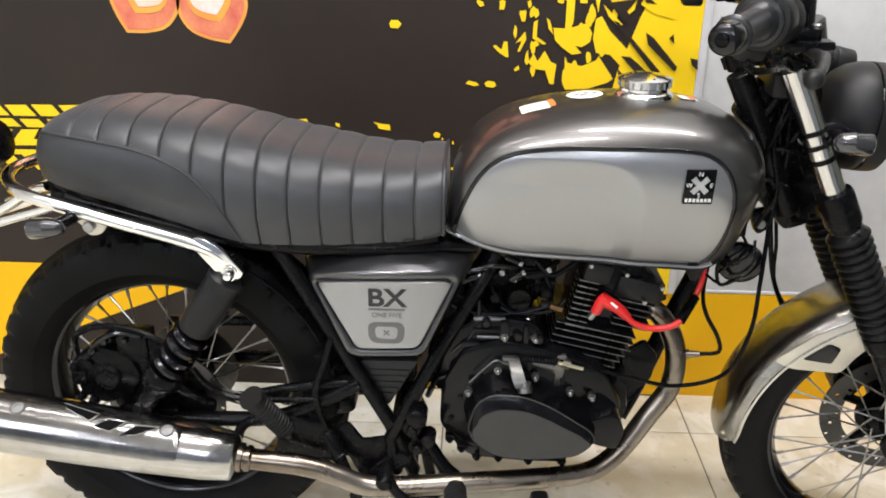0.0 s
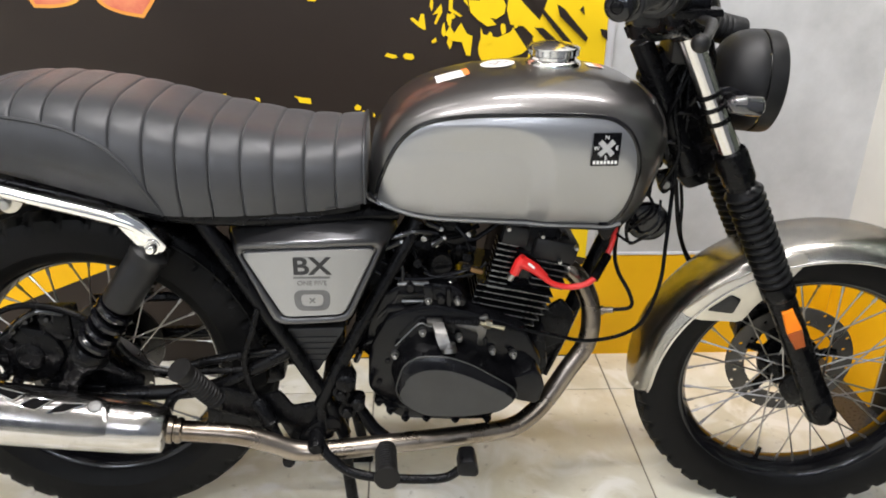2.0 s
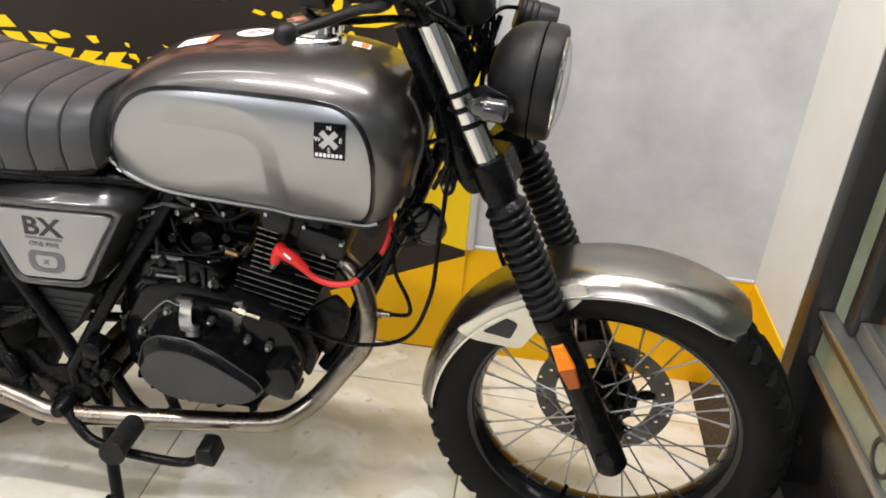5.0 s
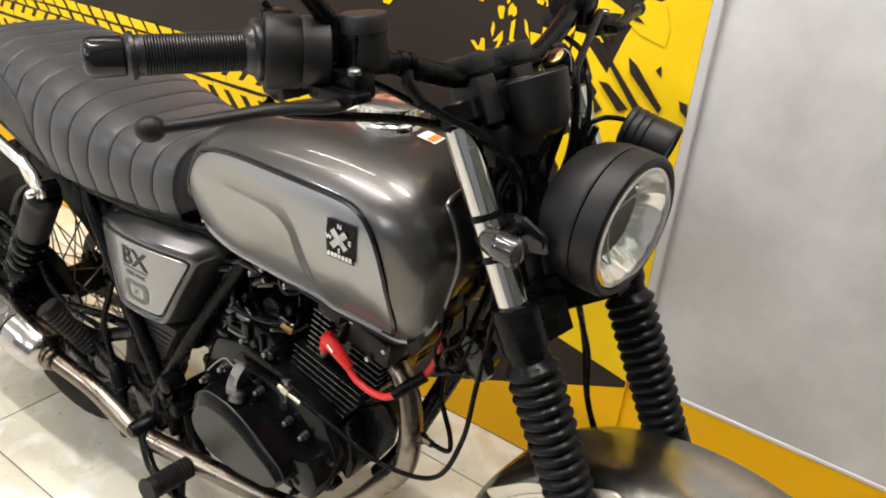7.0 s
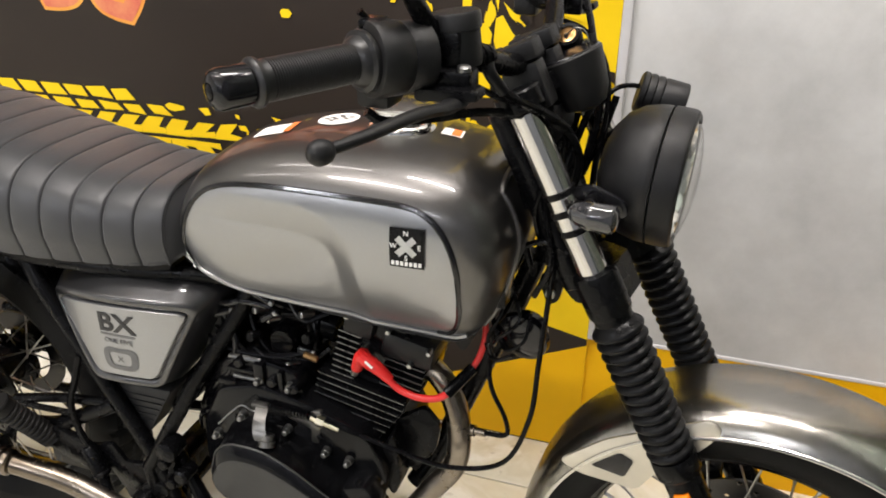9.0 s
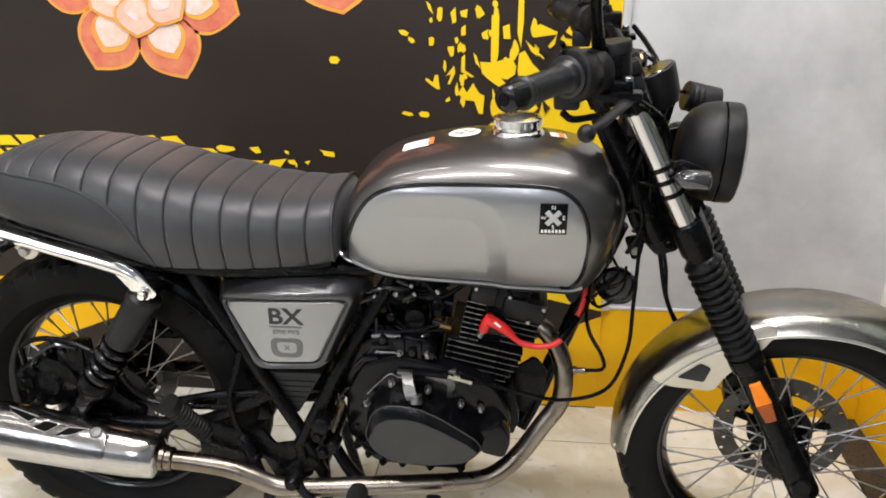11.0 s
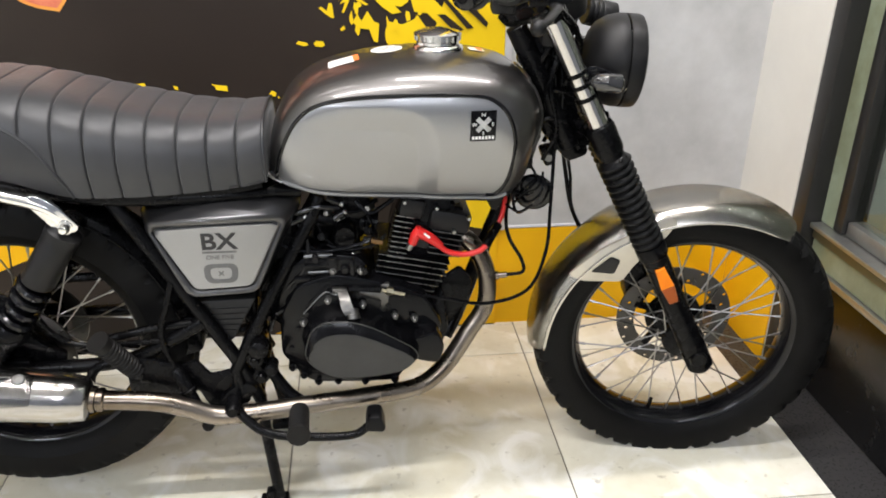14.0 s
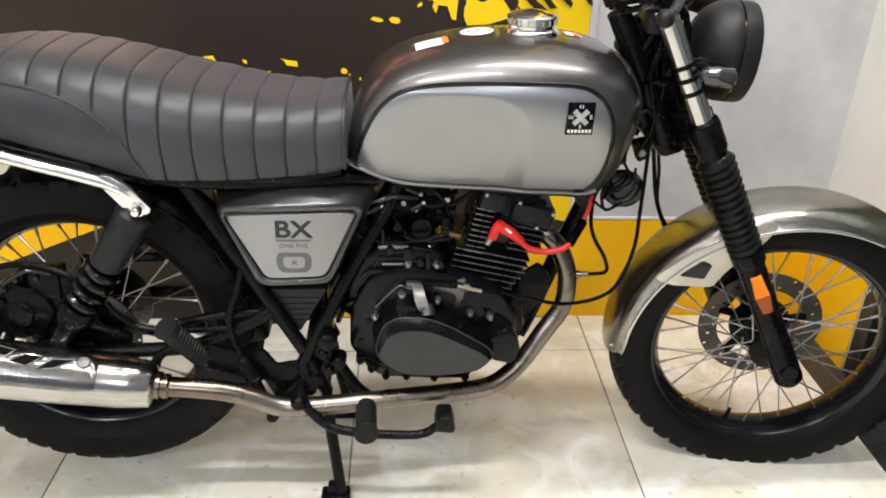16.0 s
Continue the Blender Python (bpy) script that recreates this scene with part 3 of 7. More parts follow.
def tank_badge():
    def at(x, z, lift):
        return Vector((x, -tank_side(x, z) - lift, z))
    x0, x1, z0, z1 = 0.3035, 0.3480, 0.782, 0.8355
    bm = bmesh.new()
    rows = [[at(x0 + (x1 - x0) * i / 6 + 0.001 * k / 6, z0 + (z1 - z0) * k / 6, 0.0045) for k in range(7)] for i in range(7)]
    sheet(bm, rows)
    bmesh.ops.solidify(bm, geom=bm.faces[:], thickness=0.003)
    b = part("badge", bm, BLACK_GLOSS, tank, "square black badge with a silver cross")
    cxx, czz = (x0 + x1) / 2, 0.8120
    for s in (1, -1):
        bm = bmesh.new()
        d = Vector((1, s * 1.0)).normalized()
        e = Vector((-d.y, d.x))
        pts = []
        for i in range(7):
            t = (i / 6 - 0.5) * 0.031
            pts.append([at(cxx + d.x * t + e.x * q, czz + d.y * t + e.y * q, 0.0066 + 0.0004 * s) for q in (-0.0042, 0.0, 0.0042)])
        sheet(bm, pts)
        bmesh.ops.solidify(bm, geom=bm.faces[:], thickness=0.002)
        part("cross_bar", bm, BADGE, b)
    tilt = pose(0, 0, 0, 90, 0, 0)
    for ch, x, z in (("N", cxx, z1 - 0.0065), ("W", x0 + 0.0065, czz), ("E", x1 - 0.0055, czz), ("S", cxx, czz - 0.0155)):
        p = at(x, z, 0.0062)
        lettering("letter", ch, 0.0092, BADGE, b, Matrix.Translation(p) @ tilt)
    bm = bmesh.new()
    for k in range(7):
        x = x0 + 0.005 + k * (x1 - x0 - 0.010) / 6
        p = at(x, z0 + 0.0065, 0.0062)
        box(bm, p.x - 0.0019, p.x + 0.0019, p.y - 0.0006, p.y + 0.0006, p.z - 0.0026, p.z + 0.0026)
    part("name_bar", bm, BADGE, b)


tank_badge()

# seat ------------------------------------------------------------------
seat_top = soft_curve([(-0.722, 0.822), (-0.712, 0.850), (-0.69, 0.870), (-0.655, 0.883), (-0.61, 0.888), (-0.55, 0.888), (-0.47, 0.879), (-0.40, 0.865), (-0.32, 0.845), (-0.25, 0.831), (-0.18, 0.818), (-0.11, 0.813), (-0.045, 0.816)])
seat_low = soft_curve([(-0.722, 0.782), (-0.66, 0.772), (-0.56, 0.750), (-0.46, 0.722), (-0.38, 0.697), (-0.30, 0.692), (-0.20, 0.692), (-0.10, 0.697), (-0.045, 0.706)])
seat_half = soft_curve([(-0.722, 0.050), (-0.715, 0.080), (-0.695, 0.106), (-0.66, 0.127), (-0.60, 0.142), (-0.50, 0.150), (-0.38, 0.153), (-0.28, 0.149), (-0.18, 0.138), (-0.10, 0.129), (-0.045, 0.120)])
piping_z = soft_curve([(-0.722, 0.838), (-0.69, 0.854), (-0.64, 0.856), (-0.56, 0.848), (-0.50, 0.834), (-0.45, 0.811), (-0.415, 0.779), (-0.39, 0.735), (-0.37, 0.694), (-0.36, 0.66), (-0.045, 0.60)])
RIB, RIB0 = 0.0487, -0.0505


def seat_ring(x, puff):
    w, zt, zb = seat_half(x), seat_top(x), seat_low(x)
    ring = []
    n = 22
    for k in range(n + 1):
        a = math.pi / 2 * k / n
        y = w * math.cos(a) ** (2 / 3.6)
        z = zb + (zt - zb) * (0.30 + 0.70 * math.sin(a) ** (2 / 2.6))
        ring.append((y, z, math.cos(a), math.sin(a)))
    low = [(w * (0.93 + 0.07 * k / 4), zb + (zt - zb) * 0.30 * k / 4, 1, 0) for k in range(4)]
    half = low + ring
    out = []
    for y, z, ny, nz in half:
        p = puff * step(-0.004, 0.006, z - piping_z(x))
        out.append((y + p * ny, z + p * nz))
    return [Vector((x, -y, z)) for y, z in out] + [Vector((x, y, z)) for y, z in out[::-1][1:]]


def seat_body():
    bm = bmesh.new()
    rings = []
    n = 15 * 36
    for i in range(n + 1):
        x = -0.7225 + (0.6705) * i / n
        if i in (0,):
            x = -0.7222
        t = (x - RIB0) / RIB
        fr = t - math.floor(t)
        d = min(fr, 1 - fr) * RIB
        puff = -0.0042 * math.exp(-(d / 0.0011) ** 2) + 0.0036 * (math.sqrt(max(0.0, 1 - (1 - 2 * d / RIB) ** 2)) - 0.8)
        puff *= step(-0.672, -0.64, x)
        if x > RIB0 + 0.0035:
            puff = 0.0
        rings.append(seat_ring(x, puff))
    loft(bm, rings)
    bm.faces.ensure_lookup_table()
    for f in bm.faces:
        c = f.calc_center_median()
        if c.z < piping_z(c.x):
            f.material_index = 1
    return bm


seat = part("seat", seat_body(), [LEATHER, LEATHER_SIDE], bike, "black ribbed vinyl bench seat", Matrix.Translation(CL), sharp=75)


bm = bmesh.new()
edge = seat_ring(-0.0535, 0.0012)
tube(bm, edge, 0.0030, 6, smooth=False)
part("front_piping", bm, LEATHER_SIDE, seat, "black piping")


def seat_piping(side):
    bm = bmesh.new()
    pts = []
    for x in np.linspace(-0.7215, -0.372, 60):
        w, zt, zb = seat_half(x), seat_top(x), seat_low(x)
        z = min(piping_z(x), zt - 0.004)
        z = max(z, zb)
        q = (z - zb) / (zt - zb)
        if q > 0.30:
            s = ((q - 0.30) / 0.70) ** (2.6 / 2)
            y = w * math.cos(math.asin(min(1, s))) ** (2 / 3.6)
        else:
            y = w * (0.93 + 0.07 * q / 0.30)
        pts.append((x, side * (y + 0.001), z))
    tube(bm, pts, 0.0026, 6, smooth=False)
    return bm


for sd in (-1, 1):
    part("piping", seat_piping(sd), LEATHER_SIDE, seat, "black piping")
bm = bmesh.new()
loft(bm, [[Vector((x, y, z)) for y, z in ((-seat_half(x) * 0.86, seat_low(x) - 0.012), (-seat_half(x) * 0.86, seat_low(x) + 0.01), (seat_half(x) * 0.86, seat_low(x) + 0.01), (seat_half(x) * 0.86, seat_low(x) - 0.012))] for x in np.linspace(-0.70, -0.062, 20)])
part("seat_base", bm, BLACK_SATIN, seat)

# wheels ----------------------------------------------------------------


def tyre_mesh(R, half, rim, blocks, deep, crown=1.0):
    prof = [(rim + 0.004, -half * 0.62), (rim + 0.012, -half * 0.80), (rim + 0.030, -half * 0.97), (R - 0.022 - 0.016 * crown, -half * 1.0), (R - 0.010 - 0.016 * crown, -half * 0.99), (R - 0.016 * crown, -half * 0.965), (R - 0.010 * crown, -half * 0.87),
            (R - 0.006 * crown, -half * 0.70), (R - 0.0035 * crown, -half * 0.50), (R - 0.0015 * crown, -half * 0.30), (R - 0.0004, -half * 0.12)]
    prof = prof + [(R, 0)] + [(r, -y) for r, y in prof[::-1]]
    n = blocks * 8
    bm = bmesh.new()
    vs = []
    for k in range(n):
        a = 2 * math.pi * k / n
        row = []
        for j, (r, y) in enumerate(prof):
            if 4 <= j <= len(prof) - 5:
                s = abs(y) / half
                ph = (k / 8 + 0.9 * s * (1 if y > 0 else 1) + (0.5 if y > 0 else 0)) % 1
                if (ph < 0.26 and s > 0.25) or 0.27 < s < 0.33:
                    r -= deep * (1.4 if s > 0.5 else 1.0)
            row.append(bm.verts.new((r * math.cos(a), y, r * math.sin(a))))
        vs.append(row)
    for k in range(n):
        a, b = vs[k], vs[(k + 1) % n]
        for i in range(len(prof) - 1):
            bm.faces.new((a[i], a[i + 1], b[i + 1], b[i]))
    return bm


def wheel(name, label, hub, R, half, rim, m, hub_prof, deep, crown=1.0):
    w = part(name, ring_y(bmesh.new(), hub_prof, 40, closed=False), BLACK_SATIN, bike, label, m @ Matrix.Translation(hub))
    part("tyre", tyre_mesh(R, half, rim, 40, deep, crown), RUBBER, w, "black rubber tyre with block tread", sharp=24)
    g = rim
    part("rim", ring_y(bmesh.new(), [(g + 0.011, -0.034), (g + 0.007, -0.036), (g + 0.001, -0.0335), (g - 0.004, -0.026), (g - 0.006, -0.020), (g - 0.010, -0.014), (g - 0.012, 0), (g - 0.010, 0.014), (g - 0.006, 0.020), (g - 0.004, 0.026), (g + 0.001, 0.0335),
                                     (g + 0.007, 0.036), (g + 0.011, 0.034), (g + 0.004, 0.02), (g, 0.0), (g + 0.004, -0.02)], 96), BLACK_GLOSS, w, "black steel rim")
    meshes = []
    for side in (-1, 1):
        for lean in (-1, 1):
            bm = bmesh.new()
            a = radians(62) * lean
            p0 = Vector((0.036 * math.cos(a), side * 0.034, 0.036 * math.sin(a)))
            p1 = Vector((g - 0.012, side * 0.004, 0.0))
            tube(bm, [p0, p1], 0.0017, 6, smooth=False)
            q = p0 + (p1 - p0) * 0.93
            tube(bm, [q, p1], 0.0029, 6, smooth=False)
            ob = part("spoke", bm, SPOKE, w)
            meshes.append((ob.data, ob))
    for i in range(4):
        me, first = meshes[i]
        first.matrix_basis = Matrix.Rotation(radians(i * 10), 4, "Y")
        for k in range(1, 9):
            shared("spoke", me, w, Matrix.Rotation(radians(k * 40 + i * 10), 4, "Y"))
    bm = bmesh.new()
    a = radians(-100)
    tube(bm, [((g - 0.006) * math.cos(a), 0, (g - 0.006) * math.sin(a)), ((g - 0.036) * math.cos(a), 0, (g - 0.036) * math.sin(a))], [0.005, 0.005, 0.004], 8, smooth=False)
    part("valve", bm, BLACK_SATIN, w)
    return w


def brake_disc(parent, y, ro, ri):
    """A disc with three rows of drilled holes."""
    bm = bmesh.new()
    cells, rows = 30, 3
    for c in range(cells):
        for q in range(rows):
            a0, a1 = 2 * math.pi * c / cells, 2 * math.pi * (c + 1) / cells
            r0, r1 = ri + (ro - ri) * q / rows, ri + (ro - ri) * (q + 1) / rows
            am, rm = (a0 + a1) / 2, (r0 + r1) / 2
            edge = [(a0, r0), (am, r0), (a1, r0), (a1, rm), (a1, r1), (am, r1), (a0, r1), (a0, rm)]
            out = [bm.verts.new((r * math.cos(a), y, r * math.sin(a))) for a, r in edge]
            if (c + 2 * q) % 3 == 0:
                h = 0.0040
                inn = [bm.verts.new(((rm + h * math.sin(t)) * math.cos(am + h * math.cos(t) / rm), y, (rm + h * math.sin(t)) * math.sin(am + h * math.cos(t) / rm))) for t in [math.pi * (1.25 + 0.25 * k) for k in range(8)]]
                for k in range(8):
                    bm.faces.new((out[k], out[(k + 1) % 8], inn[(k + 1) % 8], inn[k]))
            else:
                bm.faces.new(out)
    bmesh.ops.remove_doubles(bm, verts=bm.verts, dist=0.0002)
    bmesh.ops.solidify(bm, geom=bm.faces[:], thickness=0.004)
    d = part("brake_disc", bm, DISC, parent, "drilled steel brake disc")
    bm = bmesh.new()
    for k in range(5):
        a = 2 * math.pi * k / 5
        tube(bm, [(0.03 * math.cos(a), y, 0.03 * math.sin(a)), (0.055 * math.cos(a + 0.25), y, 0.055 * math.sin(a + 0.25)), ((ri + 0.006) * math.cos(a + 0.3), y, (ri + 0.006) * math.sin(a + 0.3))], 0.009, 8)
    ring_y(bm, [(0.062, y - 0.004), (0.062, y + 0.004), (0.03, y + 0.006), (0.03, y - 0.006)], 36)
    part("disc_carrier", bm, BLACK_SATIN, d)
    return d


front = wheel("front_wheel", "black spoked front wheel", FRONT_HUB, 0.3200, 0.052, 0.230, WHEEL_STEER,
              [(0.0, -0.062), (0.012, -0.062), (0.014, -0.050), (0.030, -0.046), (0.042, -0.040), (0.044, -0.032), (0.028, -0.026), (0.026, 0.0), (0.028, 0.026), (0.046, 0.034), (0.046, 0.044), (0.030, 0.050), (0.014, 0.056), (0.0, 0.058)], 0.0058, 1.2)
brake_disc(front, 0.058, 0.126, 0.088)
rear = wheel("rear_wheel", "black spoked rear wheel", REAR_HUB, 0.328, 0.060, 0.222, Matrix(),
             [(0.0, -0.085), (0.014, -0.085), (0.016, -0.070), (0.040, -0.060), (0.052, -0.050), (0.054, -0.036), (0.038, -0.028), (0.036, 0.0), (0.038, 0.026), (0.056, 0.034), (0.056, 0.044), (0.036, 0.056), (0.014, 0.066), (0.0, 0.068)], 0.0045, 1.9)
brake_disc(rear, -0.060, 0.108, 0.072)
bm = bmesh.new()
ring_y(bm, [(0.092, 0.064), (0.092, 0.070), (0.06, 0.070), (0.06, 0.064)], 60)
part("sprocket", bm, DISC, rear)

# front fork ------------------------------------------------------------
FDIR = Vector((0.455, 0, -0.89)).normalized()
F0 = Vector((0.462, 0, 0.955))


def fork(s, y):
    """A place on the fork leg, s metres down from its top."""
    return F0 + FDIR * s + Vector((0, y, 0))


for sd in (-1, 1):
    y = sd * 0.107
    leg = part("fork_leg", rod(fork(0.40, y), fork(0.765, y), 0.0255, 24), BLACK_SATIN, bike, "black fork leg with chrome stanchion and rubber boot", STEER)
    part("stanchion", rod(fork(-0.034, y), fork(0.22, y), 0.0186, 24), STANCHION, leg, "chrome stanchion")
    bm = bmesh.new()
    turned(bm, fork(0.198, y), fork(0.255, y), [(0, 0.021), (0.08, 0.0245), (0.9, 0.0245), (1, 0.022)], 24)
    part("sleeve", bm, BLACK_SATIN, leg)
    prof = [(0, 0.0245)]
    for k in range(13):
        s = 0.03 + 0.94 * k / 13
        r = 0.0335 - 0.0025 * k / 13
        prof += [(s, r - 0.0065), (s + 0.018, r - 0.002), (s + 0.032, r), (s + 0.046, r - 0.001), (s + 0.060, r - 0.005)]
    prof += [(0.985, 0.0265), (1, 0.0255)]
    part("boot", turned(bmesh.new(), fork(0.242, y), fork(0.452, y), prof, 28), BOOT, leg, "black corrugated rubber boot", sharp=70)
    bm = bmesh.new()
    turned(bm, fork(0.445, y), fork(0.475, y), [(0, 0.029), (0.15, 0.0305), (0.85, 0.0305), (1, 0.0275)], 24)
    part("collar", bm, BLACK_SATIN, leg)
    bm = bmesh.new()
    turned(bm, fork(0.685, y), fork(0.778, y), [(0, 0.0255), (0.3, 0.0275), (0.9, 0.0275), (1, 0.020)], 24)
    turned(bm, fork(0.735, y - 0.045 * sd), fork(0.735, y + 0.032 * sd), [(0, 0.016), (0.1, 0.018), (0.9, 0.018), (1, 0.016)], 20)
    part("axle_lug", bm, BLACK_SATIN, leg)
    bm = bmesh.new()
    d, u, v = FDIR, Vector((0, 1, 0)), FDIR.cross(Vector((0, 1, 0)))
    for s0, s1, mt in ((0.492, 0.540, 0), (0.540, 0.578, 1)):
        a, b = fork(s0, y + sd * 0.0262), fork(s1, y + sd * 0.0262)
        w = 0.0135
        e0, e1 = (0.004 if mt == 0 else 0), (0.004 if mt == 1 else 0)
        ring0 = [a - v * (w - e0), b - v * (w - e1), b + v * (w - e1), a + v * (w - e0)]
        loft(bm, [[q - u * sd * 0.006 for q in ring0], [q + u * sd * 0.002 for q in ring0], [q * 0.9 + 0.1 * (a + b) / 2 + u * sd * 0.004 for q in ring0]], mat=mt)
    part("reflector", bm, [ORANGE, AMBER_DARK], leg, "orange reflector", sharp=30)
    for s in (0.064, 0.087, 0.112):
        bm = bmesh.new()
        turned(bm, fork(s, y), fork(s + 0.0085, y), [(0, 0.0190), (0.1, 0.0205), (0.9, 0.0205), (1, 0.0190)], 24)
        part("lamp_clamp", bm, BLACK_SATIN, leg)


def yoke(s, h, name):
    bm = bmesh.new()
    for sd in (-1, 1):
        turned(bm, fork(s - h / 2, sd * 0.107), fork(s + h / 2, sd * 0.107), [(0, 0.026), (0.1, 0.028), (0.9, 0.028), (1, 0.026)], 24)
    c = fork(s, 0) + Vector((-0.045, 0, -0.02))
    d, u, v = FDIR, Vector((0, 1, 0)), FDIR.cross(Vector((0, 1, 0)))
    for sd in (-1, 1):
        loft(bm, [[c + u * sd * yy + v * vv * wid + d * dd for vv, dd in ((-1, -h / 2.4), (1, -h / 2.4), (1, h / 2.4), (-1, h / 2.4))] if yy == 0 else
                  [fork(s, sd * yy) + v * vv * wid + d * dd for vv, dd in ((-1, -h / 2.4), (1, -h / 2.4), (1, h / 2.4), (-1, h / 2.4))] for yy, wid in ((0, 0.030), (0.05, 0.028), (0.102, 0.020))])
    turned(bm, c - d * h * 0.6, c + d * h * 0.6, [(0, 0.026), (1, 0.026)], 24)
    return part(name, bm, BLACK_SATIN, bike, "black cast fork yoke", STEER)


yoke(-0.048, 0.024, "upper_yoke")
yoke(0.204, 0.058, "lower_yoke")
bm = rod(fork(-0.02, 0) + Vector((-0.05, 0, -0.02)), fork(0.235, 0) + Vector((-0.05, 0, -0.02)), 0.020, 24)
part("steering_head", bm, FRAME_BLACK, bike)

# front mudguard --------------------------------------------------------


def mudguard(hub, R, half, a0, a1, m, name, mat, label, flare=0.0):
    bm = bmesh.new()
    rows = []
    n = 60
    for i in range(n + 1):
        t = i / n
        a = radians(a0 + (a1 - a0) * t)
        end = min(1.0, min(t, 1 - t) * 16)
        h = half * (0.72 + 0.28 * math.sqrt(end))
        row = []
        for k in range(25):
            q = -1 + 2 * k / 24
            y = h * q
            r = R - 0.027 * abs(q) ** 4 - (0.004 if abs(q) > 0.97 else 0) + flare * t
            row.append(Vector((hub.x + r * math.cos(a), y, hub.z + r * math.sin(a))))
        rows.append(row)
    sheet(bm, rows)
    bmesh.ops.solidify(bm, geom=bm.faces[:], thickness=0.0016)
    g = part(name, bm, mat, bike, label, m, sharp=60)
    for s in (0, 24):
        bm = bmesh.new()
        tube(bm, [r[s] for r in rows], 0.0030, 8, smooth=False)
        part("rolled_edge", bm, mat, g)
    return g


guard = mudguard(Vector((0.806, 0, 0.288)), 0.341, 0.078, 183, 58, GUARD_STEER, "front_mudguard", STEEL, "brushed stainless steel front mudguard")
for sd in (-1, 1):
    bm = bmesh.new()
    y = sd * 0.076
    pts = [(0.528, 0.475), (0.560, 0.462), (0.640, 0.462), (0.660, 0.500), (0.715, 0.565), (0.735, 0.600), (0.715, 0.612), (0.655, 0.575), (0.590, 0.535)]
    slab(bm, pts, y - sd * -0.002, y - sd * 0.002, bev=0.0008, rnd=0.012)
    if sd > 0:
        bm.free()
        continue
    br = part("guard_bracket", bm, MUDGUARD_WHITE, guard, "pale steel mudguard bracket")
    bm = bmesh.new()
    slab(bm, [(0.574, 0.484), (0.622, 0.480), (0.632, 0.512), (0.612, 0.520)], y + sd * 0.0034, y + sd * 0.0016, bev=0.0006, rnd=0.006)
    part("guard_slot", bm, BLACK_GLOSS, guard)
    p = Vector((0.808, 0, 0.292)) + Vector((0.333 * math.cos(radians(179.5)), sd * 0.052, 0.333 * math.sin(radians(179.5))))
    part("guard_bolt", rod(p + Vector((0.0, sd * 0.006, 0)), p + Vector((0.004, -sd * 0.006, 0)), 0.004, 12), CHROME, guard)

# front brake caliper on the far leg
bm = bmesh.new()
slab(bm, [(0.675, 0.335), (0.665, 0.40), (0.690, 0.435), (0.730, 0.430), (0.735, 0.38), (0.715, 0.33)], 0.035, 0.088, bev=0.006, rnd=0.012)
part("front_caliper", bm, BLACK_SATIN, bike, "black brake caliper", STEER)

BOWL = material("lamp_reflector", (0.92, 0.92, 0.90), 0.13, 0.95, rvar=0.06, scale=60)
# headlight -------------------------------------------------------------
HL = Vector((0.586, -0.002, 0.891))
HD = Vector((1, 0, -0.05)).normalized()
bm = bmesh.new()
turned(bm, HL - HD * 0.070, HL + HD * 0.004, [(0, 0.004), (0.015, 0.016), (0.06, 0.034), (0.16, 0.053), (0.32, 0.069), (0.55, 0.080), (0.82, 0.0850), (0.97, 0.0855), (1, 0.0845)], 48)
hl = part("headlight", bm, BLACK_MATT, bike, "matt black headlight bowl with clear lens", STEER)
bm = bmesh.new()
turned(bm, HL + HD * 0.006, HL + HD * 0.036, [(0, 0.0845), (0.04, 0.086), (0.75, 0.0855), (0.92, 0.0838), (1, 0.080), (0.97, 0.0745), (0.80, 0.0720), (0.6, 0.0715)], 48, caps=False)
part("headlight_rim", bm, BLACK_MATT, hl, "matt black rim")
U, V = Vector((0, 1, 0)), HD.cross(Vector((0, 1, 0)))
bm = bmesh.new()
rings = []
for r, x in ((0.010, -0.022), (0.020, -0.020), (0.034, -0.012), (0.046, -0.002), (0.056, 0.010), (0.063, 0.022), (0.0665, 0.031)):
    ring = []
    for k in range(72):
        a = 2 * math.pi * k / 72
        flute = 0.0022 * abs(math.sin(a * 9)) * min(1.0, r / 0.04)
        ring.append(HL + HD * (x + flute) + (U * math.cos(a) + V * math.sin(a)) * r)
    rings.append(ring)
loft(bm, rings, caps=False)
part("reflector_bowl", bm, BOWL, hl, "bright fluted reflector bowl", sharp=25)
bm = bmesh.new()
turned(bm, HL + HD * 0.026, HL + HD * 0.0345, [(0, 0.0715), (0.3, 0.0665), (1, 0.0665), (0.9, 0.0720)], 48, caps=False)
part("lens_seat", bm, CHROME, hl, "bright ring behind the lens")
bm = bmesh.new()
turned(bm, HL - HD * 0.024, HL + HD * 0.010, [(0, 0.010), (0.5, 0.010), (0.55, 0.013), (0.8, 0.013), (0.95, 0.008), (1, 0.002)], 20)
part("bulb_shield", bm, BLACK_GLOSS, hl)
bm = bmesh.new()
for k in range(3):
    a = 2 * math.pi * (k + 0.25) / 3
    p = lambda r, x: HL + HD * x + (U * math.cos(a) + V * math.sin(a)) * r
    tube(bm, [p(0.010, 0.002), p(0.034, 0.006), p(0.056, 0.014)], 0.0020, 6)
part("shield_strut", bm, CHROME, hl)
bm = bmesh.new()
turned(bm, HL + HD * 0.033, HL + HD * 0.050, [(0, 0.0700), (0.25, 0.0690), (0.48, 0.063), (0.66, 0.053), (0.84, 0.037), (0.95, 0.019), (1, 0.001)], 48, caps=False)
ln = part("lens", bm, LENS, hl, "clear domed lens")
ln.visible_shadow = False
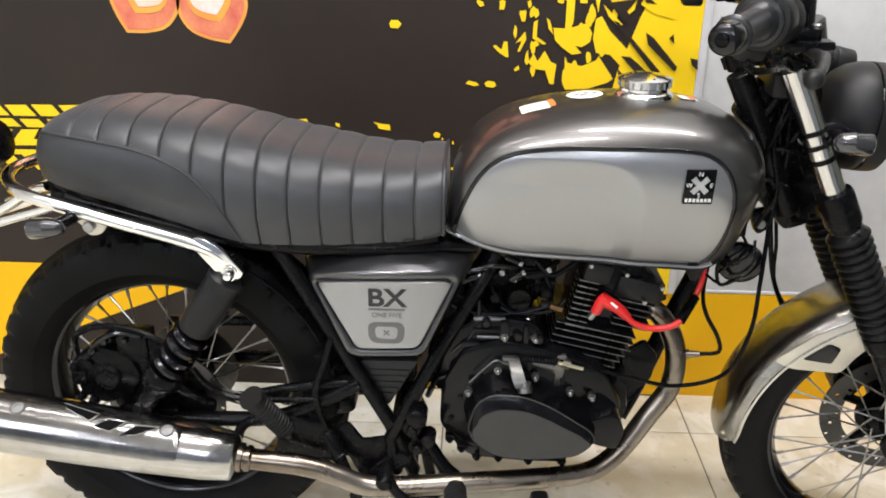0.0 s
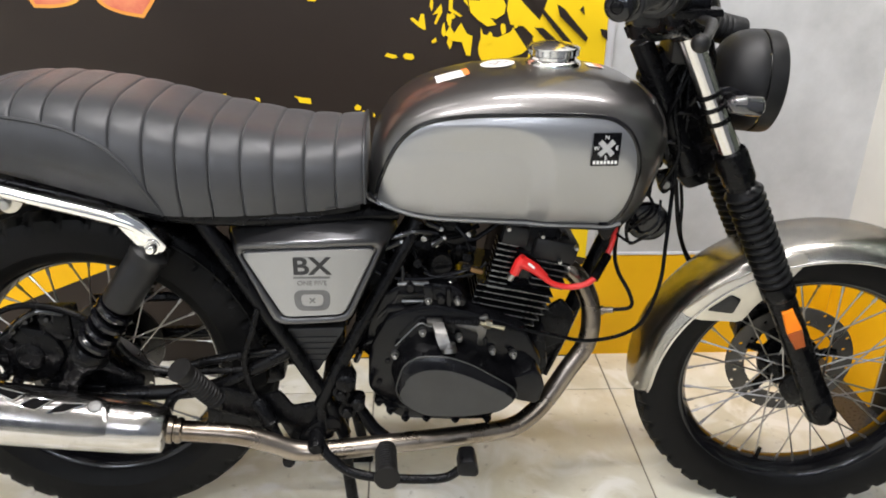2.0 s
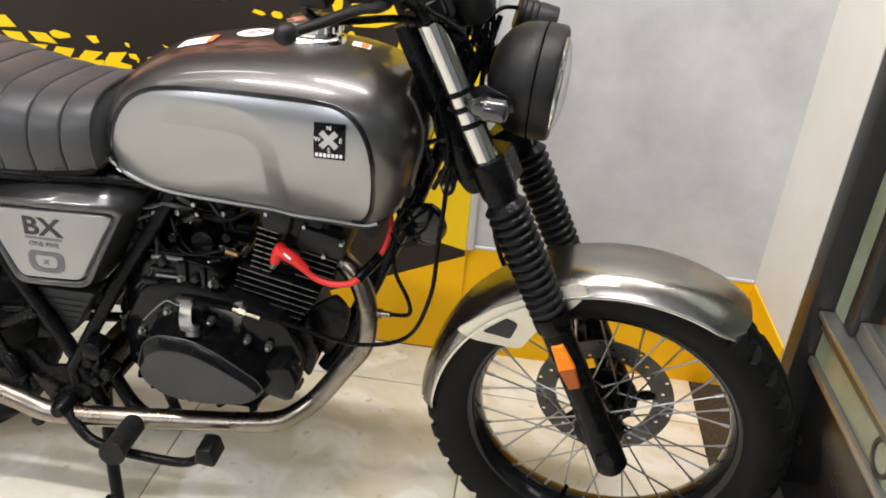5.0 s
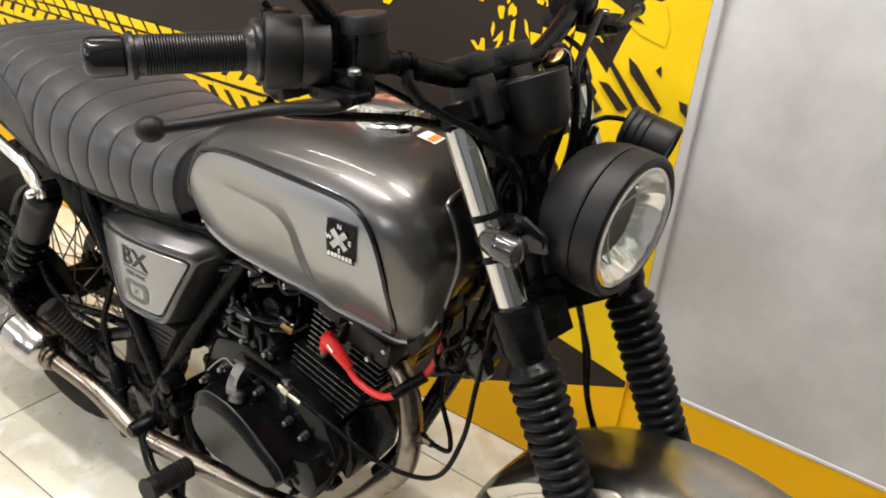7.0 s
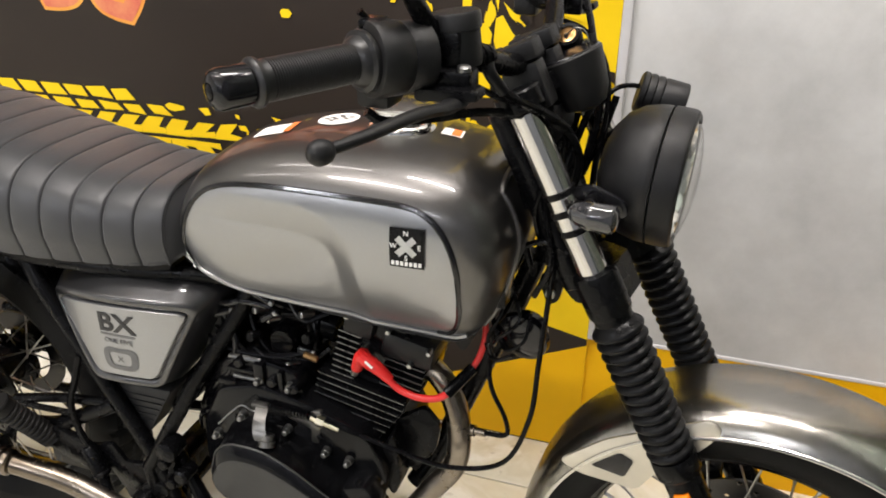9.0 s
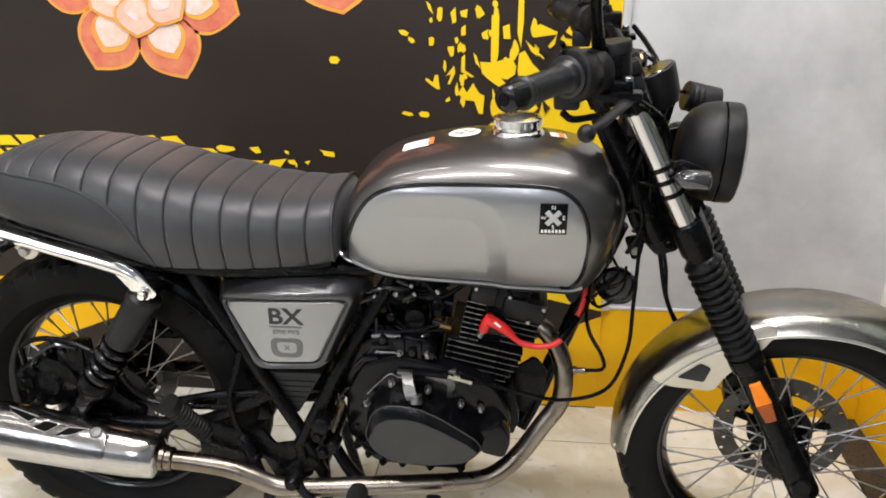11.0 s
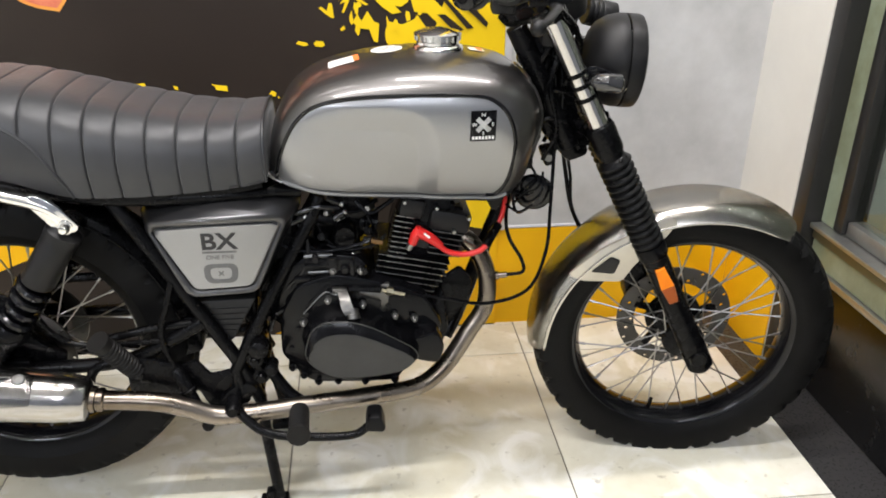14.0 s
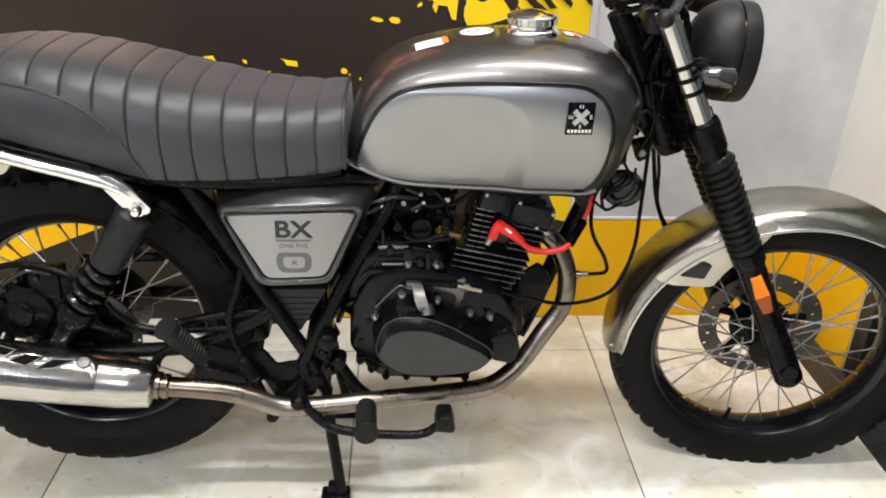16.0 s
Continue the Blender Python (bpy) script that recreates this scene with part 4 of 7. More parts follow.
for sd in (-1, 1):
    bm = bmesh.new()
    slab(bm, [(0.487, 0.868), (0.497, 0.892), (0.527, 0.905), (0.567, 0.890), (0.574, 0.872), (0.542, 0.862), (0.507, 0.855)], sd * 0.096, sd * 0.090, bev=0.001, rnd=0.008)
    for px, pz in ((0.510, 0.886), (0.560, 0.880)):
        turned(bm, (px, sd * 0.100, pz), (px, sd * 0.084, pz), [(0, 0.0065), (1, 0.0065)], 10)
    part("headlight_bracket", bm, BLACK_GLOSS, hl)


def indicator(at, facing, parent, m=None, label="smoked grey turn indicator"):
    at, f = Vector(at), Vector(facing).normalized()
    bm = bmesh.new()
    turned(bm, at - f * 0.026, at + f * 0.026, [(0, 0.004), (0.05, 0.009), (0.2, 0.0135), (0.45, 0.0160), (0.5, 0.0168), (0.56, 0.0160), (0.95, 0.0170), (1, 0.0155)], 24)
    o = part("indicator", bm, SMOKE, parent, label, m)
    bm = bmesh.new()
    turned(bm, at + f * 0.0262, at + f * 0.031, [(0, 0.0145), (0.5, 0.012), (1, 0.004)], 20)
    part("indicator_lens", bm, SMOKE, o, "smoked lens")
    return o


for sd in (-1, 1):
    indicator((0.540, sd * 0.140, 0.887), (1, 0, -0.03), bike, STEER)
    part("indicator_stem", rod((0.534, sd * 0.140, 0.888), (0.530, sd * 0.094, 0.886), 0.0085, 12), BLACK_SATIN, bike, m=STEER)

# instruments -----------------------------------------------------------
G0, GD = Vector((0.495, 0.010, 0.993)), Vector((-0.42, 0, 0.90)).normalized()
bm = bmesh.new()
turned(bm, G0 - GD * 0.034, G0 + GD * 0.035, [(0, 0.012), (0.08, 0.025), (0.3, 0.033), (0.75, 0.0385), (0.97, 0.0405), (1, 0.0385)], 36)
gauge = part("gauge", bm, BLACK_MATT, bike, "matt black round instrument", BAR_STEER)
bm = bmesh.new()
turned(bm, G0 + GD * 0.0352, G0 + GD * 0.037, [(0, 0.039), (1, 0.037)], 36)
part("gauge_glass", bm, BLACK_GLOSS, gauge)
bm = bmesh.new()
c0 = Vector((0.461, 0.104, 1.008))
turned(bm, c0, c0 + Vector((-0.004, -0.020, 0.024)), [(0, 0.017), (0.85, 0.0190), (1, 0.0182), (0.98, 0.0130), (0.9, 0.0120)], 24)
ign = part("ignition_lock", bm, BLACK_SATIN, bike, "", BAR_STEER)
bm = bmesh.new()
turned(bm, c0 + Vector((-0.003, -0.0165, 0.020)), c0 + Vector((-0.0038, -0.0195, 0.0234)), [(0, 0.0122), (0.8, 0.0118), (1, 0.009)], 24)
part("lock_face", bm, BRASS, ign, "brass lock face")
face = c0 + Vector((-0.0039, -0.0197, 0.0236))
part("key_slot", boxed(face.x - 0.002, face.x + 0.002, face.y - 0.007, face.y + 0.007, face.z - 0.003, face.z + 0.0012), INK, ign)
part("key_ring", tube(bmesh.new(), [face, face + Vector((0.012, -0.004, 0.010)), face + Vector((0.026, -0.006, 0.006)), face + Vector((0.034, -0.010, -0.012))], 0.0009, 6), ARM_STEEL, ign, "thin wire key ring")
bm = bmesh.new()
turned(bm, (0.534, 0.100, 0.962), (0.594, 0.112, 0.946), [(0, 0.024), (0.04, 0.027), (0.12, 0.027), (0.15, 0.0255), (0.2, 0.027), (0.28, 0.027), (0.31, 0.0255), (0.36, 0.027), (0.44, 0.027), (0.47, 0.0255), (0.52, 0.027), (0.95, 0.0275), (0.97, 0.026), (0.92, 0.023)], 28)
part("auxiliary_lamp", bm, BLACK_MATT, bike, "small ribbed black auxiliary lamp", STEER)

# handlebar -------------------------------------------------------------
bar_half = [(0.442, 0.0, 1.026), (0.442, 0.030, 1.026), (0.438, 0.080, 1.030), (0.423, 0.145, 1.050), (0.402, 0.200, 1.066), (0.351, 0.277, 1.072), (0.290, 0.407, 1.072)]
bm = bmesh.new()
tube(bm, [(x, -y, z) for x, y, z in bar_half[:0:-1]] + bar_half, 0.0128, 16)
bar = part("handlebar", bm, BLACK_SATIN, bike, "black tubular handlebar", BAR_STEER)


def on_bar(y):
    xs = [b[1] for b in bar_half]
    return Vector((float(np.interp(abs(y), xs, [b[0] for b in bar_half])), y, float(np.interp(abs(y), xs, [b[2] for b in bar_half]))))


for sd in (-1, 1):
    a, b = on_bar(sd * 0.268), on_bar(sd * 0.376)
    prof = [(0, 0.0285), (0.02, 0.0295), (0.05, 0.0290), (0.065, 0.0245), (0.10, 0.0225), (0.13, 0.0195)]
    for k in range(34):
        s = 0.14 + 0.74 * k / 34
        prof += [(s, 0.0172), (s + 0.006, 0.0187), (s + 0.015, 0.0187)]
    prof += [(0.905, 0.0180), (0.925, 0.0185), (0.935, 0.0215), (0.965, 0.0220), (0.985, 0.0205), (1, 0.018)]
    part("grip", turned(bmesh.new(), a, b, prof, 28), GRIP, bar, "black ribbed rubber grip")
    e = b + (b - a).normalized() * 0.036
    part("bar_end", turned(bmesh.new(), b, e, [(0, 0.0165), (0.05, 0.0180), (0.75, 0.0180), (0.88, 0.0165), (0.96, 0.013), (1, 0.008), (0.93, 0.0075), (0.93, 0.001)], 28), BLACK_GLOSS, bar, "glossy black bar end")
    part("bar_end_screw", turned(bmesh.new(), e - (b - a).normalized() * 0.003, e + (b - a).normalized() * 0.001, [(0, 0.0065), (0.8, 0.0065), (1, 0.004)], 12), BLACK_SATIN, bar)
    a, b = on_bar(sd * 0.214), on_bar(sd * 0.266)
    bm = bmesh.new()
    turned(bm, a, b, [(0, 0.030), (0.03, 0.0335), (0.40, 0.0345), (0.44, 0.0330), (0.48, 0.0350), (0.93, 0.0365), (0.98, 0.0350), (1, 0.031)], 32)
    box(bm, b.x - 0.020, b.x + 0.016, min(a.y, b.y) + 0.008, max(a.y, b.y) - 0.006, b.z - 0.050, b.z - 0.02, bev=0.006)
    sw = part("switch_housing", bm, BLACK_MATT, bar, "round black throttle and switch housing")
    bm = bmesh.new()
    box(bm, b.x - 0.012, b.x + 0.012, a.y - 0.016 + sd * 0.030, a.y + 0.008 + sd * 0.030, a.z + 0.030, a.z + 0.040, bev=0.003)
    tube(bm, [(b.x - 0.006, a.y + sd * 0.034, a.z + 0.036), (b.x - 0.012, a.y + sd * 0.040, a.z + 0.046)], [0.003, 0.004], 8, smooth=False)
    part("switch", bm, BLACK_SATIN, sw)
    p = on_bar(sd * 0.200)
    bm = bmesh.new()
    box(bm, p.x - 0.016, p.x + 0.028, p.y - 0.014, p.y + 0.014, p.z - 0.022, p.z + 0.026, bev=0.005)
    box(bm, p.x + 0.006, p.x + 0.044, p.y - 0.014 + sd * 0.014, p.y + 0.014 + sd * 0.014, p.z - 0.034, p.z - 0.008, bev=0.004)
    slab(bm, [(p.x - 0.006, p.z - 0.036), (p.x + 0.058, p.z - 0.030), (p.x + 0.056, p.z - 0.020), (p.x - 0.008, p.z - 0.024)], p.y + sd * 0.034 - 0.010, p.y + sd * 0.034 + 0.014, bev=0.002, rnd=0.004)
    pc = part("lever_perch", bm, BLACK_SATIN, bar, "black lever perch")
    part("perch_bolt", turned(bmesh.new(), (p.x + 0.036, p.y + sd * 0.022, p.z - 0.008), (p.x + 0.036, p.y + sd * 0.022, p.z - 0.002), [(0, 0.007), (0.7, 0.007), (1, 0.005)], 10), ALLOY_DARK, pc)
    piv = p + Vector((0.034, sd * 0.022, -0.028))
    tip = Vector((0.390, sd * 0.405, 1.034))
    bm = bmesh.new()
    line = spline([piv, piv.lerp(tip, 0.16) + Vector((0.006, 0, -0.006)), piv.lerp(tip, 0.45) + Vector((0.012, 0, 0.003)), piv.lerp(tip, 0.8) + Vector((0.008, 0, 0.002)), tip], 6)
    rows = []
    for i, q in enumerate(line):
        t = i / (len(line) - 1)
        wide, thick = float(np.interp(t, [0, 0.12, 0.3, 1], [0.0135, 0.0135, 0.0085, 0.0062])), float(np.interp(t, [0, 0.2, 1], [0.0070, 0.0062, 0.0050]))
        rows.append([q + Vector((wide * math.cos(c), 0, thick * math.sin(c))) for c in [2 * math.pi * k / 12 for k in range(12)]])
    loft(bm, rows)
    turned(bm, tip - Vector((-0.002, sd * 0.011, 0)), tip + Vector((-0.004, sd * 0.013, 0)), [(0, 0.004), (0.12, 0.0080), (0.3, 0.0105), (0.5, 0.0114), (0.7, 0.0105), (0.88, 0.0080), (1, 0.004)], 18)
    part("lever", bm, BLACK_MATT, bar, "black ball-ended hand lever")
    m0 = p + Vector((-0.004, sd * 0.010, 0.020))
    bm = bmesh.new()
    tube(bm, [m0, m0 + Vector((-0.003, sd * 0.010, 0.018)), m0 + Vector((-0.008, sd * 0.045, 0.062)), m0 + Vector((-0.012, sd * 0.10, 0.14)), m0 + Vector((-0.01, sd * 0.13, 0.20))], [0.011, 0.010, 0.0085, 0.007, 0.0065], 12)
    turned(bm, m0 - Vector((0, 0, 0.012)), m0 + Vector((0, 0, 0.016)), [(0, 0.013), (0.7, 0.013), (1, 0.011)], 6)
    st = part("mirror_stem", bm, BLACK_SATIN, bar, "black mirror stem")
    c = m0 + Vector((-0.01, sd * 0.15, 0.235))
    part("mirror", turned(bmesh.new(), c + Vector((0.022, 0, 0.0)), c + Vector((-0.006, 0, 0.0)), [(0, 0.010), (0.3, 0.040), (0.7, 0.052), (1, 0.053)], 32), BLACK_SATIN, st, "round black mirror")
p = on_bar(-0.190) + Vector((0.004, 0, -0.014))
bm = bmesh.new()
turned(bm, p + Vector((0.012, 0.0, 0.006)), p + Vector((0.006, 0.0, 0.058)), [(0, 0.021), (0.1, 0.0225), (0.66, 0.0225), (0.68, 0.0245), (0.95, 0.0245), (1, 0.0225)], 32)
part("brake_reservoir", bm, BLACK_MATT, bar, "round black brake fluid reservoir")
bm = rod((0.414, -0.182, 1.056), (0.428, -0.146, 1.054), 0.0115, 16)
turned(bm, (0.426, -0.150, 1.054), (0.433, -0.134, 1.054), [(0, 0.0135), (0.35, 0.0135), (0.36, 0.009), (0.6, 0.009), (0.62, 0.0115), (1, 0.010)], 12)
part("master_cylinder", bm, BLACK_SATIN, bar)
for sd in (-1, 1):
    bm = bmesh.new()
    box(bm, -0.022, 0.024, sd * 0.035 - 0.0155, sd * 0.035 + 0.0155, -0.056, -0.001, bev=0.004)
    box(bm, -0.028, 0.028, sd * 0.035 - 0.0170, sd * 0.035 + 0.0170, 0.001, 0.023, bev=0.0035)
    for fx in (-0.019, 0.019):
        turned(bm, (fx, sd * 0.035, 0.020), (fx, sd * 0.035, 0.0250), [(0, 0.006), (0.7, 0.006), (1, 0.004)], 10)
    part("bar_clamp", bm, BLACK_MATT, bike, "black handlebar clamp", BAR_STEER @ Matrix.Translation((0.440, -0.018, 1.025)) @ Matrix.Rotation(radians(-25), 4, "Y"))

for pts, r in (([(0.352, -0.262, 1.020), (0.366, -0.250, 1.008), (0.395, -0.212, 1.003), (0.425, -0.155, 0.996), (0.450, -0.112, 0.985), (0.480, -0.080, 0.971), (0.505, -0.062, 0.952), (0.515, -0.04, 0.91), (0.495, -0.01, 0.84), (0.47, 0.0, 0.78)], 0.0052),
               ([(0.430, -0.142, 1.052), (0.438, -0.150, 1.040), (0.450, -0.144, 1.020), (0.466, -0.120, 1.001), (0.484, -0.090, 0.983), (0.504, -0.062, 0.956), (0.510, -0.03, 0.91), (0.490, 0.0, 0.84), (0.47, 0.01, 0.78)], 0.0050),
               ([(0.400, -0.192, 1.044), (0.420, -0.166, 1.030), (0.444, -0.128, 1.006), (0.470, -0.085, 0.984), (0.497, -0.050, 0.950), (0.490, -0.02, 0.90)], 0.0036),
               ([(0.452, 0.186, 1.068), (0.474, 0.132, 1.048), (0.495, 0.078, 1.022), (0.508, 0.066, 0.985), (0.512, 0.060, 0.93), (0.50, 0.05, 0.86)], 0.0048),
               ([(0.430, 0.150, 1.036), (0.468, 0.128, 1.030), (0.500, 0.098, 1.010), (0.516, 0.084, 0.975), (0.518, 0.072, 0.92), (0.50, 0.06, 0.86)], 0.0036),
               ([(0.560, 0.122, 0.960), (0.545, 0.116, 0.966), (0.526, 0.098, 0.966), (0.512, 0.080, 0.950), (0.508, 0.070, 0.91)], 0.0034)):
    part("control_cable", tube(bmesh.new(), pts, r, 8), BLACK_SATIN, bike, m=BAR_STEER)
part("boot_sleeve", tube(bmesh.new(), [(0.434, -0.147, 1.046), (0.440, -0.150, 1.036), (0.452, -0.142, 1.017)], [0.0075, 0.0070, 0.0062], 10), BOOT, bike, m=BAR_STEER)

# ---- frame, engine and rear of the motorcycle ----
for sd in (-1, 1):
    y = sd * 0.098
    bm = bmesh.new()
    tube(bm, [(-0.325, y * 0.9, 0.675), (-0.298, y, 0.636), (-0.143, y, 0.347), (-0.103, y, 0.246)], 0.0135, 12, smooth=False)
    part("frame_tube", bm, FRAME_BLACK, bike, "black frame tube")
    bm = bmesh.new()
    tube(bm, [(0.034, sd * 0.032, 0.650), (0.018, sd * 0.040, 0.614), (-0.060, sd * 0.074, 0.480), (-0.143, sd * 0.108, 0.322), (-0.134, sd * 0.106, 0.25)], 0.0125, 12, smooth=False)
    part("frame_tube", bm, FRAME_BLACK, bike)
    bm = bmesh.new()
    tube(bm, [(0.0, y * 0.45, 0.668), (-0.06, y * 0.6, 0.672), (-0.14, y * 0.85, 0.676), (-0.32, y, 0.682), (-0.46, y, 0.705), (-0.66, y * 0.9, 0.752)], 0.0125, 12)
    part("seat_rail", bm, FRAME_BLACK, bike)
    bm = bmesh.new()
    tube(bm, [(-0.195, sd * 0.100, 0.430), (-0.26, sd * 0.104, 0.395), (-0.34, sd * 0.106, 0.358), (-0.46, sd * 0.108, 0.350), (-0.60, sd * 0.108, 0.352)], 0.0135, 12)
    tube(bm, [(-0.215, sd * 0.100, 0.428), (-0.30, sd * 0.104, 0.420), (-0.40, sd * 0.106, 0.398)], 0.0085, 10)
    box(bm, -0.625, -0.515, sd * 0.108 - 0.008, sd * 0.108 + 0.008, 0.333, 0.372, bev=0.004)
    turned(bm, (-0.557, sd * 0.130, 0.352), (-0.557, sd * 0.09, 0.352), [(0, 0.012), (0.2, 0.016), (1, 0.016)], 16)
    part("swingarm", bm, FRAME_BLACK, bike, "black swingarm")
    # shock absorber
    T, B = Vector((-0.388, sd * 0.128, 0.652)), Vector((-0.566, sd * 0.128, 0.388))
    ax = (B - T).normalized()
    L = (B - T).length
    body = part("shock_absorber", turned(bmesh.new(), T + ax * 0.012, T + ax * 0.134, [(0, 0.020), (0.04, 0.0285), (0.06, 0.0315), (0.16, 0.0315), (0.17, 0.0295), (0.24, 0.0295), (0.25, 0.0300), (0.94, 0.030), (1, 0.0275)], 28), BLACK_MATT, bike, "black rear shock absorber with exposed spring")
    bm = bmesh.new()
    pts = []
    d, u, v = frame_of(ax)
    for k in range(81):
        a = 2 * math.pi * k / 80 * 4.2
        pts.append(T + ax * (0.136 + 0.098 * k / 80) + 0.0262 * (math.cos(a) * u + math.sin(a) * v))
    tube(bm, pts, 0.0074, 8, smooth=False)
    part("spring", bm, BLACK_GLOSS, body, "black coil spring")
    part("damper_rod", rod(T + ax * 0.13, T + ax * (L - 0.01), 0.019, 16), BLACK_GLOSS, body)
    bm = bmesh.new()
    turned(bm, T + ax * 0.232, T + ax * 0.272, [(0, 0.030), (0.2, 0.034), (0.5, 0.034), (1, 0.026)], 24)
    turned(bm, B + Vector((0, -sd * 0.016, 0)), B + Vector((0, sd * 0.016, 0)), [(0, 0.016), (1, 0.016)], 20)
    tube(bm, [T + ax * 0.265, B], [0.022, 0.017], 12, smooth=False)
    part("shock_foot", bm, BLACK_SATIN, body)
    part("shock_eye", turned(bmesh.new(), T + Vector((0, -sd * 0.018, 0)), T + Vector((0, sd * 0.014, 0)), [(0, 0.018), (1, 0.018)], 20), BLACK_SATIN, body)
    part("shock_nut", turned(bmesh.new(), T + Vector((0, sd * 0.016, 0)), T + Vector((0, sd * 0.036, 0)), [(0, 0.0125), (0.25, 0.0125), (0.27, 0.0095), (0.7, 0.009), (0.95, 0.006), (1, 0.001)], 16), CHROME, body, "chrome dome nut")

bm = bmesh.new()
tube(bm, [(0.455, 0.040, 0.74), (0.415, 0.060, 0.62), (0.387, 0.060, 0.55), (0.348, 0.052, 0.45), (0.309, 0.040, 0.35), (0.280, 0.02, 0.30)], 0.0165, 14)
part("down_tube", bm, FRAME_BLACK, bike, "black front frame tube")

# side covers, bowed outwards round an upright axis, sheared to fit the camera's view


def bowed(ob, side):
    for v in ob.data.vertices:
        b = 0.027 * ((v.co.x + 0.150) / 0.114) ** 2 + 0.004
        v.co += Vector((-0.15 * b, -side * b, -0.47 * b))


OUTER = [(-0.290, 0.668), (0.014, 0.678), (-0.078, 0.490), (-0.206, 0.484)]
RIM = [(-0.274, 0.648), (-0.013, 0.656), (-0.082, 0.502), (-0.207, 0.497)]
INNER = [(-0.260, 0.634), (-0.029, 0.641), (-0.090, 0.514), (-0.195, 0.510)]


def dense(ring, gap=0.006):
    """The same outline with points close enough together to follow the bow."""
    out = []
    for p, q in zip(ring, ring[1:] + ring[:1]):
        n = max(1, int((q - p).length / gap))
        out += [p.lerp(q, k / n) for k in range(n)]
    return out


def level_ring(corners, r, n=120):
    """A rounded outline with n evenly spread points, begun at its first corner."""
    pts = dense(rounded(corners, r), 0.0015)
    return [pts[int(k * len(pts) / n)] for k in range(n)]


for sd in (-1, 1):
    bm = bmesh.new()
    ro, rr, ri = level_ring(OUTER, 0.022), level_ring(RIM, 0.018), level_ring(INNER, 0.012)
    blend = lambda a, b, t: [p.lerp(q, t) for p, q in zip(a, b)]
    loft(bm, [[(p.x, sd * yy, p.y) for p in ln] for ln, yy in ((ro, 0.055), (ro, 0.092), (blend(ro, rr, 0.5), 0.112), (blend(ro, rr, 0.9), 0.1250), (rr, 0.1290), (blend(rr, ri, 0.25), 0.1303), (blend(rr, ri, 0.7), 0.1290), (blend(rr, ri, 0.9), 0.1255), (ri, 0.1215))])
    cov = part("side_cover", bm, COVER_DARK, bike, "dark grey side cover with silver panel", sharp=60)
    bowed(cov, sd)
    bm = bmesh.new()
    mid = sum(ri, Vector((0, 0))) / len(ri)
    fan = [[mid.lerp(p, t) for p in ri] for t in (0.02, 0.12, 0.25, 0.4, 0.55, 0.7, 0.85, 0.955, 0.975)]
    loft(bm, [[(p.x, sd * yy, p.y) for p in ln] for ln, yy in zip(fan, [0.1295] * 8 + [0.128])] + [[(p.x, sd * 0.121, p.y) for p in fan[-1]]])
    pn = part("cover_panel", bm, SILVER, cov, "silver-grey panel with printed lettering")
    bowed(pn, sd)
    bm = bmesh.new()
    slab(bm, [(-0.208, 0.466), (-0.094, 0.468), (-0.146, 0.378), (-0.157, 0.378)], sd * 0.088, sd * 0.04, bev=0.003, rnd=0.006)
    vt = part("lower_cover", bm, LOUVRE, bike, "black louvred lower side cover")
    for k in range(5):
        z = 0.449 - k * 0.0118
        w = 0.043 - k * 0.0072
        part("louvre", boxed(-0.151 - w, -0.151 + w, min(sd * 0.0902, sd * 0.086), max(sd * 0.0902, sd * 0.086), z - 0.0012, z + 0.0012, bev=0.0006), LOUVRE, vt)
    if sd < 0:
        up = pose(0, 0, 0, 90, 0, 0)
        def on_panel(ob):
            ob.data.transform(ob.matrix_basis)
            ob.matrix_basis = Matrix()
            bowed(ob, sd)
        on_panel(lettering("lettering", "BX", 0.0475, INK, pn, Matrix.Translation((-0.1425, -0.1303, 0.6065)) @ up @ Matrix.Diagonal((1.06, 0.92, 1, 1)), 0.0003, 0.0011))
        on_panel(lettering("lettering", "ONE FIVE", 0.0118, INK_GREY, pn, Matrix.Translation((-0.1425, -0.1303, 0.5765)) @ up @ Matrix.Diagonal((1.0, 1, 1, 1)), 0.0003))
        bm = bmesh.new()
        for k in range(12):
            box(bm, -0.1725 + 0.005 * k, -0.1675 + 0.005 * k, -0.1303, -0.1294, 0.5853, 0.5886)
        ring_out, ring_in = rounded([(-0.172, 0.525), (-0.115, 0.525), (-0.112, 0.564), (-0.175, 0.564)], 0.016), rounded([(-0.161, 0.533), (-0.126, 0.533), (-0.124, 0.556), (-0.163, 0.556)], 0.009)
        a = [bm.verts.new((p.x, -0.1304, p.y)) for p in ring_out]
        b = [bm.verts.new((p.x, -0.1304, p.y)) for p in ring_in]
        for i in range(len(a)):
            j = (i + 1) % len(a)
            bm.faces.new((a[i], a[j], b[j], b[i]))
        for s in (1, -1):
            sheet(bm, [[(-0.1435 + e * 0.0045 - 0.0008, -0.1304 - 0.0003 * s, 0.5445 + s * e * 0.0045 + s * 0.0008), (-0.1435 + e * 0.0045 + 0.0008, -0.1304 - 0.0003 * s, 0.5445 + s * e * 0.0045 - s * 0.0008)] for e in (-1, 1)])
        bowed(part("printed_mark", bm, INK_GREY, pn), sd)

# engine ----------------------------------------------------------------
bm = bmesh.new()
slab(bm, [(-0.055, 0.340), (-0.052, 0.430), (-0.015, 0.500), (0.055, 0.520), (0.125, 0.505), (0.225, 0.470), (0.262, 0.400), (0.255, 0.350), (0.205, 0.335), (0.170, 0.298), (0.110, 0.290), (0.010, 0.296)], -0.100, 0.100, bev=0.008, rnd=0.02)
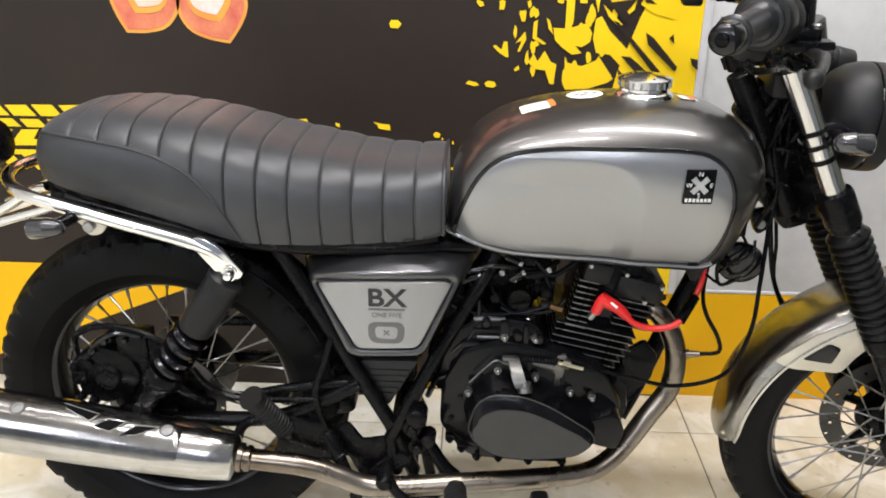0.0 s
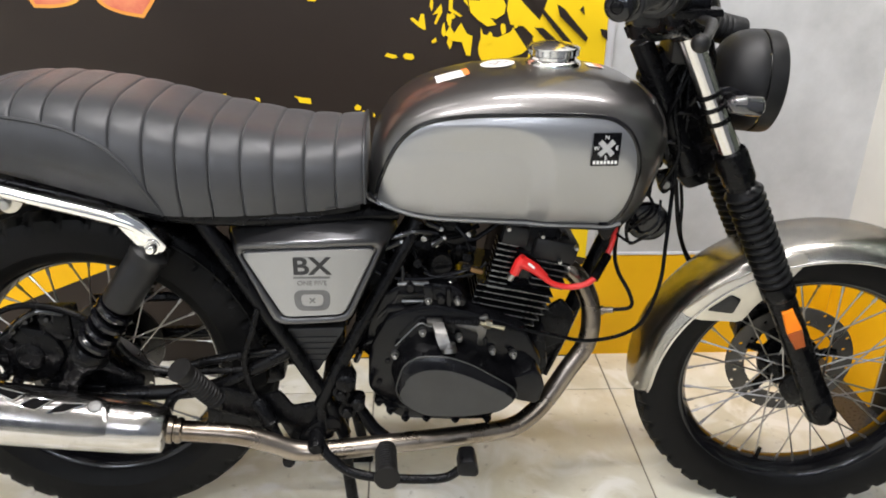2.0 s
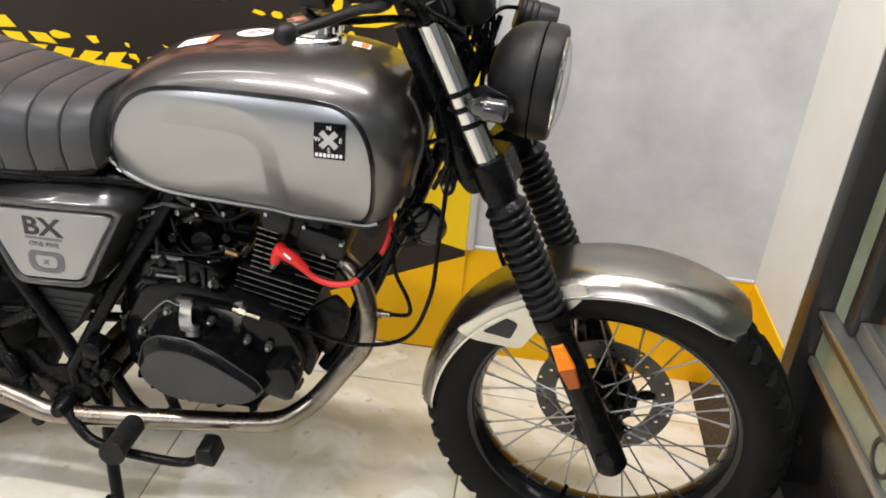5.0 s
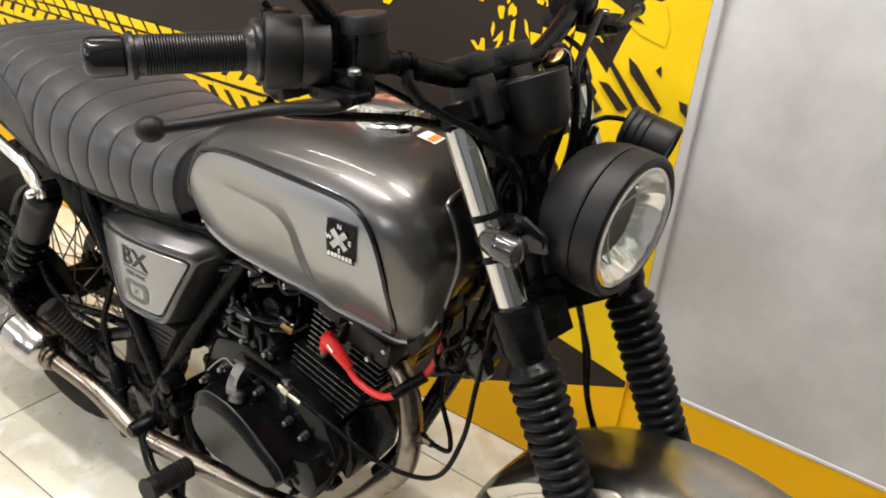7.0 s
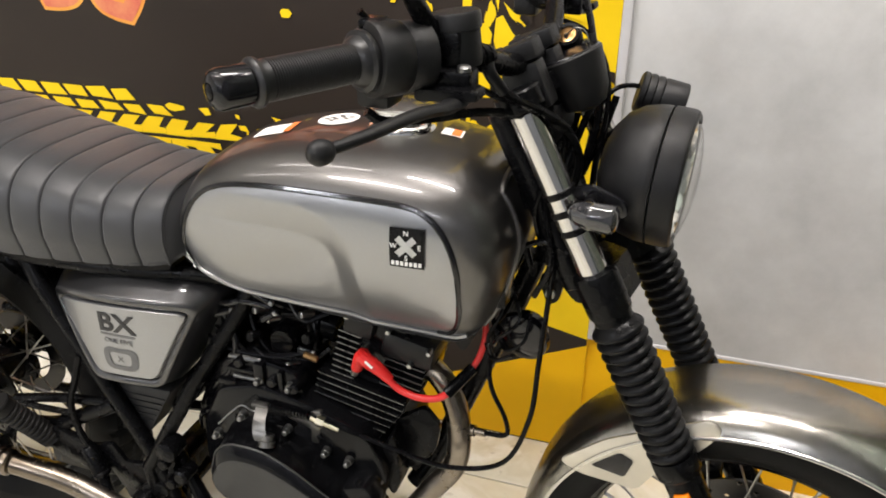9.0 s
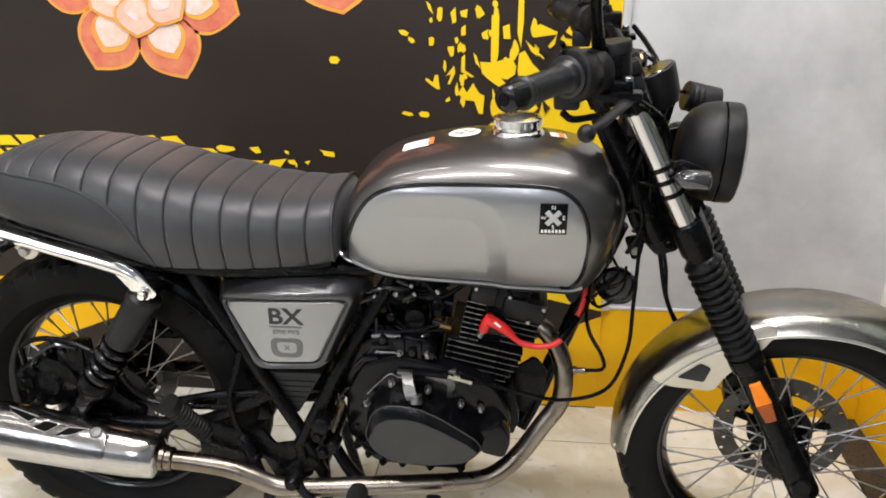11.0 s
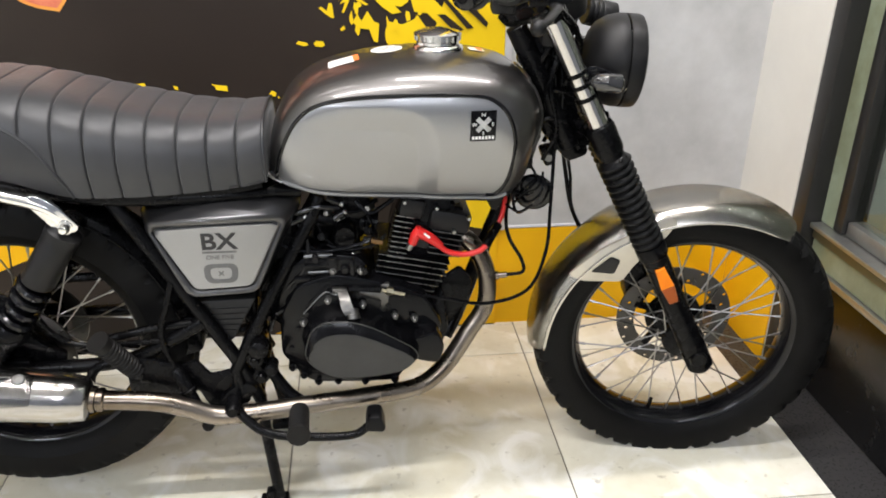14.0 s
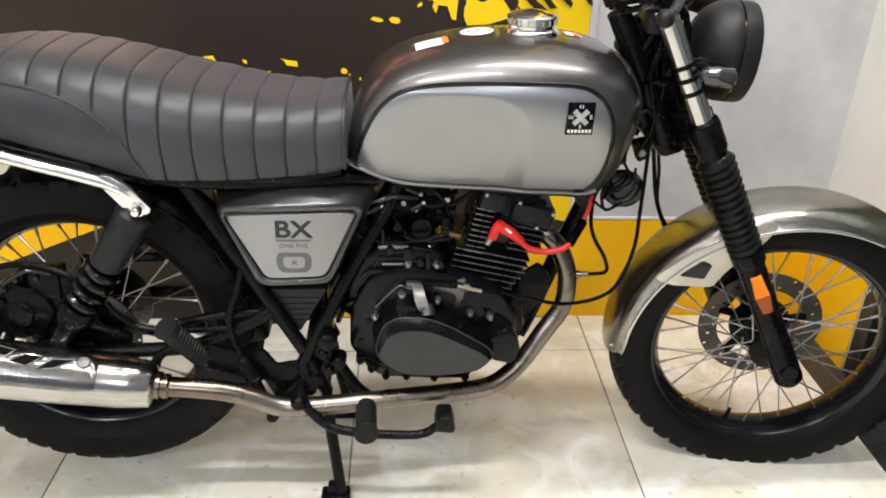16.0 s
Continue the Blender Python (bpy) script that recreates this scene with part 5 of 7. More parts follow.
eng = part("engine", bm, ENGINE, bike, "black air-cooled single-cylinder engine", deeper(1.024))
FLANGE = [(-0.030, 0.330), (-0.034, 0.380), (-0.018, 0.426), (0.020, 0.466), (0.078, 0.480), (0.138, 0.470), (0.200, 0.432), (0.232, 0.402), (0.236, 0.356), (0.205, 0.334), (0.182, 0.312), (0.168, 0.290), (0.105, 0.289), (0.045, 0.293), (0.005, 0.296), (-0.018, 0.312)]
bm = bmesh.new()
slab(bm, FLANGE, -0.122, -0.096, bev=0.006, rnd=0.014)
housing = part("clutch_housing", bm, ENGINE, eng, "black clutch housing with bolted rim", deeper(1.022))
bm = bmesh.new()
slab(bm, [(a + (0.10 - a) * 0.16, b + (0.385 - b) * 0.16) for a, b in FLANGE], -0.138, -0.118, bev=0.007, rnd=0.014)
for a0, b0, a1, b1 in ((0.020, 0.452, 0.060, 0.468), (0.110, 0.462, 0.150, 0.448), (0.165, 0.430, 0.205, 0.405), (-0.016, 0.345, -0.014, 0.400)):
    tube(bm, [(a0, -0.136, b0), (a1, -0.136, b1)], 0.005, 8, smooth=False)
part("housing_step", bm, ENGINE, housing, m=deeper(1.022))
bm = bmesh.new()
rim_line = rounded([(-0.005, 0.384), (0.009, 0.432), (0.033, 0.449), (0.084, 0.449), (0.129, 0.431), (0.200, 0.385), (0.210, 0.366), (0.183, 0.336), (0.113, 0.326), (0.044, 0.329), (0.005, 0.358)], 0.02)
face_line = rounded([(0.001, 0.382), (0.020, 0.412), (0.045, 0.424), (0.088, 0.424), (0.128, 0.408), (0.192, 0.374), (0.203, 0.364), (0.180, 0.341), (0.113, 0.331), (0.045, 0.334), (0.009, 0.360)], 0.02)
loft(bm, [[Vector((p.x, y, p.y)) for p in ln] for ln, y in (([a + (a - Vector((0.10, 0.38))) * 0.10 for a in rim_line], -0.098), (rim_line, -0.158), ([a * 0.82 + b * 0.18 for a, b in zip(rim_line, face_line)], -0.161), ([a * 0.15 + b * 0.85 for a, b in zip(rim_line, face_line)], -0.168), (face_line, -0.1685), (face_line, -0.1680))])
for f in bm.faces:
    f.normal_update()
    f.material_index = 0 if abs(f.normal.y) > 0.975 else 1
cover = part("clutch_cover", bm, [ENGINE_COVER, ENGINE], eng, "dark grey clutch cover", sharp=22)
bm = bmesh.new()
tube(bm, [(p.x, -0.1585, p.y) for p in rim_line] + [(rim_line[0].x, -0.1585, rim_line[0].y)], 0.0014, 6, smooth=False)
part("cover_rim", bm, ENGINE_COVER, cover)
bm = bmesh.new()
slab(bm, [(0.205, 0.345), (0.200, 0.395), (0.245, 0.410), (0.262, 0.372), (0.250, 0.335)], -0.142, -0.10, bev=0.006, rnd=0.012)
part("filter_cover", bm, ENGINE, eng)
bolts = [(-0.034, 0.333), (-0.038, 0.380), (-0.022, 0.425), (0.014, 0.470), (0.075, 0.486), (0.155, 0.468), (0.205, 0.436), (0.243, 0.400), (0.247, 0.350), (0.166, 0.288), (0.105, 0.288), (0.050, 0.292), (0.010, 0.293), (-0.018, 0.310)]
bolt_me = None
for i, (bx, bz) in enumerate(bolts):
    if bolt_me is None:
        bm = bmesh.new()
        turned(bm, (0, 0.012, 0), (0, -0.026, 0), [(0, 0.0090), (0.52, 0.0082), (0.55, 0.0046), (0.72, 0.0046), (0.75, 0.0034)], 12)
        o = part("cover_bolt", bm, ENGINE, eng, m=deeper(1.022) @ pose(bx, -0.114, bz))
        bolt_me = o.data
    else:
        shared("cover_bolt", bolt_me, eng, deeper(1.022) @ pose(bx * 0.96 + 0.004, -0.114, 0.385 + (bz - 0.385) * 0.95))
screw_me = None
for bx, by, bz in ((0.042, -0.104, 0.464), (-0.007, -0.104, 0.418), (0.108, -0.088, 0.442), (0.053, -0.066, 0.507), (0.106, -0.066, 0.505), (0.208, -0.086, 0.405), (0.253, -0.078, 0.368), (0.015, -0.106, 0.381), (0.170, -0.084, 0.412)):
    if screw_me is None:
        o = part("bright_screw", turned(bmesh.new(), (0, 0.01, 0), (0, -0.008, 0), [(0, 0.0072), (0.5, 0.0066), (0.52, 0.0046), (0.9, 0.0046), (1, 0.003)], 10), ALLOY_DARK, bike, "alloy screw head", pose(bx, by, bz))
        screw_me = o.data
    else:
        shared("bright_screw", screw_me, bike, pose(bx, by, bz))
# upper crankcase and gearbox shapes
bm = bmesh.new()
slab(bm, [(-0.060, 0.425), (-0.050, 0.520), (0.020, 0.560), (0.110, 0.545), (0.130, 0.490), (0.05, 0.45)], -0.085, 0.085, bev=0.008, rnd=0.018)
turned(bm, (-0.015, -0.092, 0.455), (-0.015, 0.0, 0.455), [(0, 0.020), (0.05, 0.025), (1, 0.025)], 24)
for x0, x1, z0, z1 in ((-0.02, 0.012, 0.50, 0.512), (0.03, 0.10, 0.492, 0.500), (0.045, 0.062, 0.50, 0.552), (0.085, 0.094, 0.49, 0.545), (0.0, 0.05, 0.530, 0.538)):
    box(bm, x0, x1, -0.094, -0.05, z0, z1, bev=0.003)
for x, z in ((0.022, 0.548), (0.076, 0.524), (0.010, 0.486), (0.112, 0.520)):
    turned(bm, (x, -0.098, z), (x, -0.06, z), [(0, 0.006), (0.06, 0.0085), (1, 0.009)], 12)
part("upper_crankcase", bm, ENGINE, eng)

CYL0, CYLD = Vector((0.190, 0, 0.440)), Vector((0.21, 0, 0.978)).normalized()
CYLX = Vector((CYLD.z, 0, -CYLD.x))


def cyl(a, y, h):
    return CYL0 + CYLX * a + Vector((0, y, 0)) + CYLD * h


def block(bm, a0, a1, y0, y1, h0, h1, bev=0.003):
    c = Matrix(((CYLX.x, 0, CYLD.x, CYL0.x), (0, 1, 0, 0), (CYLX.z, 0, CYLD.z, CYL0.z), (0, 0, 0, 1)))
    t = bmesh.new()
    box(t, a0, a1, y0, y1, h0, h1, bev=bev)
    t.transform(c)
    me = bpy.data.meshes.new("tmp")
    t.to_mesh(me)
    t.free()
    bm.from_mesh(me)
    bpy.data.meshes.remove(me)
    return bm


def bare_edges(bm):
    """Machined bright rims on a black fin."""
    for f in bm.faces:
        f.normal_update()
        f.material_index = 1 if abs(f.normal.dot(CYLD)) < 0.5 else 0
    return bm


part("cylinder", block(bmesh.new(), -0.048, 0.048, -0.048, 0.048, -0.02, 0.22), ENGINE, eng)
for k in range(8):
    fin_bm = bmesh.new()
    block(fin_bm, -0.071, min(0.068, 0.040 + 0.0052 * k), -0.080, 0.080, -0.0010, 0.0010, bev=0.0007)
    part("cooling_fin", bare_edges(fin_bm), [FIN_BLACK, ENGINE_FIN], eng, "thin black cooling fin", deeper(1.008) @ Matrix.Translation(CYLD * (0.008 + 0.0125 * k)))
fin_bm = bmesh.new()
block(fin_bm, 0.022, 0.084, -0.070, 0.072, -0.0014, 0.0014, bev=0.0008)
fin2 = part("head_fin", bare_edges(fin_bm), [FIN_BLACK, FIN_EDGE], eng, m=deeper(1.008) @ Matrix.Translation(CYLD * 0.110))
for k in range(1, 5):
    shared("head_fin", fin2.data, eng, deeper(1.008) @ Matrix.Translation(CYLD * (0.110 + 0.0115 * k)))
fin_bm = bmesh.new()
block(fin_bm, -0.056, -0.020, -0.088, -0.050, -0.0013, 0.0013, bev=0.0008)
fin3 = part("tunnel_fin", bare_edges(fin_bm), [FIN_BLACK, ENGINE_FIN], eng, m=deeper(1.02) @ Matrix.Translation(CYLD * 0.098))
for k in range(1, 9):
    shared("tunnel_fin", fin3.data, eng, deeper(1.02) @ Matrix.Translation(CYLD * (0.098 + 0.0105 * k)))
part("head_casting", block(bmesh.new(), -0.050, 0.070, -0.060, 0.070, 0.100, 0.170, bev=0.010), ENGINE, eng, m=deeper(1.008))
bm = bmesh.new()
block(bm, -0.045, 0.055, -0.062, 0.062, 0.165, 0.215, bev=0.006)
block(bm, -0.020, 0.075, -0.055, 0.055, 0.175, 0.205, bev=0.006)
for a, y, h in ((-0.035, -0.064, 0.19), (0.045, -0.064, 0.195), (0.05, -0.064, 0.172), (-0.02, -0.05, 0.22)):
    q = cyl(a, y, h)
    turned(bm, q + Vector((0, -0.006, 0)), q + Vector((0, 0.02, 0)), [(0, 0.006), (0.2, 0.008), (1, 0.008)], 10)
hd = part("cylinder_head", bm, BLACK_SATIN, eng, "black cylinder head cover", deeper(1.012))
part("rocker_cover", block(bmesh.new(), -0.050, -0.004, -0.078, 0.06, 0.176, 0.214, bev=0.006), BLACK_MATT, eng, "matt black rocker cover", deeper(1.012))
part("rocker_cover", block(bmesh.new(), 0.010, 0.090, -0.074, 0.06, 0.158, 0.200, bev=0.008), BLACK_MATT, eng, "matt black rocker cover", deeper(1.012))
for a, y, h in ((-0.044, -0.080, 0.208), (0.018, -0.076, 0.205), (0.082, -0.076, 0.195), (0.060, -0.078, 0.165)):
    q = cyl(a, y, h)
    part("head_bolt", rod(q + Vector((0, -0.006, 0)), q + Vector((0, 0.02, 0)), 0.0042, 6), ALLOY, eng, "bright bolt", deeper(1.012))
bm = bmesh.new()
block(bm, 0.050, 0.095, -0.03, 0.03, 0.115, 0.158, bev=0.008)
part("exhaust_port", bm, ENGINE, eng)
# carburettor, hoses and wires behind the cylinder
bm = bmesh.new()
turned(bm, (0.140, -0.01, 0.585), (0.020, -0.01, 0.600), [(0, 0.026), (0.2, 0.026), (0.22, 0.032), (0.3, 0.032), (0.32, 0.027), (0.6, 0.030), (0.62, 0.036), (1, 0.038)], 24)
box(bm, 0.055, 0.105, -0.045, 0.03, 0.540, 0.625, bev=0.008)
turned(bm, (0.078, -0.045, 0.588), (0.078, -0.085, 0.588), [(0, 0.022), (0.8, 0.022), (1, 0.018)], 20)
carb = part("carburettor", bm, BLACK_SATIN, bike, "dark throttle body with hoses", deeper(1.045))
bm = bmesh.new()
turned(bm, (0.066, -0.070, 0.552), (0.066, -0.070, 0.592), [(0, 0.012), (0.1, 0.013), (0.9, 0.013), (1, 0.010)], 16)
part("float_bowl", bm, DISC, carb)
for pts, r in (([(0.02, -0.07, 0.640), (0.035, -0.085, 0.600), (0.07, -0.09, 0.566), (0.13, -0.088, 0.572), (0.155, -0.08, 0.59)], 0.0032),
               ([(-0.02, -0.06, 0.65), (0.0, -0.09, 0.61), (0.01, -0.095, 0.56), (-0.02, -0.09, 0.52)], 0.004),
               ([(0.03, -0.05, 0.665), (0.06, -0.08, 0.645), (0.10, -0.085, 0.64), (0.14, -0.07, 0.655)], 0.0045),
               ([(0.0, -0.092, 0.525), (0.03, -0.098, 0.548), (0.06, -0.1, 0.53), (0.10, -0.1, 0.545)], 0.0025),
               ([(-0.03, -0.09, 0.60), (0.02, -0.1, 0.575), (0.04, -0.095, 0.545)], 0.003),
               ([(0.115, -0.06, 0.635), (0.13, -0.075, 0.60), (0.125, -0.08, 0.56)], 0.0035)):
    part("hose", tube(bmesh.new(), pts, r, 8), BLACK_SATIN, carb)
for x, z in ((0.065, 0.632), (0.030, 0.560), (0.090, 0.557), (0.005, 0.562), (0.045, 0.643), (0.120, 0.650)):
    part("bright_fitting", rod((x, -0.100, z), (x + 0.012, -0.080, z - 0.003), 0.0055, 10), ALLOY, carb)
bm = bmesh.new()
box(bm, -0.17, -0.02, -0.035, 0.085, 0.52, 0.660, bev=0.012)
part("air_box", bm, BLACK_MATT, bike, "black air box")
# clutch release arm and cable holder
bm = bmesh.new()
turned(bm, (0.088, -0.108, 0.447), (0.089, -0.116, 0.430), [(0, 0.0095), (0.08, 0.0115), (0.5, 0.0115), (0.55, 0.0135), (1, 0.0135)], 18)
line = spline([(0.083, -0.122, 0.444), (0.078, -0.118, 0.454), (0.073, -0.106, 0.466), (0.069, -0.090, 0.474), (0.066, -0.080, 0.476)], 5)
loft(bm, [[p + Vector(d) for d in ((-0.010, 0, -0.003), (0.010, 0, -0.003), (0.010, 0.004, 0.003), (-0.010, 0.004, 0.003))] for p in line])
box(bm, 0.050, 0.078, -0.088, -0.076, 0.468, 0.480, bev=0.002)
arm = part("clutch_arm", bm, ARM_STEEL, bike, "cast alloy clutch arm")
bm = bmesh.new()
slab(bm, [(0.140, 0.518), (0.156, 0.520), (0.154, 0.492), (0.148, 0.460), (0.138, 0.462), (0.140, 0.485), (0.100, 0.498), (0.098, 0.506), (0.140, 0.500)], -0.146, -0.138, bev=0.002, rnd=0.004)
part("cable_holder", bm, ARM_STEEL, eng, "alloy cable holder", deeper(1.037))
bm = bmesh.new()
pts = []
for k in range(97):
    a = 2 * math.pi * k / 8
    q = Vector((0.078 + 0.062 * k / 96, -0.148, 0.514 - 0.004 * k / 96))
    pts.append(q + Vector((0, 0.0055 * math.cos(a), 0.0055 * math.sin(a))))
tube(bm, pts, 0.0014, 5, smooth=False)
part("return_spring", bm, BLACK_GLOSS, eng, m=deeper(1.035))
CABLE = [(0.05, -0.080, 0.474), (0.144, -0.075, 0.469), (0.192, -0.071, 0.458), (0.272, -0.067, 0.437), (0.356, -0.061, 0.419), (0.440, -0.053, 0.442), (0.474, -0.046, 0.522), (0.480, -0.035, 0.612), (0.484, -0.020, 0.705), (0.487, -0.010, 0.803), (0.462, 0.02, 0.95), (0.41, 0.15, 1.02)]
part("clutch_cable", tube(bmesh.new(), CABLE, 0.0038, 8), BLACK_SATIN, bike, "black clutch cable")
bm = bmesh.new()
tube(bm, [(0.145, -0.076, 0.468), (0.190, -0.073, 0.4545)], 0.0046, 10, smooth=False)
tube(bm, [(0.154, -0.075, 0.466), (0.166, -0.074, 0.462)], 0.0085, 6, smooth=False)
part("cable_adjuster", bm, ZINC, bike, "zinc cable adjuster")

for pts, r, mt in (([(-0.006, -0.096, 0.434), (0.017, -0.096, 0.460), (0.038, -0.094, 0.478), (0.054, -0.092, 0.471), (0.069, -0.090, 0.470)], 0.0013, ALLOY),
                   ([(-0.001, -0.052, 0.535), (0.026, -0.054, 0.537), (0.053, -0.052, 0.535)], 0.0045, ALLOY_DARK),
                   ([(0.006, -0.056, 0.503), (0.030, -0.058, 0.504), (0.053, -0.056, 0.503)], 0.0040, ALLOY_DARK),
                   ([(0.045, -0.052, 0.558), (0.067, -0.056, 0.550), (0.097, -0.056, 0.555), (0.127, -0.052, 0.564), (0.143, -0.050, 0.561)], 0.0022, BLACK_GLOSS)):
    part("engine_wire", tube(bmesh.new(), pts, r, 8), mt, bike)
part("brass_fitting", rod((0.128, -0.052, 0.564), (0.150, -0.050, 0.557), 0.0055, 8), BRASS, bike, "small brass fitting")

# ignition lead
bm = bmesh.new()
tube(bm, [(0.196, -0.086, 0.560), (0.206, -0.092, 0.582)], [0.006, 0.0065], 12, smooth=False)
part("spark_plug", bm, ALLOY, eng, "bright steel spark plug", deeper(1.018))
bm = bmesh.new()
tube(bm, [(0.203, -0.092, 0.574), (0.210, -0.096, 0.594), (0.218, -0.099, 0.606)], [0.0085, 0.0095, 0.0095], 12)
tube(bm, [(0.212, -0.098, 0.600), (0.236, -0.098, 0.586), (0.256, -0.096, 0.568)], [0.0115, 0.010, 0.0072], 12)
cap = part("plug_cap", bm, RED, eng, "bright red spark plug cap", deeper(1.018))
part("cap_print", boxed(0.222, 0.236, -0.1098, -0.1090, 0.594, 0.598), PAPER, cap, m=Matrix.Translation((0.229, 0, 0.596)) @ Matrix.Rotation(radians(40), 4, "Y") @ Matrix.Translation((-0.229, 0, -0.596)))
part("ignition_lead", tube(bmesh.new(), [(0.256, -0.044, 0.548), (0.278, -0.045, 0.530), (0.308, -0.046, 0.523), (0.337, -0.048, 0.529), (0.354, -0.047, 0.541)], 0.0055, 10), RED, bike, "red ignition lead")
part("lead_connector", tube(bmesh.new(), [(0.352, -0.048, 0.540), (0.382, -0.013, 0.570)], 0.009, 10, smooth=False), BLACK_SATIN, bike)
part("ignition_lead", tube(bmesh.new(), [(0.381, -0.014, 0.569), (0.391, -0.007, 0.594), (0.395, 0.0, 0.628), (0.384, 0.01, 0.672)], 0.0048, 10), RED, bike, "red ignition lead")

# exhaust ---------------------------------------------------------------
PIPE_LINE = [(0.288, 0.020, 0.541), (0.319, 0.010, 0.533), (0.347, 0.0, 0.502), (0.363, -0.012, 0.455), (0.359, -0.018, 0.390), (0.324, -0.030, 0.337), (0.287, -0.045, 0.285), (0.254, -0.060, 0.255), (0.213, -0.075, 0.237), (0.142, -0.092, 0.236),
             (-0.001, -0.118, 0.239), (-0.120, -0.135, 0.239), (-0.185, -0.141, 0.243), (-0.235, -0.146, 0.267), (-0.29, -0.151, 0.289), (-0.405, -0.164, 0.312)]
exhaust = part("exhaust_pipe", tube(bmesh.new(), PIPE_LINE, 0.0185, 20, 8), PIPE, bike, "heat-tinted steel exhaust pipe with polished silencer", sharp=70)
bm = bmesh.new()
turned(bm, (0.352, -0.072, 0.488), (0.388, -0.079, 0.493), [(0, 0.011), (0.25, 0.011), (0.26, 0.0085), (0.55, 0.0085), (0.56, 0.006), (1, 0.0055)], 14)
part("exhaust_sensor", bm, PIPE, exhaust, "alloy exhaust sensor", deeper(1.052))
part("sensor_wire", tube(bmesh.new(), [(0.386, -0.079, 0.493), (0.418, -0.082, 0.500), (0.415, -0.078, 0.525), (0.392, -0.07, 0.565), (0.385, -0.06, 0.60), (0.39, -0.05, 0.66)], 0.0036, 8), BLACK_SATIN, bike, m=deeper(1.052))
M0, MD = Vector((-0.398, -0.165, 0.313)), Vector((-1.0, -0.02, 0.162)).normalized()
bm = bmesh.new()
turned(bm, M0, M0 + MD * 0.52, [(0, 0.020), (0.004, 0.028), (0.012, 0.038), (0.017, 0.041), (0.11, 0.047), (0.30, 0.0505), (0.5, 0.052), (0.93, 0.052), (0.97, 0.050), (1, 0.040)], 48)
muf = part("silencer", bm, MUFFLER, exhaust, "polished stainless steel silencer", sharp=50)
bm = bmesh.new()
turned(bm, M0 - MD * 0.022, M0 + MD * 0.006, [(0, 0.0195), (0.1, 0.023), (0.35, 0.023), (0.4, 0.0205), (0.5, 0.0205), (0.55, 0.025), (1, 0.025)], 24)
part("silencer_clamp", bm, PIPE, exhaust)


SLOT = material("slot_shadow", (0.003, 0.003, 0.003), 0.6, var=0.1, scale=30, spec=0.05)


def heat_shield():
    d, u, v = frame_of(MD)
    up = (Vector((0, 0, 1)) - MD * MD.z).normalized()
    near = up.cross(MD).normalized()
    if near.y > 0:
        near = -near

    def on(s, a, lift=0.0):
        r = float(np.interp(s / 0.52, [0, 0.016, 0.11, 0.30, 0.5, 1], [0.03, 0.041, 0.047, 0.0505, 0.052, 0.052])) + 0.003 + lift
        return M0 + MD * s + r * (math.cos(a) * near + math.sin(a) * up)
    bm = bmesh.new()
    rows = [[on(s, radians(a)) for a in np.linspace(8 + 10 * max(0, (0.13 - s)) / 0.06, float(np.interp(s, [0.095, 0.131, 0.16, 0.219, 0.303, 0.354, 0.405], [80, 81, 82, 89, 101, 95, 90])), 16)] for s in np.linspace(0.095, 0.50, 40)]
    sheet(bm, rows)
    bmesh.ops.solidify(bm, geom=bm.faces[:], thickness=0.0016)
    sh = part("heat_shield", bm, MUFFLER, muf, "polished heat shield with dark slots", sharp=50)
    for s, a in ((0.119, 66), (0.364, 63)):
        p, q = on(s, radians(a), -0.002), on(s, radians(a), 0.004)
        part("shield_screw", turned(bmesh.new(), p, q, [(0, 0.0115), (0.5, 0.0115), (0.8, 0.0095), (0.82, 0.006), (0.6, 0.0055), (0.6, 0.001)], 20), ALLOY_DARK, muf, "alloy socket screw")
    for (s0, s1, s2, s3), (a0, a1, a2, a3) in (((0.296, 0.232, 0.245, 0.288), (87, 75, 60, 76)), ((0.216, 0.186, 0.208, 0.236), (70, 68, 47, 52)), ((0.170, 0.132, 0.164, 0.190), (65, 69, 48, 44))):
        # Dark sheet laid on the uncut shield, painting the shade inside a slot.
        bm = bmesh.new()
        sheet(bm, [[on((s0 + (s1 - s0) * i / 6) * (1 - j / 4) + (s3 + (s2 - s3) * i / 6) * j / 4, radians((a0 + (a1 - a0) * i / 6) * (1 - j / 4) + (a3 + (a2 - a3) * i / 6) * j / 4), 0.0022) for j in range(5)] for i in range(7)])
        part("slot_shade", bm, SLOT, muf)
        bm = bmesh.new()
        ring = [on(ss, radians(aa), 0.0026) for ss, aa in ((s0, a0), (s1, a1), (s2, a2), (s3, a3))]
        tube(bm, [ring[k].lerp(ring[(k + 1) % 4], t / 4) for k in range(4) for t in range(4)], 0.0011, 6, smooth=False, closed=True)
        part("slot_edge", bm, CHROME, muf, "bright pressed edge of the slot")


heat_shield()

# pegs, pedal and stand -------------------------------------------------


def foot_peg(a, b, r, name, label):
    a, b = Vector(a), Vector(b)
    prof = [(0, r * 0.7), (0.03, r)]
    for k in range(11):
        s = 0.06 + 0.84 * k / 11
        prof += [(s, r * 0.82), (s + 0.018, r), (s + 0.055, r)]
    prof += [(0.96, r * 0.95), (0.97, r * 1.15), (1, r * 1.1)]
    p = part(name, turned(bmesh.new(), a, b, prof, 18), PEG, bike, label)
    d = (a - b).normalized()
    part("peg_mount", tube(bmesh.new(), [a, a + d * 0.035], [r * 0.8, r * 0.6], 10, smooth=False), BLACK_SATIN, p)
    return p


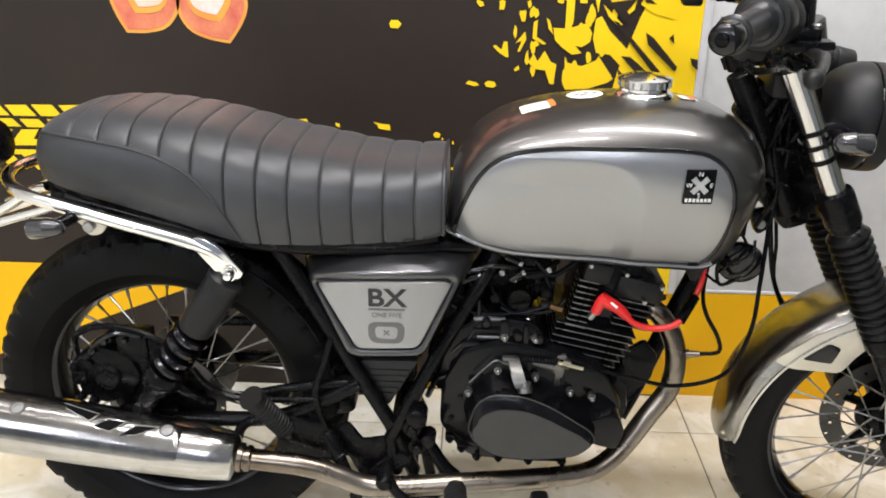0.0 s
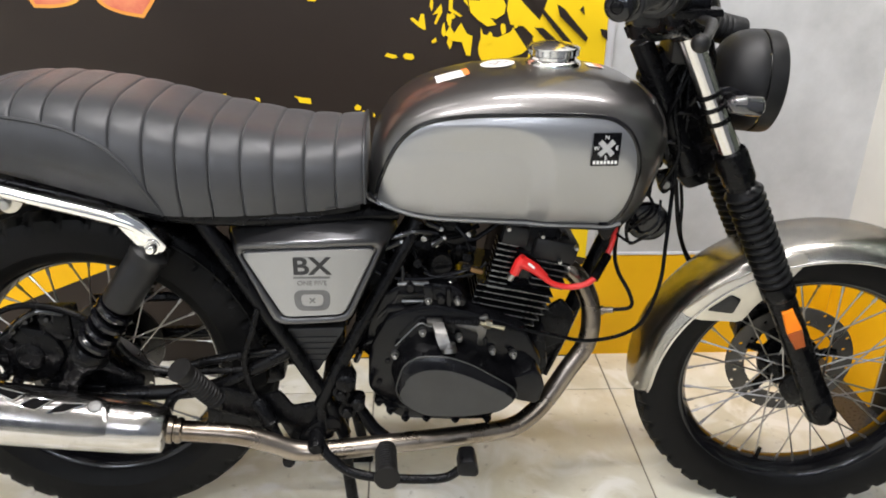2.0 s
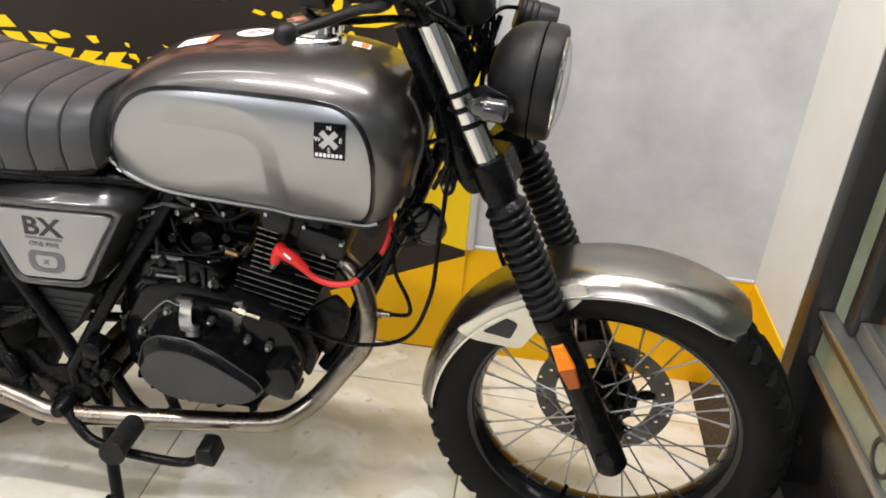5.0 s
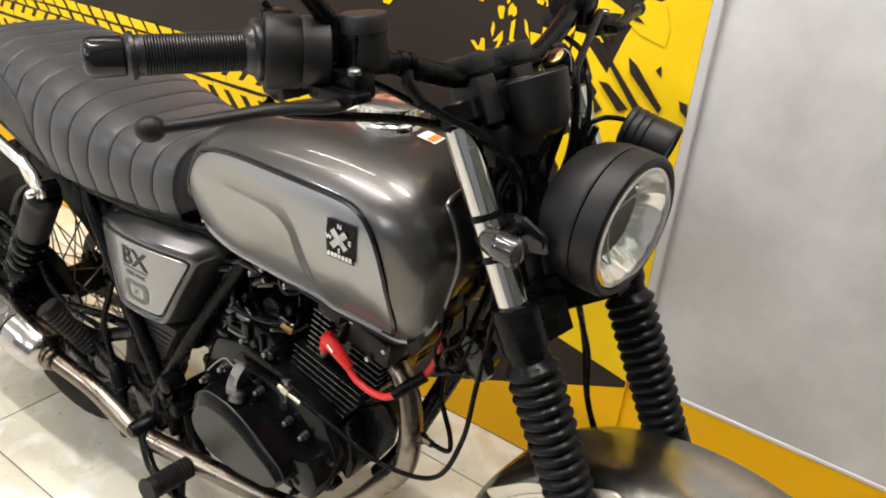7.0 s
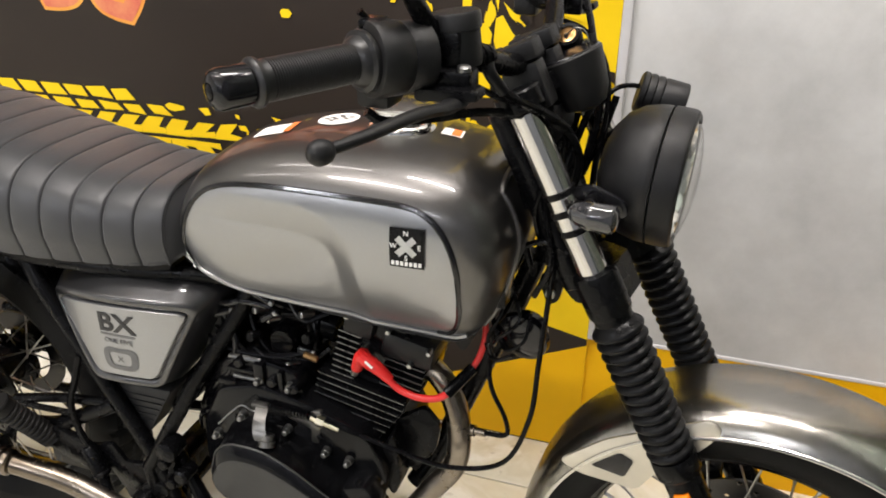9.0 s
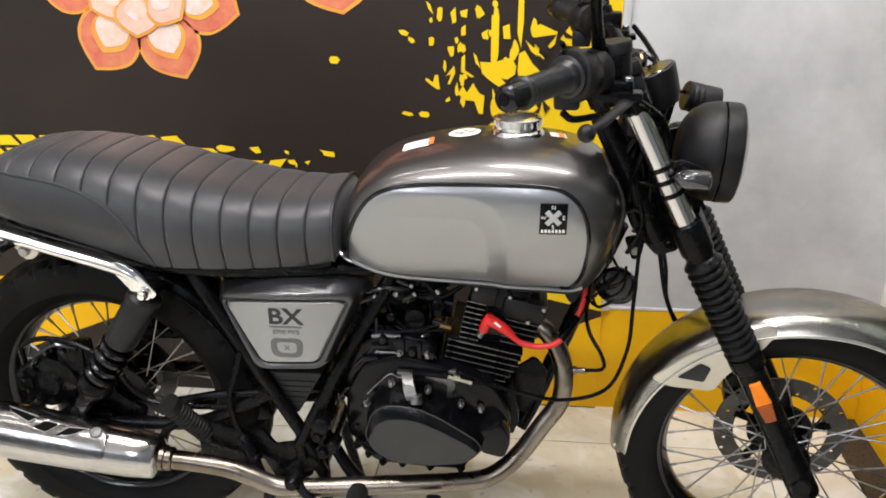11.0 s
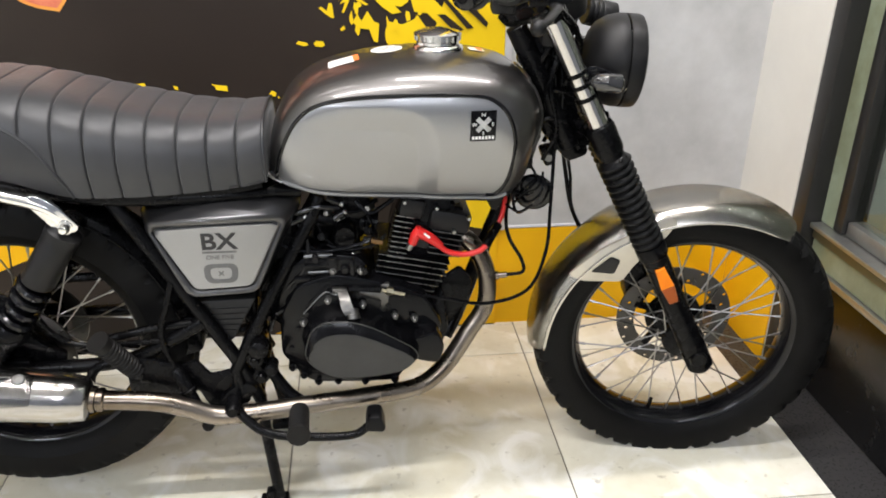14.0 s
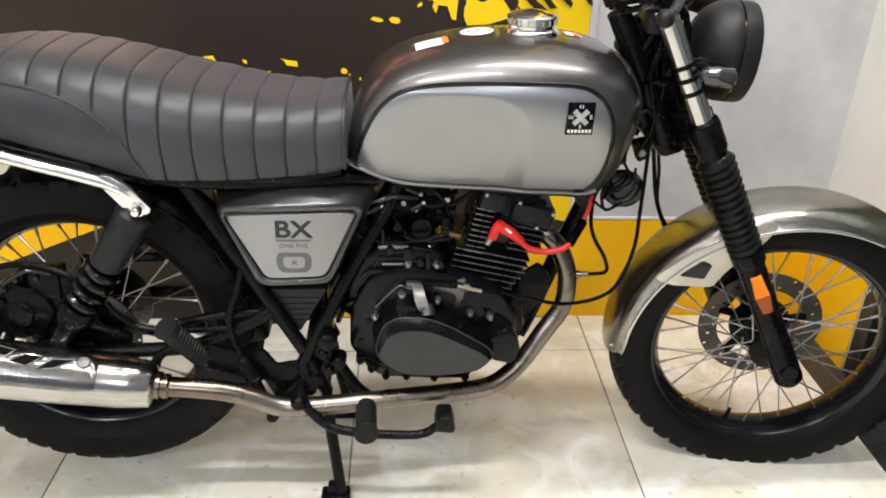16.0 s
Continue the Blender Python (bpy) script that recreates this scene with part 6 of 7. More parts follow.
for sd in (-1, 1):
    foot_peg((-0.026, sd * 0.128, 0.236), (-0.022, sd * 0.222, 0.243), 0.0200, "rider_peg", "black ribbed rubber foot peg")
    foot_peg((-0.326, sd * 0.118, 0.340), (-0.366, sd * 0.172, 0.440), 0.0190, "passenger_peg", "black folded ribbed passenger peg")
bm = bmesh.new()
tube(bm, [(-0.150, -0.140, 0.262), (-0.120, -0.155, 0.232), (-0.090, -0.165, 0.213), (-0.04, -0.170, 0.203), (0.04, -0.170, 0.196), (0.085, -0.168, 0.198), (0.110, -0.165, 0.214), (0.122, -0.164, 0.222)], [0.011, 0.0095, 0.009, 0.009, 0.0085, 0.0085, 0.0085, 0.008], 12)
turned(bm, (-0.150, -0.165, 0.262), (-0.150, -0.095, 0.262), [(0, 0.010), (0.1, 0.015), (1, 0.016)], 18)
pedal = part("brake_pedal", bm, BLACK_SATIN, bike, "black brake pedal with rubber pad")
bm = bmesh.new()
slab(bm, [(0.103, 0.214), (0.108, 0.246), (0.135, 0.247), (0.143, 0.218), (0.138, 0.210)], -0.186, -0.142, bev=0.005, rnd=0.008)
part("pedal_pad", bm, BOOT, pedal)
bm = bmesh.new()
slab(bm, [(-0.192, 0.244), (-0.172, 0.268), (-0.150, 0.290), (-0.118, 0.296), (-0.104, 0.282), (-0.130, 0.252), (-0.152, 0.240)], -0.118, -0.106, bev=0.002, rnd=0.014)
part("peg_plate", bm, FRAME_BLACK, bike, "black foot peg plate")
bm = bmesh.new()
tube(bm, [(-0.026, -0.108, 0.240), (-0.050, -0.100, 0.262), (-0.088, -0.088, 0.322), (-0.100, -0.085, 0.350)], [0.014, 0.013, 0.011, 0.010], 10)
turned(bm, (-0.095, -0.128, 0.372), (-0.095, -0.09, 0.372), [(0, 0.013), (0.1, 0.018), (1, 0.018)], 16)
turned(bm, (-0.075, -0.125, 0.325), (-0.075, -0.09, 0.325), [(0, 0.009), (0.1, 0.013), (1, 0.013)], 14)
part("peg_arm", bm, BLACK_SATIN, bike)
# rear master cylinder and hanger
bm = bmesh.new()
turned(bm, (-0.254, -0.118, 0.342), (-0.232, -0.124, 0.290), [(0, 0.010), (0.1, 0.014), (0.85, 0.014), (0.9, 0.017), (1, 0.015)], 16)
tube(bm, [(-0.234, -0.124, 0.292), (-0.214, -0.132, 0.252), (-0.200, -0.138, 0.222)], [0.012, 0.008, 0.008], 10)
turned(bm, (-0.202, -0.150, 0.222), (-0.202, -0.124, 0.222), [(0, 0.010), (0.2, 0.012), (1, 0.012)], 12)
turned(bm, (-0.216, -0.138, 0.256), (-0.222, -0.136, 0.270), [(0, 0.013), (1, 0.013)], 6)
part("rear_master_cylinder", bm, BLACK_SATIN, bike, "black rear brake cylinder")
part("brake_hose", tube(bmesh.new(), [(-0.254, -0.118, 0.342), (-0.266, -0.120, 0.385), (-0.268, -0.120, 0.430), (-0.252, -0.116, 0.478), (-0.240, -0.11, 0.52)], 0.0058, 8), BLACK_SATIN, bike)
bm = bmesh.new()
slab(bm, [(-0.335, 0.325), (-0.320, 0.372), (-0.250, 0.352), (-0.225, 0.310), (-0.235, 0.292), (-0.285, 0.305)], -0.124, -0.112, bev=0.003, rnd=0.012)
part("hanger_plate", bm, BLACK_SATIN, bike, "black silencer hanger plate")
bm = bmesh.new()
slab(bm, [(-0.348, 0.328), (-0.252, 0.336), (-0.216, 0.348), (-0.193, 0.314), (-0.151, 0.322), (-0.117, 0.295), (-0.104, 0.264), (-0.134, 0.250), (-0.145, 0.226), (-0.170, 0.214), (-0.192, 0.226), (-0.206, 0.251), (-0.220, 0.281), (-0.241, 0.273), (-0.348, 0.277)], -0.107, -0.099, bev=0.002, rnd=0.006)
for x, z in ((-0.157, 0.246), (-0.104, 0.346), (-0.095, 0.308)):
    turned(bm, (x, -0.126, z), (x, -0.095, z), [(0, 0.008), (0.08, 0.010), (0.4, 0.010), (0.42, 0.016), (1, 0.017)], 14)
tube(bm, [(-0.104, -0.104, 0.346), (-0.100, -0.104, 0.33), (-0.095, -0.104, 0.308)], 0.011, 10)
part("footrest_plate", bm, BLACK_SATIN, bike, "black forged footrest plate with bolts")
bm = bmesh.new()
tube(bm, [(-0.415, -0.130, 0.312), (-0.395, -0.128, 0.355), (-0.335, -0.122, 0.375)], 0.009, 10)
part("hanger_rod", bm, BLACK_SATIN, bike)
bm = bmesh.new()
slab(bm, [(-0.600, 0.446), (-0.531, 0.440), (-0.497, 0.395), (-0.453, 0.374), (-0.462, 0.340), (-0.607, 0.336)], -0.096, -0.086, bev=0.003, rnd=0.012)
part("torque_plate", bm, BLACK_SATIN, bike, "black cast axle plate")
for sd in (-1, 1):
    bm = bmesh.new()
    tube(bm, [(-0.108, sd * 0.075, 0.262), (-0.098, sd * 0.105, 0.16), (-0.080, sd * 0.135, 0.022)], 0.0115, 12, smooth=False)
    box(bm, -0.120, -0.062, sd * 0.135 - 0.018, sd * 0.135 + 0.018, 0.0, 0.022, bev=0.005)
    box(bm, -0.106, -0.088, sd * 0.135 - 0.010, sd * 0.135 + 0.010, 0.018, 0.045, bev=0.004)
    part("centre_stand_leg", bm, FRAME_BLACK, bike, "black centre stand leg")
part("stand_bar", rod((-0.108, -0.085, 0.258), (-0.108, 0.085, 0.258), 0.013, 12), FRAME_BLACK, bike)
bm = bmesh.new()
box(bm, -0.150, -0.100, -0.088, 0.088, 0.270, 0.315, bev=0.01)
box(bm, -0.15, -0.10, -0.05, 0.06, 0.40, 0.48, bev=0.012)
part("pivot_block", bm, BLACK_SATIN, bike)
# Made-up slab that hides bright floor behind the lower cover.
bm = bmesh.new()
slab(bm, [(-0.300, 0.400), (-0.216, 0.412), (-0.214, 0.330), (-0.262, 0.318)], -0.045, 0.06, bev=0.006, rnd=0.012)
part("floor_filler", bm, BLACK_SATIN, bike, "black filler hiding the floor ahead of the rear wheel")

# rear end --------------------------------------------------------------
guard2 = mudguard(REAR_HUB, 0.345, 0.058, 78, 10, Matrix(), "rear_mudguard", BLACK_SATIN, "black inner rear mudguard")
RAIL = [(-0.398, -0.136, 0.672), (-0.425, -0.138, 0.690), (-0.47, -0.140, 0.706), (-0.56, -0.140, 0.731), (-0.65, -0.138, 0.756), (-0.715, -0.118, 0.767), (-0.772, -0.060, 0.769), (-0.800, 0.02, 0.768)]
bm = bmesh.new()
tube(bm, RAIL + [(x, 0.04 - y, z) for x, y, z in RAIL[-2::-1]], 0.0105, 16)
rail = part("grab_rail", bm, CHROME, bike, "bent chrome grab rail")
for sd in (-1, 1):
    bm = bmesh.new()
    slab(bm, [(-0.452, 0.706), (-0.430, 0.712), (-0.396, 0.690), (-0.366, 0.652), (-0.372, 0.642), (-0.402, 0.640)], sd * 0.146, sd * 0.138, bev=0.002, rnd=0.010)
    part("rail_end", bm, CHROME, rail, "flattened chrome rail end")
    bm = bmesh.new()
    slab(bm, [(-0.645, 0.756), (-0.578, 0.744), (-0.578, 0.724), (-0.592, 0.706), (-0.612, 0.704), (-0.622, 0.726), (-0.642, 0.734)], sd * 0.134, sd * 0.129, bev=0.0015, rnd=0.010)
    pl = part("rail_plate", bm, MUDGUARD_WHITE, rail, "pale steel rail plate")
    part("plate_bolt", rod((-0.606, sd * 0.144, 0.722), (-0.606, sd * 0.128, 0.722), 0.009, 12), ALLOY, pl)
    o = indicator((-0.650, sd * 0.178, 0.733), (-1, 0, -0.05), bike)
    part("indicator_stem", rod((-0.642, sd * 0.172, 0.734), (-0.618, sd * 0.128, 0.742), 0.0095, 12), BLACK_SATIN, bike)
bm = bmesh.new()
turned(bm, (-0.800, 0, 0.822), (-0.850, 0, 0.812), [(0, 0.012), (0.1, 0.034), (0.5, 0.043), (1, 0.044)], 28)
tl = part("tail_lamp", bm, BLACK_SATIN, bike, "round black tail lamp")
bm = bmesh.new()
turned(bm, (-0.850, 0, 0.812), (-0.862, 0, 0.810), [(0, 0.042), (0.6, 0.036), (1, 0.01)], 28)
part("lamp_lens", bm, RED, tl, "red lens")
for sd in (-1, 1):
    bm = bmesh.new()
    tube(bm, [(-0.640, sd * 0.060, 0.742), (-0.703, sd * 0.060, 0.724), (-0.801, sd * 0.060, 0.694), (-0.880, sd * 0.058, 0.668)], 0.0075, 10)
    tube(bm, [(-0.700, sd * 0.070, 0.764), (-0.731, sd * 0.060, 0.753), (-0.797, sd * 0.055, 0.714), (-0.850, sd * 0.050, 0.690)], 0.0085, 10)
    part("tail_bracket", bm, CHROME, bike, "bent chrome tail bracket")
bm = bmesh.new()
box(bm, -0.70, -0.40, -0.075, 0.075, 0.715, 0.765, bev=0.01)
part("under_tray", bm, BLACK_SATIN, bike)
# engine mount, oil lines and small bolts between frame and engine
bm = bmesh.new()
slab(bm, [(0.248, 0.462), (0.300, 0.500), (0.325, 0.470), (0.318, 0.425), (0.285, 0.372), (0.262, 0.395)], -0.050, -0.040, bev=0.002, rnd=0.01)
slab(bm, [(0.225, 0.400), (0.262, 0.470), (0.275, 0.380), (0.262, 0.345)], -0.085, -0.02, bev=0.006, rnd=0.012)
part("engine_mount", bm, FRAME_BLACK, bike, "black engine mount plate", deeper(1.03))
for x, y, z, dx, dz, r in ((0.016, -0.100, 0.548, 0.030, 0.006, 0.0045), (0.010, -0.102, 0.503, 0.026, -0.004, 0.0045), (0.032, -0.098, 0.526, 0.030, 0.002, 0.0055), (0.050, -0.096, 0.671, 0.022, -0.010, 0.006), (0.060, -0.096, 0.630, 0.018, 0.012, 0.006), (0.112, -0.092, 0.588, 0.020, -0.004, 0.0055), (-0.020, -0.096, 0.625, 0.026, 0.010, 0.007), (-0.034, -0.090, 0.515, 0.020, 0.016, 0.008)):
    o = part("fitting", tube(bmesh.new(), [(x, y, z), (x + dx, y, z + dz)], [r, r * 0.9], 10, smooth=False), BLACK_GLOSS, bike, m=deeper(1.042))
    part("fitting_tip", rod((x + dx, y, z + dz), (x + dx * 1.3, y, z + dz * 1.3), r * 0.75, 8), ALLOY, o)
for pts, r in (([(-0.06, -0.088, 0.60), (-0.02, -0.098, 0.575), (0.04, -0.100, 0.568), (0.10, -0.096, 0.578), (0.135, -0.09, 0.584)], 0.0032),
               ([(-0.05, -0.085, 0.655), (-0.01, -0.095, 0.645), (0.03, -0.096, 0.655), (0.07, -0.088, 0.648)], 0.005),
               ([(-0.05, -0.092, 0.46), (-0.03, -0.104, 0.50), (0.0, -0.104, 0.535), (0.01, -0.098, 0.585), (-0.01, -0.09, 0.63)], 0.0045),
               ([(-0.075, -0.09, 0.40), (-0.06, -0.105, 0.44), (-0.035, -0.108, 0.455), (0.0, -0.106, 0.452)], 0.0055),
               ([(0.10, -0.085, 0.66), (0.125, -0.095, 0.64), (0.15, -0.085, 0.648), (0.18, -0.07, 0.665)], 0.0045)):
    part("engine_hose", tube(bmesh.new(), pts, r, 8), BLACK_GLOSS, bike, m=deeper(1.042))
bm = bmesh.new()
slab(bm, [(-0.085, 0.420), (-0.060, 0.480), (-0.035, 0.490), (-0.030, 0.395), (-0.050, 0.390)], -0.065, 0.07, bev=0.006, rnd=0.012)
part("sprocket_case", bm, ENGINE, eng)
# rear caliper
bm = bmesh.new()
slab(bm, [(-0.690, 0.395), (-0.700, 0.455), (-0.650, 0.490), (-0.595, 0.475), (-0.575, 0.430), (-0.600, 0.388), (-0.650, 0.372)], -0.108, -0.045, bev=0.006, rnd=0.014)
turned(bm, (-0.635, -0.115, 0.430), (-0.635, -0.09, 0.430), [(0, 0.020), (0.15, 0.024), (1, 0.024)], 20)
turned(bm, (-0.665, -0.114, 0.455), (-0.665, -0.09, 0.455), [(0, 0.008), (1, 0.010)], 12)
turned(bm, (-0.675, -0.114, 0.405), (-0.675, -0.09, 0.405), [(0, 0.008), (1, 0.010)], 12)
box(bm, -0.615, -0.560, -0.104, -0.060, 0.455, 0.512, bev=0.006)
box(bm, -0.700, -0.672, -0.112, -0.060, 0.412, 0.440, bev=0.004)
cal = part("rear_caliper", bm, BLACK_SATIN, bike, "black rear brake caliper")
for cx, cz, r in ((-0.652, 0.484, 0.009), (-0.628, 0.502, 0.008), (-0.592, 0.506, 0.007), (-0.690, 0.450, 0.009), (-0.560, 0.395, 0.007), (-0.690, 0.385, 0.008), (-0.668, 0.380, 0.010)):
    part("caliper_bolt", turned(bmesh.new(), (cx, -0.118, cz), (cx, -0.080, cz), [(0, r * 0.6), (0.06, r * 0.75), (0.3, r * 0.75), (0.32, r), (1, r)], 8), BLACK_GLOSS, cal)
bm = bmesh.new()
tube(bm, [(-0.662, -0.112, 0.470), (-0.640, -0.116, 0.500), (-0.605, -0.114, 0.520), (-0.565, -0.112, 0.512)], 0.0045, 8)
part("pad_spring", bm, BLACK_GLOSS, cal)
bm = bmesh.new()
slab(bm, [(-0.640, 0.365), (-0.560, 0.505), (-0.530, 0.480), (-0.535, 0.360), (-0.58, 0.335)], -0.098, -0.086, bev=0.003, rnd=0.014)
part("caliper_bracket", bm, BLACK_SATIN, cal)
part("brake_hose", tube(bmesh.new(), [(-0.690, -0.095, 0.465), (-0.680, -0.105, 0.508), (-0.630, -0.110, 0.530), (-0.56, -0.112, 0.520), (-0.50, -0.112, 0.480), (-0.46, -0.11, 0.42), (-0.40, -0.11, 0.395), (-0.26, -0.112, 0.40)], 0.0055, 8), BLACK_SATIN, bike)
bm = bmesh.new()
tube(bm, [(-0.60, 0.085, 0.440), (-0.35, 0.085, 0.44), (-0.10, 0.085, 0.385)], 0.010, 8)
tube(bm, [(-0.60, 0.085, 0.262), (-0.35, 0.085, 0.28), (-0.10, 0.085, 0.310)], 0.010, 8)
part("chain", bm, BLACK_SATIN, bike)
# horn and wiring by the steering head
bm = bmesh.new()
turned(bm, (0.432, -0.075, 0.655), (0.440, -0.040, 0.662), [(0, 0.012), (0.1, 0.028), (0.2, 0.036), (0.45, 0.037), (0.55, 0.030), (1, 0.026)], 28)
horn = part("horn", bm, BLACK_GLOSS, bike, "round black horn", deeper(1.045))
for pts, r in (([(0.40, -0.05, 0.74), (0.412, -0.07, 0.70), (0.395, -0.075, 0.655), (0.405, -0.07, 0.62), (0.43, -0.06, 0.625)], 0.003),
               ([(0.42, -0.05, 0.72), (0.436, -0.078, 0.69), (0.41, -0.08, 0.66), (0.40, -0.06, 0.635)], 0.0026),
               ([(0.39, -0.04, 0.70), (0.40, -0.065, 0.67), (0.42, -0.07, 0.64)], 0.0035),
               ([(0.47, -0.055, 0.93), (0.455, -0.065, 0.86), (0.47, -0.07, 0.78), (0.45, -0.06, 0.72)], 0.004),
               ([(0.50, -0.03, 0.98), (0.478, -0.05, 0.90), (0.482, -0.055, 0.82), (0.47, -0.04, 0.74)], 0.0045),
               ([(0.48, -0.07, 0.95), (0.462, -0.075, 0.90), (0.445, -0.07, 0.845), (0.452, -0.05, 0.79)], 0.003),
               ([(0.52, 0.03, 0.97), (0.505, 0.02, 0.90), (0.50, 0.01, 0.82), (0.47, 0.02, 0.73)], 0.0045),
               ([(0.47, 0.06, 1.0), (0.49, 0.065, 0.92), (0.475, 0.05, 0.83), (0.45, 0.04, 0.74)], 0.004),
               ([(0.50, 0.05, 0.80), (0.520, 0.070, 0.72), (0.535, 0.085, 0.65), (0.56, 0.085, 0.55), (0.63, 0.08, 0.42)], 0.0045),
               ([(0.51, 0.045, 0.81), (0.525, 0.060, 0.72), (0.545, 0.080, 0.64), (0.565, 0.085, 0.54), (0.66, 0.08, 0.42)], 0.0036)):
    part("cable", tube(bmesh.new(), pts, r, 8), BLACK_SATIN, bike, m=deeper(1.035))
bm = bmesh.new()
slab(bm, [(0.440, 0.745), (0.475, 0.752), (0.470, 0.715), (0.455, 0.706)], -0.066, -0.048, bev=0.003, rnd=0.008)
lk = part("steering_lock", bm, BLACK_SATIN, bike, m=deeper(1.06))
part("lock_barrel", rod((0.458, -0.070, 0.726), (0.458, -0.060, 0.726), 0.0075, 16), ALLOY, lk, "bright lock barrel")
bm = bmesh.new()
slab(bm, [(0.34, 0.655), (0.40, 0.74), (0.44, 0.80), (0.44, 0.74), (0.40, 0.66), (0.37, 0.60)], -0.035, 0.035, bev=0.004, rnd=0.02)
part("head_gusset", bm, FRAME_BLACK, bike)

# small fittings and clips that fill the space behind the fork
for pts, r in (([(0.40, -0.03, 0.83), (0.43, -0.045, 0.86), (0.45, -0.05, 0.90), (0.455, -0.04, 0.95)], 0.006),
               ([(0.42, -0.055, 0.78), (0.455, -0.062, 0.80), (0.49, -0.06, 0.79)], 0.004),
               ([(0.43, -0.05, 0.84), (0.47, -0.066, 0.85), (0.50, -0.06, 0.84)], 0.0035),
               ([(0.452, -0.06, 0.93), (0.43, -0.052, 0.88), (0.425, -0.05, 0.82), (0.44, -0.05, 0.76)], 0.005),
               ([(0.475, 0.03, 0.96), (0.46, 0.03, 0.88), (0.455, 0.02, 0.80), (0.43, 0.02, 0.72)], 0.007),
               ([(0.40, -0.045, 0.66), (0.42, -0.082, 0.645), (0.445, -0.085, 0.665), (0.45, -0.07, 0.70)], 0.0025),
               ([(0.385, -0.05, 0.63), (0.405, -0.08, 0.625), (0.43, -0.085, 0.64)], 0.0025)):
    part("cable", tube(bmesh.new(), pts, r, 8), BLACK_SATIN, bike, m=deeper(1.035))
part("wiring_cover", boxed(0.445, 0.485, -0.050, 0.050, 0.925, 0.975, bev=0.008), BLACK_MATT, bike, "black plastic wiring cover", BAR_STEER)
# Made-up black mass that closes the gap between tank and fork.
bm = bmesh.new()
slab(bm, [(0.412, 0.885), (0.440, 0.938), (0.478, 0.948), (0.500, 0.880), (0.545, 0.760), (0.560, 0.705), (0.520, 0.690), (0.470, 0.745), (0.452, 0.800), (0.448, 0.850)], 0.000, 0.050, bev=0.008, rnd=0.012)
part("fork_filler", bm, BLACK_SATIN, bike, "black filler mass behind the fork")
part("relay_box", boxed(0.405, 0.435, -0.06, -0.01, 0.70, 0.745, bev=0.005), BLACK_SATIN, bike)
bm = bmesh.new()
slab(bm, [(0.055, 0.655), (0.075, 0.672), (0.12, 0.668), (0.135, 0.640), (0.11, 0.618), (0.07, 0.625)], -0.075, -0.02, bev=0.004, rnd=0.01)
part("throttle_cover", bm, BLACK_SATIN, carb)
for x, y, z, r in ((0.012, -0.088, 0.636, 0.011), (-0.015, -0.085, 0.585, 0.013), (0.12, -0.082, 0.603, 0.009), (0.035, -0.095, 0.598, 0.008), (-0.03, -0.092, 0.545, 0.010)):
    part("hose_clip", rod((x, y - 0.008, z), (x + 0.006, y + 0.012, z - 0.004), r, 12), BLACK_SATIN, carb)

OLIVE = material("olive_metal", (0.10, 0.09, 0.045), 0.4, var=0.2, scale=15)
# ---- window beside the motorcycle ----
GX = 1.257
win = tagged(thing("window_1", "dark-framed glass shop window on a black plinth", "window", (0, 0, 0)), kind="structure")
part("window_frame", boxed(RETURN_X, 1.292, FRAME_Y - 0.055, FRAME_Y - 0.002, 0.0, CEIL, bev=0.004), FRAME_ALU, win, "dark brown aluminium post")
part("side_pane", boxed(1.236, 1.242, FRAME_Y - 0.110, FRAME_Y - 0.057, 0.44, CEIL), GREEN_GLASS, win, "narrow greenish glass strip")
part("window_frame", boxed(1.232, 1.292, FRAME_Y - 0.148, FRAME_Y - 0.112, 0.44, CEIL, bev=0.004), FRAME_ALU, win)
part("window_sill", boxed(1.207, 1.292, 0.452, FRAME_Y - 0.058, 0.425, 0.438, bev=0.003), ALU, win, "grey aluminium sill")
part("window_frame", boxed(1.242, 1.287, 0.452, FRAME_Y - 0.150, 0.440, 0.475, bev=0.003), ALU, win)
part("pane", boxed(GX, GX + 0.008, 0.452, FRAME_Y - 0.150, 0.476, CEIL), GLASS, win, "large clear pane").visible_shadow = False
part("lower_pane", boxed(1.227, 1.239, 0.452, FRAME_Y - 0.058, 0.335, 0.396), GREEN_GLASS, win, "greenish glass strip under the sill")
part("sill_face", boxed(1.220, 1.262, 0.452, FRAME_Y - 0.058, 0.398, 0.424, bev=0.002), OLIVE, win, "dark olive face under the sill")
part("window_frame", boxed(1.217, 1.262, 0.452, FRAME_Y - 0.058, 0.315, 0.333, bev=0.003), ALU, win)
part("plinth", boxed(1.242, 1.62, 0.452, FRAME_Y - 0.058, 0.0, 0.313, bev=0.003), PLINTH, win, "black polished plinth")
part("round_mark", turned(bmesh.new(), (1.228, 1.157, 0.369), (1.220, 1.157, 0.369), [(0, 0.034), (0.6, 0.034), (0.6, 0.027), (0, 0.026)], 28, caps=False), FRAME_ALU, win, "round dark ring on the glass strip")

# ---- printed wall board ----
BY = WALL_Y - 0.012
board = tagged(part("wall_board", boxed(-3.0, 0.489, BY, WALL_Y - 0.001, 0.0, 2.4), VINYL, None, "dark brown printed vinyl board with yellow tread splashes", sharp=30), category="wall graphic")
part("edge_strip", boxed(0.4895, 0.508, BY - 0.004, WALL_Y - 0.001, 0.305, 2.4, bev=0.003), TRIM, board, "pale grey edge strip")
structure("trim_band", boxed(0.4905, RETURN_X - 0.004, WALL_Y - 0.004, WALL_Y - 0.0005, 0.0, 0.305), BAND, "glossy yellow painted band along the wall foot")
